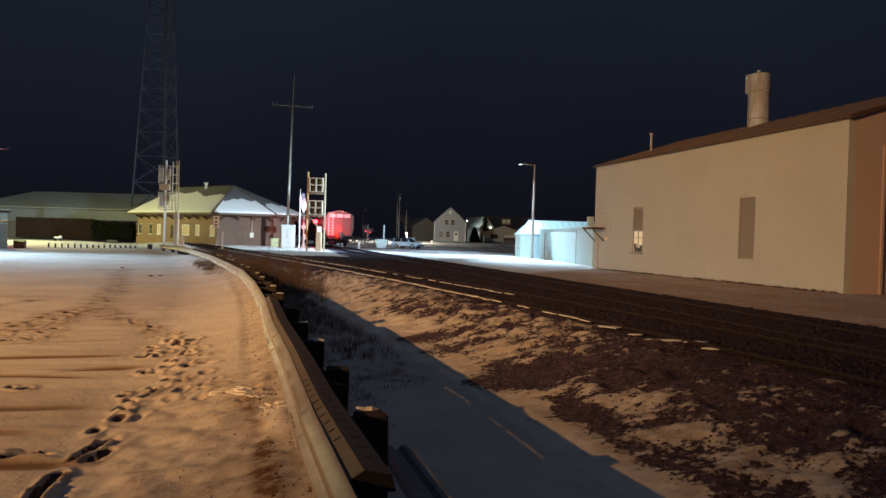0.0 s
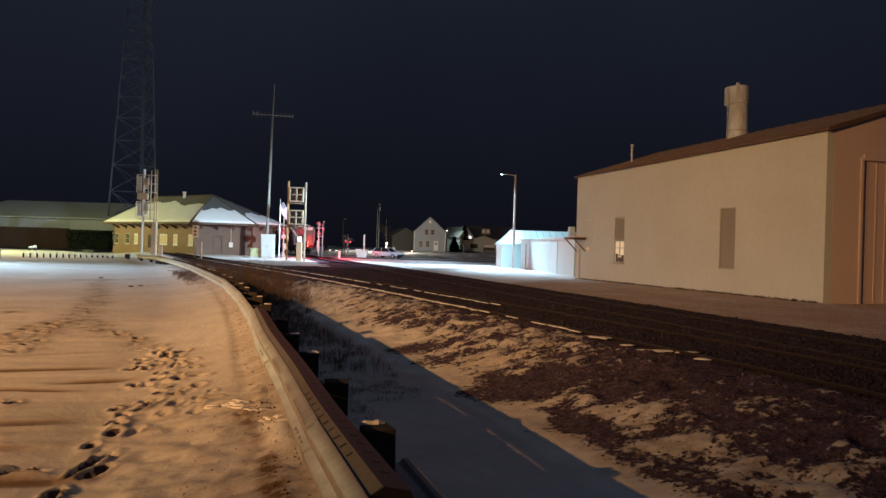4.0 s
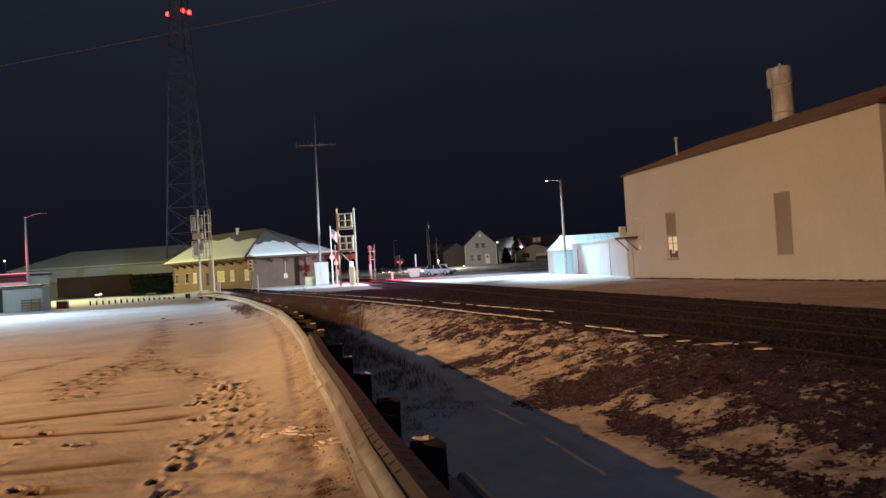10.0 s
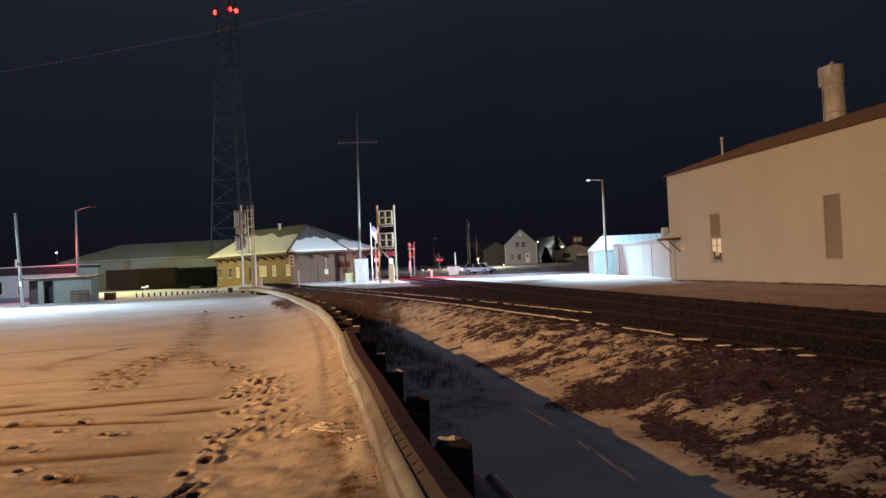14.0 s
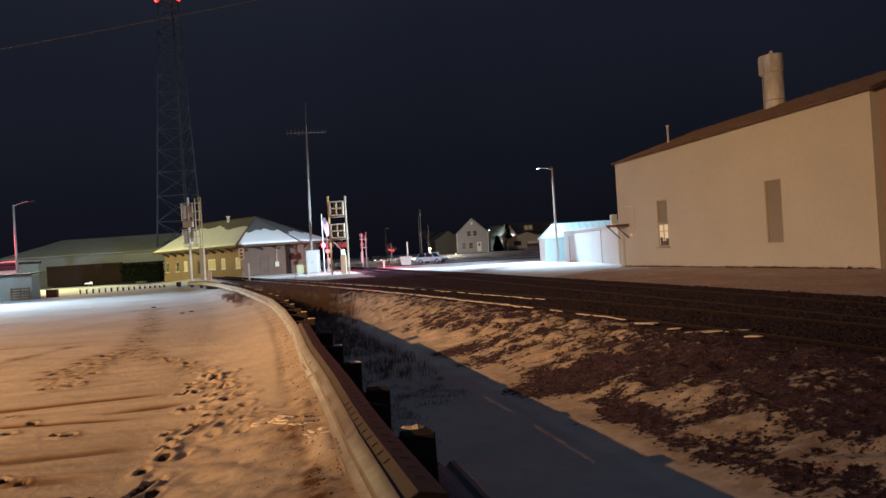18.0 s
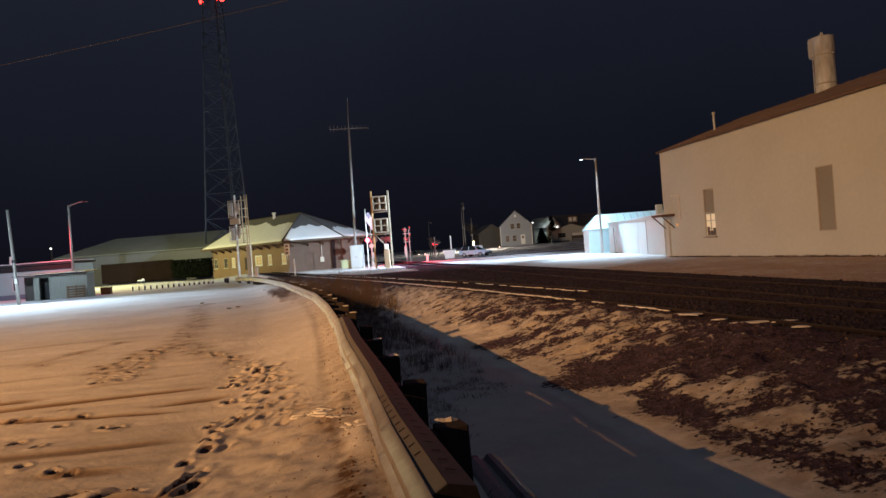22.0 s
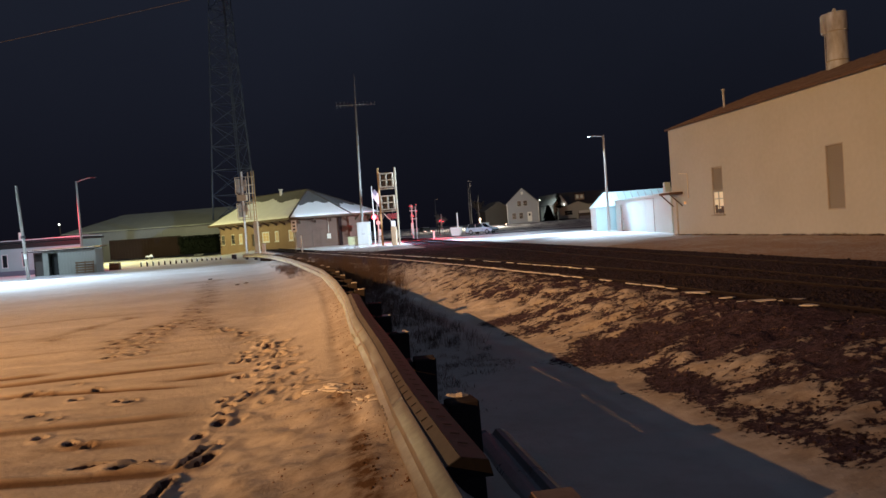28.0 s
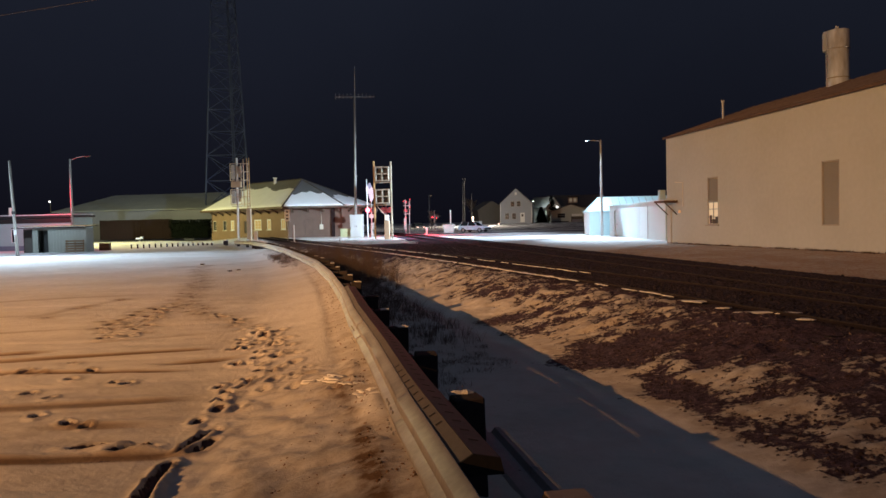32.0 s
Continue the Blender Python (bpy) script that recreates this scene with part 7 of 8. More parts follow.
def build_town():
    h = gabled("house", "two-storey grey clapboard house with a gabled roof", "house", 1.75, 170.0, 1.35, -4, 7.0, 10.0, 4.3, 7.5, HOUSEGREY, SHINGLE)
    for x0, x1, z0, z1 in ((-1.15, -0.35, 3.6, 4.7), (0.2, 1.0, 3.6, 4.7), (-2.4, -1.6, 0.85, 2.1), (-0.85, -0.05, 0.85, 2.1)):
        flush_window(h, x0, x1, z0, z1, -5.02)
    part("door", Geo().box((1.4, -5.03, 1.15), (0.95, 0.06, 2.1), 0.01), WHITE, h, "white front door")
    part("door_light", Geo().box((1.4, -5.07, 1.6), (0.4, 0.02, 0.5)), GLASS, h)
    part("attic_vent", Geo().box((0, -5.03, 6.4), (0.5, 0.04, 0.6), 0.01), WHITE, h)
    for x in (-3.45, 3.45):
        part("corner_board", Geo().box((x, -5.02, 2.1), (0.14, 0.06, 4.3)), WHITE, h)
    board = Geo().box((0, -5.012, 0), (6.7, 0.02, 0.03)).mesh("clapboard", HOUSEGREY)
    for k in range(20):
        part("clapboard", board, None, h, at=pose(0, 0, 0.25 + k * 0.2))
    part("wall_lamp", Geo().lathe([(0.03, -0.12), (0.12, -0.05), (0.1, 0.1), (0.03, 0.14)], 10, (3.75, -4.6, 4.6)), WHITELAMP, h, "small lit wall lamp")
    g = gabled("garage_house", "low tan clapboard garage with a wide gable", "house", 14.6, 184.0, 0.4, 0, 9.4, 8.0, 3.4, 5.0, HOUSETAN, SHINGLE)
    dr = part("garage_door", Geo().box((1.4, -4.04, 1.35), (2.8, 0.06, 2.7), 0.01), TRIMDARK, g, "half-open dark garage door")
    part("door_panel", Geo().box((1.4, -4.09, 2.45), (2.6, 0.04, 0.6), 0.01), WHITE, dr)
    part("door_stock", Geo().box((1.4, -4.09, 0.8), (2.4, 0.04, 1.3), 0.01), METALBUILD, dr)
    flush_window(g, -3.2, -1.4, 1.9, 2.9, -4.02)
    part("lower_band", Geo().box((-2.6, -4.03, 0.55), (4.2, 0.04, 1.1)), TRIMDARK, g)
    k = gabled("house", "tall pale house with a lit dormer behind the garage", "house", 17.0, 200.0, 0.6, 0, 13.0, 9.0, 4.6, 7.6, HOUSETAN, SHINGLE, "", 0.4, True)
    part("dormer", Geo().box((-0.6, -4.4, 6.2), (2.4, 1.2, 1.5), 0.02), TRIMCREAM, k)
    part("dormer_roof", Geo().box((-0.6, -4.4, 7.05), (2.8, 1.6, 0.2), 0.02), SHINGLE, k)
    for x in (-1.2, -0.1):
        part("pane", Geo().box((x, -5.02, 6.25), (0.7, 0.03, 0.9)), WINDIM, k)
    q = gabled("house", "narrow white house with a lit gable edge", "house", 8.6, 190.0, 0.6, 30, 4.0, 9.0, 4.6, 7.0, WHITE, SHINGLE)
    part("porch_lamp", Geo().lathe([(0.03, -0.2), (0.2, 0), (0.03, 0.2)], 10, (0.8, -5.0, 4.4)), WHITELAMP, q)
    gabled("house", "dim dark house beyond the parked car", "house", -5.4, 182.0, 1.2, 15, 6.5, 9.0, 3.4, 5.4, HOUSEDIM, SHINGLE)
    evergreen("dark evergreen tree between two houses", 10.3, 186.0, 0.4, 7.5, 2.0, 6)
    evergreen("dark evergreen tree beside the garage", 7.6, 182.0, 0.4, 4.6, 1.7, 7)
    bare_tree("bare small tree washed red by the crossing lights", -13.2, 125.0, 0.4, 4.2, 2)
    bare_tree("bare dim tree behind the houses", -9.0, 190.0, 0.6, 9.0, 3)
    bare_tree("bare dim tree behind the garage", 22.0, 205.0, 0.6, 10.0, 5)
    # planter, parked car and a dark car behind
    p = thing("concrete_planter", "tapered white concrete planter on the snow", "planter", -8.62, 104.5, 0.25)
    vs = [(-0.6, -0.5, 0), (0.6, -0.5, 0), (0.6, 0.5, 0), (-0.6, 0.5, 0), (-0.84, -0.7, 1.15), (0.84, -0.7, 1.15), (0.84, 0.7, 1.15), (-0.84, 0.7, 1.15)]
    part("bowl", Geo().add(vs, [(0, 3, 2, 1), (0, 1, 5, 4), (1, 2, 6, 5), (2, 3, 7, 6), (3, 0, 4, 7), (4, 5, 6, 7)]), WHITE, p)
    part("rim", Geo().box((0, 0, 1.18), (1.76, 1.48, 0.1), 0.02), WHITE, p)
    part("planter_soil", Geo().box((0, 0, 1.24), (1.5, 1.2, 0.04), 0.01), WEED, p)
    car("parked_car", "blue-silver estate car with dark roof parked on the snowy lot", -5.15, 107.0, 0.25, -30, CARSILVER, None, DULLRED)
    car("waiting_car", "dark car with lit headlamps waiting behind the crossing", -17.6, 142.0, 0.3, -70, CARDARK, DIMHEAD, REDSOFT)
    lp = thing("box_trailer", "pale box trailer behind the parked car", "trailer", -5.5, 124.0, 0.4, 5)
    lp.scale = (0.7, 0.7, 0.85)
    part("box", Geo().box((0.2, 0, 1.05), (1.9, 1.5, 1.3), 0.05), OFFWHITE, lp)
    for x in (-0.5, 0.5):
        part("wheel", Geo().tube((x, -1.0, 0.32), (x, -0.8, 0.32), 0.32, None, 14), RUBBER, lp)
    part("drawbar", Geo().box((2.2, 0, 0.5), (1.2, 0.1, 0.1)), DARKSTEEL, lp)
    arm_lamp("street_lamp", "distant dark street lamp with a small pale lit head", -14.1, 130.0, 0.4, 6.2, 0.3, 0.05, DOORLAMP, 180, 0.05, DIMPOLE, (0.26, 0.18, 0.1))
    g2 = thing("lot_lamp", "small pale lamp on a short post by the houses", "lamp", -2.29, 150.0, 0.6, 0, "lot lamps")
    part("post", Geo().tube((0, 0, -0.4), (0, 0, 0.55), 0.05, None, 8), DIMPOLE, g2)
    part("lens", Geo().lathe([(0.04, -0.12), (0.15, -0.03), (0.13, 0.1), (0.04, 0.15)], 12, (0, 0, 0.62)), DIMHEAD, g2)
    gl = thing("lot_lamp", "small warm lamp glowing on a short post", "lamp", -6.9, 140.0, 0.4, 0, "lot lamps")
    part("post", Geo().tube((0, 0, 0), (0, 0, 2.0), 0.06, None, 8), POLEGREY, gl)
    part("lens", Geo().lathe([(0.04, -0.14), (0.16, -0.04), (0.14, 0.1), (0.04, 0.16)], 12, (0, 0, 2.15)), WARMLAMP, gl)


def car(name, label, x, y, z, rot, paint, front, rear):
    """A car along local x, its front at +x."""
    c = thing(name, label, "car", x, y, z, rot)
    W = 1.76
    side = [(-2.2, 0.35), (2.2, 0.35), (2.24, 0.62), (2.12, 0.78), (1.1, 0.92), (-2.16, 0.96), (-2.24, 0.6)]
    n = len(side)
    body = Geo().add([(a, -W / 2, b) for a, b in side] + [(a, W / 2, b) for a, b in side], [tuple(range(n)), tuple(range(n, 2 * n))[::-1]] + [(k, n + k, n + (k + 1) % n, (k + 1) % n) for k in range(n)])
    part("body", body, paint, c)
    cab = [(-2.05, 0.95), (1.0, 0.9), (0.35, 1.42), (-1.75, 1.46)]
    g = Geo().add([(a, -0.82, b) for a, b in cab[:2]] + [(a, -0.66, b) for a, b in cab[2:]] + [(a, 0.82, b) for a, b in cab[:2]] + [(a, 0.66, b) for a, b in cab[2:]], [(0, 1, 2, 3), (7, 6, 5, 4), (1, 5, 6, 2), (4, 0, 3, 7), (3, 2, 6, 7)])
    part("cabin_glass", g, GLASS, c)
    part("roof", Geo().box((-0.7, 0, 1.47), (2.15, 1.36, 0.06), 0.025), CARDARK, c)
    for a, b in (((-2.0, 0.95), (-1.72, 1.46)), ((-0.6, 0.93), (-0.62, 1.46)), ((1.0, 0.9), (0.35, 1.44))):
        for s in (-1, 1):
            part("pillar", Geo().tube((a[0], s * 0.82, a[1]), (b[0], s * 0.665, b[1]), 0.04, None, 6), paint, c)
    for sx in (-1.35, 1.4):
        for s in (-1, 1):
            w = part("wheel", Geo().tube((sx, s * 0.72, 0.32), (sx, s * 0.9, 0.32), 0.33, None, 18), RUBBER, c)
            part("hub", Geo().tube((sx, s * 0.9, 0.32), (sx, s * 0.915, 0.32), 0.22, 0.2, 14), HUB, w)
    part("front_bumper", Geo().box((2.22, 0, 0.48), (0.14, 1.7, 0.22), 0.04), DARKSTEEL, c)
    part("rear_bumper", Geo().box((-2.24, 0, 0.5), (0.12, 1.7, 0.24), 0.04), DARKSTEEL, c)
    for s in (-1, 1):
        part("headlamp", Geo().box((2.19, s * 0.6, 0.68), (0.08, 0.34, 0.14), 0.03), front or HUB, c)
        part("tail_lamp", Geo().box((-2.24, s * 0.7, 0.78), (0.05, 0.2, 0.3), 0.02), rear, c)
        part("mirror", Geo().box((0.75, s * 0.95, 0.98), (0.12, 0.18, 0.12), 0.03), paint, c)
    for a in (-1.7, -0.62, 0.62):
        part("door_gap", Geo().box((a, -W / 2 - 0.002, 0.68), (0.015, 0.01, 0.5)), RUBBER, c)
    return c


# ---- plants and loose snow ----
def tuft(g, x, y, z, h, rr, n=9, lean=0.5, thin=1.0):
    for k in range(n):
        a, l = rr.uniform(0, 6.283), h * rr.uniform(0.5, 1.1)
        dx, dy = math.cos(a) * lean * l * rr.random(), math.sin(a) * lean * l * rr.random()
        w = (0.006 + 0.004 * rr.random()) * thin
        bx, by = x + rr.uniform(-0.08, 0.08), y + rr.uniform(-0.08, 0.08)
        px, py = -math.sin(a) * w, math.cos(a) * w
        g.add([(bx - px, by - py, z), (bx + px, by + py, z), (bx + dx * 0.5 + px, by + dy * 0.5 + py, z + l * 0.62), (bx + dx * 0.5 - px, by + dy * 0.5 - py, z + l * 0.62), (bx + dx, by + dy, z + l)], [(0, 1, 2, 3), (3, 2, 4)])


def build_plants():
    rr = random.Random(21)
    dark, dry, brush = Geo(), Geo(), Geo()
    for k in range(1100):
        y = rr.uniform(9.5, 30) if rr.random() < 0.8 else rr.uniform(7, 10)
        gx, ex = float(guard_x(y)), float(edge_x(y))
        u = rr.uniform(0.06, 0.36)
        x = gx + (ex - gx) * u
        if y < 9 and u > 0.2:
            continue
        tuft(dark, x, y, float(plain_height(x, y)) - 0.02, rr.uniform(0.1, 0.34) * (1 if y > 11 else 0.3), rr, 16, 1.5, 0.26)
    for k in range(500):
        y = 4 + 22 * rr.random() ** 1.1
        gx, ex = float(guard_x(y)), float(edge_x(y))
        u = rr.uniform(0.45, 0.99)
        x = gx + (ex - gx) * u
        tuft(dry, x, y, float(plain_height(x, y)) - 0.03, rr.uniform(0.015, 0.04), rr, 6, 1.2)
    for k in range(620):
        y = rr.uniform(22, 56) if k % 2 else rr.gauss(31, 4.5)
        x = float(guard_x(y)) + rr.uniform(0.1, 2.6) + (0.6 if y > 40 else 0)
        tuft(brush, x, y, float(plain_height(x, y)) - 0.02, rr.uniform(0.2, 0.65), rr, 34, 1.7, 0.32)
    for k in range(150):
        y = rr.gauss(33, 4.5)
        x = float(guard_x(y)) + rr.uniform(0.2, 3.2)
        tuft(brush, x, y, float(plain_height(x, y)) - 0.02, rr.uniform(0.5, 1.05), rr, 26, 1.1, 0.4)
    for k in range(260):
        y = rr.gauss(33, 3.5)
        x = float(guard_x(y)) + rr.uniform(-1.0, 0.0) * rr.random()
        tuft(brush, x, y, 0.08, rr.uniform(0.1, 0.4), rr, 26, 1.9, 0.34)
    for k in range(5):
        x, y = rr.uniform(-16, -8), rr.uniform(28, 34)
        if x < float(guard_x(y)) - 1:
            tuft(brush, x, y, -0.03, 0.07, rr, 40, 2.2, 1.5)
    base = Geo()
    wall_at = pose(WAX.x, WAX.y, WAX.z, 0, 0, WROT)
    for k in range(420):
        q = wall_at @ Vector((rr.uniform(0.1, 18.6), rr.uniform(0.05, 0.1) + 0.25 * rr.random() ** 3, -0.02))
        tuft(base, q.x, q.y, q.z, rr.uniform(0.03, 0.13), rr, 9, 1.4, 0.9)
    for nm, g, m, lab in (("wall_grass", base, WEED, "dead brown grass along the warehouse wall"), ("ditch_weeds", dark, HAZE, "dark dead weeds standing in the ditch"), ("bank_grass", dry, HAZE, "short dry grass poking through the bank's snow"), ("brush", brush, BRUSHBROWN, "dry brown brush along the guard rail")):
        solid(nm, g, m, lab, "weeds", "", "stuff")
    # snow lumps along the sleepers' ends
    lumps = Geo()

    def lump(x, y, z, a, b, h, rot):
        n, vs = 15, []
        ph = [rr.uniform(0, 6.28) for _ in range(3)]
        edge = [1 + 0.25 * math.sin(2 * t + ph[0]) + 0.22 * math.sin(5 * t + ph[1]) + rr.uniform(-0.4, 0.4) for t in (2 * math.pi * j / n for j in range(n))]
        for f, w in ((0, 1.0), (0.75, 0.93), (1.0, 0.75)):
            for j in range(n):
                t = 2 * math.pi * j / n
                px, py = a * w * edge[j] * math.cos(t), b * w * edge[j] * math.sin(t)
                vs.append((x + px * math.cos(rot) - py * math.sin(rot), y + px * math.sin(rot) + py * math.cos(rot), z + h * f))
        lumps.add(vs, [(i * n + j, i * n + (j + 1) % n, (i + 1) * n + (j + 1) % n, (i + 1) * n + j) for i in range(2) for j in range(n)] + [tuple(range(2 * n, 3 * n))])

    for fx, y0, y1, gap, odds, fat in ((edge_x, 12.6, 62, 0.26, 0.9, 1.0), (lambda q: edge_x(q) + 0.16, 17, 62, 0.4, 0.7, 0.8), (lambda q: edge_x(q) + 1.35, 18.5, 62, 0.36, 0.62, 0.55)):
        for x, y in along(fx, y0, y1, gap):
            if rr.random() < odds * (1.0 if y > 17 else 0.7):
                far = min(1.0, max(0.0, (y - 14) / 12))
                rot = math.atan2(1, float(fx(y + 0.5) - fx(y - 0.5)))
                lump(x + rr.uniform(-0.05, 0.05), y, 0.405, rr.uniform(0.1, 0.24) + 0.1 * far, (rr.uniform(0.025, 0.06) + 0.01 * far) * fat, 0.012, rot)
    for x, y, a, b in ((2.72, 11.8, 0.2, 0.26), (3.2, 10.35, 0.3, 0.22), (3.5, 10.25, 0.2, 0.1), (3.52, 9.6, 0.12, 0.12), (2.9, 10.9, 0.12, 0.1)):
        lump(x, y, 0.395, a * 0.8, b * 0.6, 0.012, 0.25)
    for k in range(26):
        f = rr.random()
        x, y = -2.1 + 0.85 * f + rr.uniform(-0.06, 0.06), 7.1 - 1.1 * f**1.5 + rr.uniform(-0.09, 0.09)
        lump(x, y, float(land("H", np.array([x]), np.array([y]))[0]) - 0.008, rr.uniform(0.03, 0.11), rr.uniform(0.02, 0.05), rr.uniform(0.009, 0.02), rr.uniform(-0.8, 0.2))
    solid("snow_lumps", lumps, SNOW, "lumps of old snow along the sleeper ends", "snow", "", "stuff", True)
    # dark clods kicked up beside the footprints
    clod = Geo()
    for fx, fy, a, s, deep in FOOT:
        if rr.random() < 0.2 and fy < 16:
            q = Vector((fx + rr.uniform(-0.12, 0.12), fy + rr.uniform(-0.1, 0.1), -0.03))
            r = rr.uniform(0.02, 0.055)
            clod.add([q + Vector((r * rr.uniform(0.6, 1.4) * math.cos(t), r * rr.uniform(0.6, 1.4) * math.sin(t), 0)) for t in (0, 1.3, 2.6, 3.8, 5.1)] + [q + Vector((0, 0, r * 0.9))], [(0, 1, 5), (1, 2, 5), (2, 3, 5), (3, 4, 5), (4, 0, 5)])
    solid("dirt_clods", clod, WEED, "dark clods of frozen dirt on the snow", "dirt", "", "stuff")


# ---- what moves ----
def hopper_car(label):
    """A covered hopper car along local x, its rear end at x = 0 and its front at +16."""
    c = thing("hopper_car", label, "freight car", 0, 0, 0, 0, "train cars")
    L = 15.2
    prof = [(-1.42, 1.15), (-1.58, 1.9), (-1.6, 3.55), (-1.38, 3.85), (-0.7, 4.02), (0.7, 4.02), (1.38, 3.85), (1.6, 3.55), (1.58, 1.9), (1.42, 1.15)]
    body = Geo().add([(0.9, a, b) for a, b in prof] + [(L, a, b) for a, b in prof], [tuple(range(10)), tuple(range(10, 20))[::-1]] + [(k, 10 + k, 10 + (k + 1) % 10, (k + 1) % 10) for k in range(10)])
    part("body", body, HOPPERGREY, c)
    post = Geo().box((0, 0, 0), (0.1, 0.09, 1.6), 0.01).mesh("side_post", HOPPERGREY)
    for k in range(12):
        for s in (-1, 1):
            part("side_post", post, None, c, at=pose(1.3 + k * 1.2, s * 1.62, 2.72))
    for y in (-1.3, -0.45, 0.45, 1.3):
        part("end_post", Geo().box((0.84, y, 2.5), (0.12, 0.12, 2.7), 0.01), HOPPERGREY, c)
    part("end_panel", Geo().box((0.88, 0, 3.6), (0.06, 2.4, 0.4), 0.01), WHITE, c)
    part("end_sill", Geo().box((0.45, 0, 1.05), (0.9, 2.9, 0.3), 0.03), RAILSTEEL, c)
    part("platform", Geo().box((0.45, 0, 1.24), (0.8, 2.9, 0.05), 0.01), RAILSTEEL, c)
    for y in (0.85, 1.35):
        part("ladder_rail", Geo().tube((0.3, y, 1.2), (0.3, y, 4.0), 0.03, None, 6), WHITE, c)
    rung = Geo().tube((0.3, 0.85, 0), (0.3, 1.35, 0), 0.02, None, 5).mesh("ladder_rung", WHITE)
    for k in range(8):
        part("ladder_rung", rung, None, c, at=pose(0, 0, 1.45 + k * 0.34))
    part("running_board", Geo().box((L / 2 + 0.3, 0, 4.14), (L - 0.4, 0.9, 0.05), 0.01), WHITE, c)
    for y in (-0.75, 0.75):
        part("hand_rail", Geo().tube((0.5, y, 4.05), (L, y, 4.2), 0.025, None, 5), WHITE, c)
    for k in range(4):
        part("hatch", Geo().box((2.4 + k * 3.5, 0, 4.1), (1.6, 0.7, 0.12), 0.03), HOPPERGREY, c)
        part("hopper_bottom", Geo().add([(1.8 + k * 3.4, -1.3, 1.16), (4.6 + k * 3.4, -1.3, 1.16), (4.6 + k * 3.4, 1.3, 1.16), (1.8 + k * 3.4, 1.3, 1.16), (2.8 + k * 3.4, -0.4, 0.45), (3.6 + k * 3.4, -0.4, 0.45), (3.6 + k * 3.4, 0.4, 0.45), (2.8 + k * 3.4, 0.4, 0.45)], [(0, 1, 5, 4), (1, 2, 6, 5), (2, 3, 7, 6), (3, 0, 4, 7), (4, 5, 6, 7)]), HOPPERGREY, c)
    for xc in (1.7, 14.2):
        tr = part("truck_frame", Geo().box((xc, -1.0, 0.52), (2.2, 0.14, 0.3), 0.04).box((xc, 1.0, 0.52), (2.2, 0.14, 0.3), 0.04).box((xc, 0, 0.55), (0.3, 2.0, 0.3), 0.03), RAILSTEEL, c)
        for dx in (-0.85, 0.85):
            for s in (-1, 1):
                part("wheel", Geo().tube((xc + dx, s * 0.7, 0.45), (xc + dx, s * 0.82, 0.45), 0.45, None, 18), RAILSTEEL, tr)
    part("coupler", Geo().box((-0.1, 0, 0.85), (0.9, 0.24, 0.28), 0.05), RAILSTEEL, c)
    part("air_hose", Geo().tube((0.0, 0.35, 0.95), (-0.15, 0.4, 0.45), 0.03, None, 6), RUBBER, c)
    return c


def build_train():
    a = hopper_car("grey covered hopper car at the tail of the train")
    part("marker_case", Geo().box((-0.28, 0.0, 1.05), (0.16, 0.26, 0.42), 0.03), DARKSTEEL, a, "rear marker unit on the coupler")
    # the marker's turning lamp: lit on one side only, oversized to stand for glare
    n, vs = 16, []
    for z in (-0.34, 0.34):
        for k in range(n):
            t = 2 * math.pi * k / n
            vs.append((0.34 * math.cos(t), 0.34 * math.sin(t), z))
    drum = Geo().add(vs, [(k, (k + 1) % n, n + (k + 1) % n, n + k) for k in range(n)] + [tuple(range(n))[::-1], tuple(range(n, 2 * n))])
    me = drum.mesh("marker_lamp", DARKSTEEL)
    me.materials.append(glow("marker_red_lens", (1.0, 0.02, 0.008), 220.0))
    for p in me.polygons:
        if p.center.x < -0.22 and abs(p.normal.z) < 0.5:
            p.material_index = 1
    eye = part("marker_lamp", me, None, a, "turning red marker lamp", at=pose(-0.33, 0, 1.4))
    b = hopper_car("grey covered hopper car ahead of the last one")
    return a, b, eye


def build_flag():
    p = thing("flagpole", "slim white flagpole with a striped flag by the depot", "flagpole", -15.5, 80.0, 0.25)
    part("pole", Geo().tube((0, 0, 0), (0, 0, 6.3), 0.07, 0.045, 10), WHITE, p, "", True)
    part("finial", Geo().lathe([(0.02, -0.07), (0.07, 0), (0.02, 0.07)], 10, (0, 0, 6.36)), STEELWHITE, p)
    strips = []
    for k in range(6):
        g = Geo().box((0.135, 0, 0), (0.28, 0.014, 0.86), 0.003)
        s = part("flag_strip", g, FLAGRED, p, "red and white striped cloth", at=pose(0.05 + 0.26 * k, 0, 5.6))
        if k < 2:
            part("canton", Geo().box((0.135, 0, 0.2), (0.276, 0.018, 0.45), 0.003), FLAGBLUE, s, "dull blue corner cloth")
        strips.append(s)
    return strips

# ---- building the place ----
build_ground()
build_warehouse()
build_shed()
arm_lamp("street_lamp", "tall grey street lamp with a lit white head", 7.8, 65.0, 0.25, 8.25, 1.1, 0.12, LEDHEAD, 0, 0.13, POLEDARK, (0.3, 0.12, 0.06))
build_depot()
cabinet("signal_cabinet", "large white signal equipment cabinet beside the depot", -16.8, 80.5, 0.3, 1.3, 1.2, 2.45, CABINET)
cabinet("battery_box", "low pale battery box beside the signal cabinet", -17.85, 80.6, 0.3, 1.5, 0.9, 0.95, BOXYELLOW)
build_signals()
build_cantilever()
build_poles()
build_tower()
build_left_side()
build_town()
near_signal, near_lenses = crossing_signal("grey crossing signal with lit red lamps by the depot", -16.18, 86.0, 0.28, 6)
near_lenses[0].data.materials[0] = REDCORE
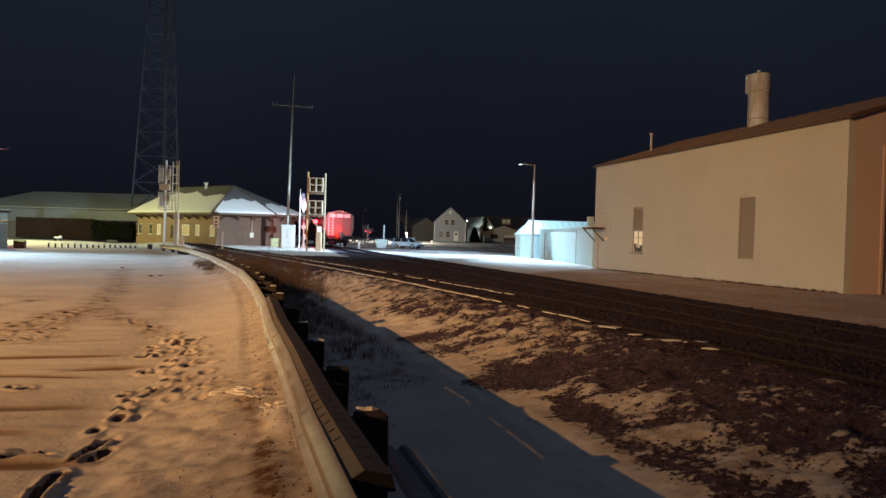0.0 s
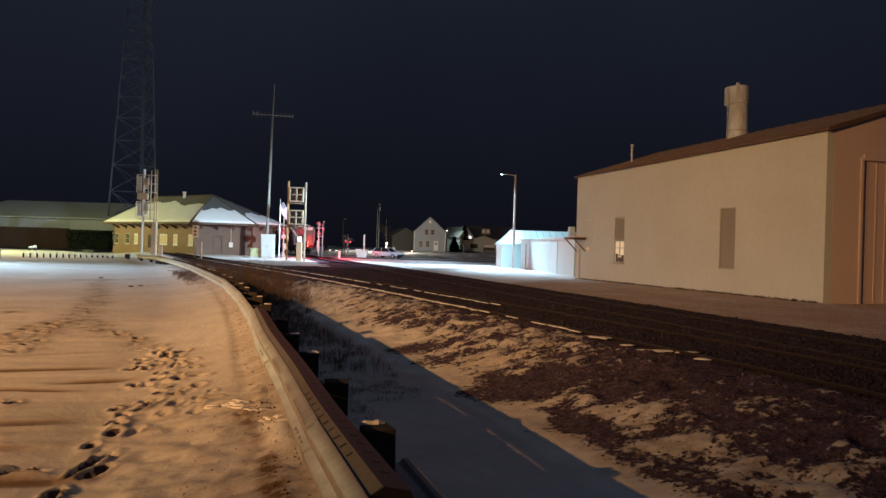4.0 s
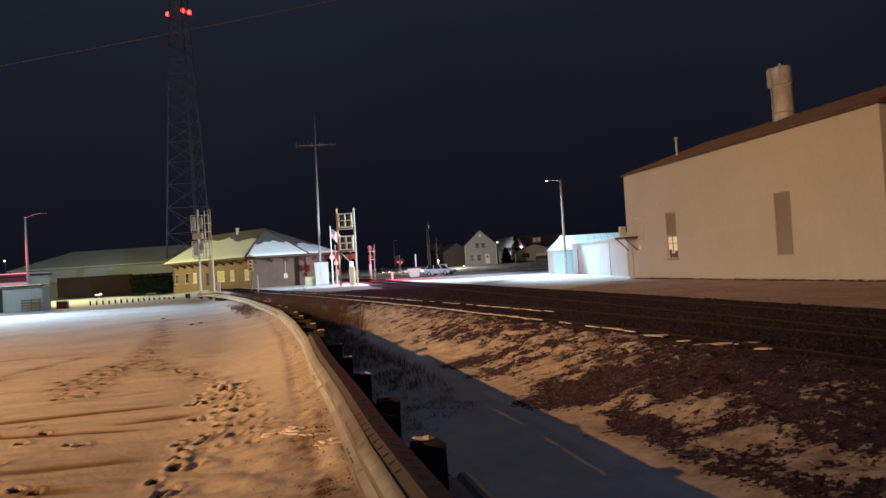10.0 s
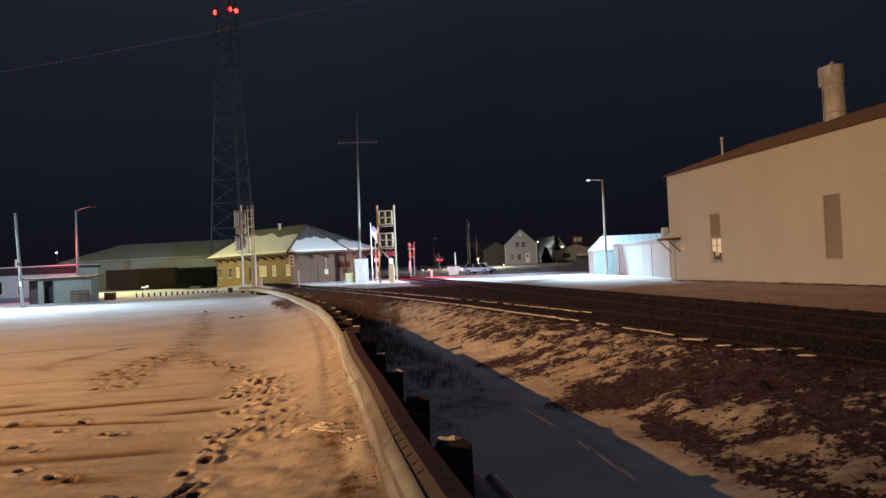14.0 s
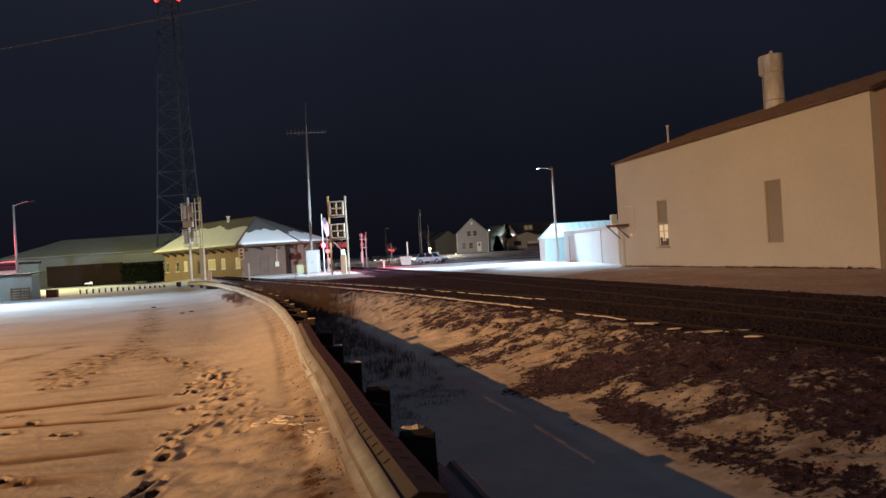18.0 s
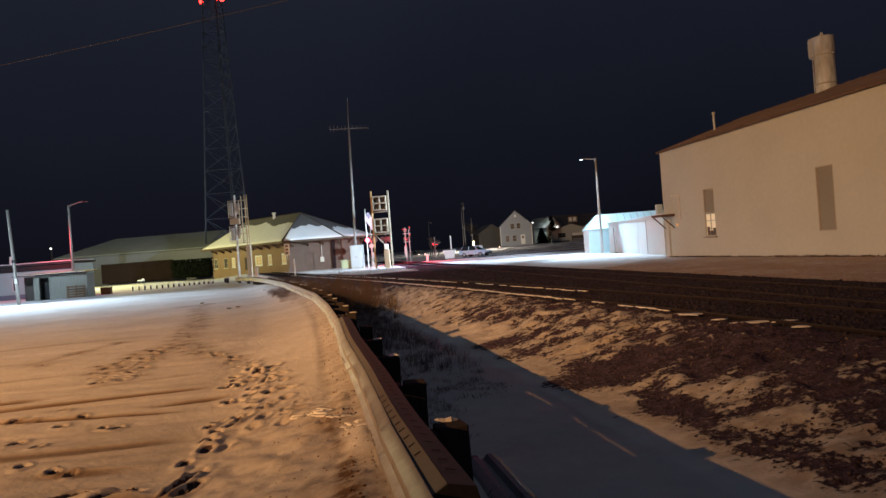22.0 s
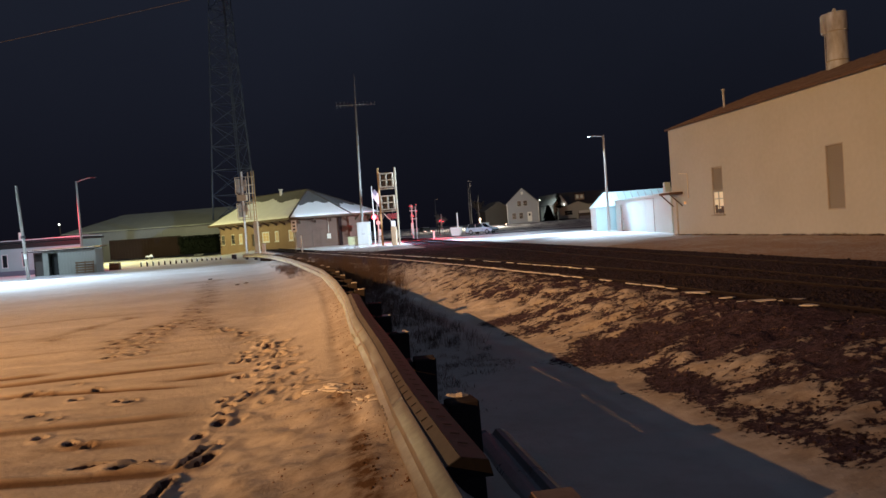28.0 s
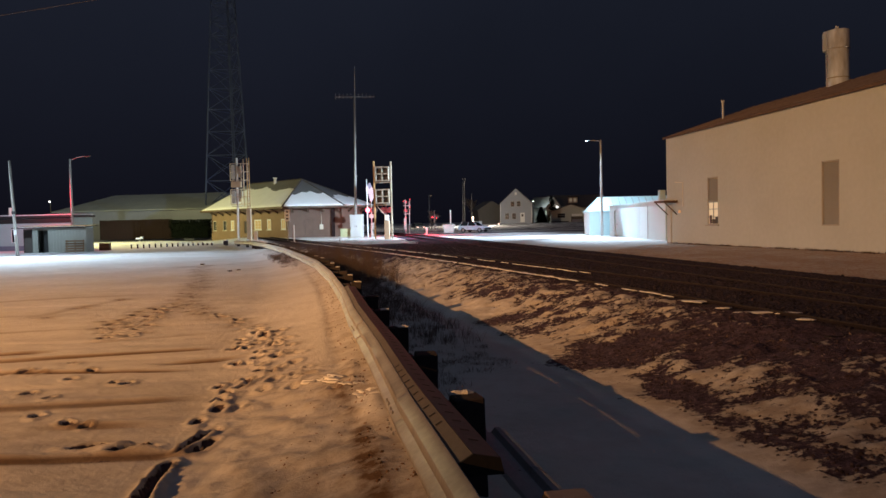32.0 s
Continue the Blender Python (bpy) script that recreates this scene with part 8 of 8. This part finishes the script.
mid_signal, mid_lenses = crossing_signal("crossing signal with red lamps behind the signal frame", -14.85, 88.5, 0.28, 6, 0, DIMPOLE)
far_signal, far_lenses = crossing_signal("far crossing signal with small red lamps across the road", -12.0, 118.0, 0.3, 8, 0)
far_signal.scale = (0.75, 0.75, 0.75)
for lens, z in zip(far_lenses, (3.1, 2.9)):
    lens.matrix_basis = pose(lens.location.x, -0.3, z, 90, 0, 0) @ Matrix.Diagonal((0.26, 0.26, 1, 1))
hopper_a, hopper_b, marker = build_train()
flag_strips = build_flag()
build_plants()
build_guard_rail()
build_stones()
railway("main_track", main_x, -12, 240, "main railway track on dark crushed stone ballast", 0.325, 84)
railway("curved_track", spur_x, -6, 100, "curving railway track edged with snow", 0.335, 60)


def on_track(y):
    """The pose of a car whose rear stands at y on the main track."""
    x = float(main_x(y))
    x2 = float(main_x(y + 14))
    return pose(x, y, 0.52, 0, 0, math.degrees(math.atan2(14, x2 - x)))


def motions():
    rows_a, rows_b, turn = [], [], []
    for k in range(65):
        t = k * 0.5
        y = 86.3 + 4.4 * t + 0.25 * max(t - 3.0, 0.0) ** 2
        rows_a.append((t, on_track(y)))
        rows_b.append((t, on_track(y + 15.7)))
    walk(hopper_a, rows_a)
    walk(hopper_b, rows_b)
    for k in range(129):
        t = k * 0.25
        turn.append((t, pose(-0.33, 0, 1.4, 0, 0, 240.0 * (t - 2.05))))
    walk(marker, turn)
    # the flag droops and lifts in rigid strips
    lift = [(0, 0.1), (1, 0.1), (1.6, 0.6), (2.1, 0.6), (3, 0.25), (6, 0.45), (8, 0.45), (9, 0.5), (11, 0.55), (12, 0.45), (13, 0.42), (16, 0.15), (17, 0.2), (18, 0.2), (19, 0.3), (20, 0.15), (21, 0.6), (22, 0.3), (23, 0.45), (24, 0.3), (25, 0.3), (28, 0.32), (29, 0.3), (30, 0.6), (31, 0.15), (32, 0.1)]
    lt, lv = [p[0] for p in lift], [p[1] for p in lift]
    rows = [[] for _ in flag_strips]
    for k in range(65):
        t = k * 0.5
        f = float(np.interp(t, lt, lv))
        x, y, z = 0.05, 0.0, 5.65
        for j, r in enumerate(rows):
            sway = 28 * math.sin(2.4 * t - 0.9 * j) * (0.35 + 0.65 * f)
            droop = (1 - f) * 66 + 12 + 6 * math.sin(1.7 * t + j)
            r.append((t, pose(x, y, z, 0, 0.45 * min(droop, 84), sway)))
            step_x = 0.262 * math.cos(radians(min(droop, 84)))
            x += step_x * math.cos(radians(sway))
            y += step_x * math.sin(radians(sway))
            z -= 0.262 * math.sin(radians(min(droop, 84)))
    for s, r in zip(flag_strips, rows):
        walk(s, r)
    # crossing lamps: a lens stands out of its hood while its lamp burns and sinks into its case while it is out
    burning = [(1.45, 3.45), (5.4, 8.6), (8.9, 9.3), (9.7, 12.4), (15.6, 16.3), (16.7, 19.4), (21.55, 22.5), (23.8, 25.3), (27.6, 29.3), (30.7, 32.1)]
    for m, pair in enumerate((near_lenses, mid_lenses)):
        for j, lens in enumerate(pair):
            sx = -0.4 if j == 0 else 0.4
            r = []
            for k in range(161):
                t = k * 0.2
                on = any(a <= t <= b for a, b in burning)
                lit = on if (m == 0 and j == 0) else t < 1.4 if (m == 1 and j == 0) else False
                r.append((t, pose(sx, -0.3 if lit else 0.06, 3.1, 90, 0, 0)))
            walk(lens, r)


motions()
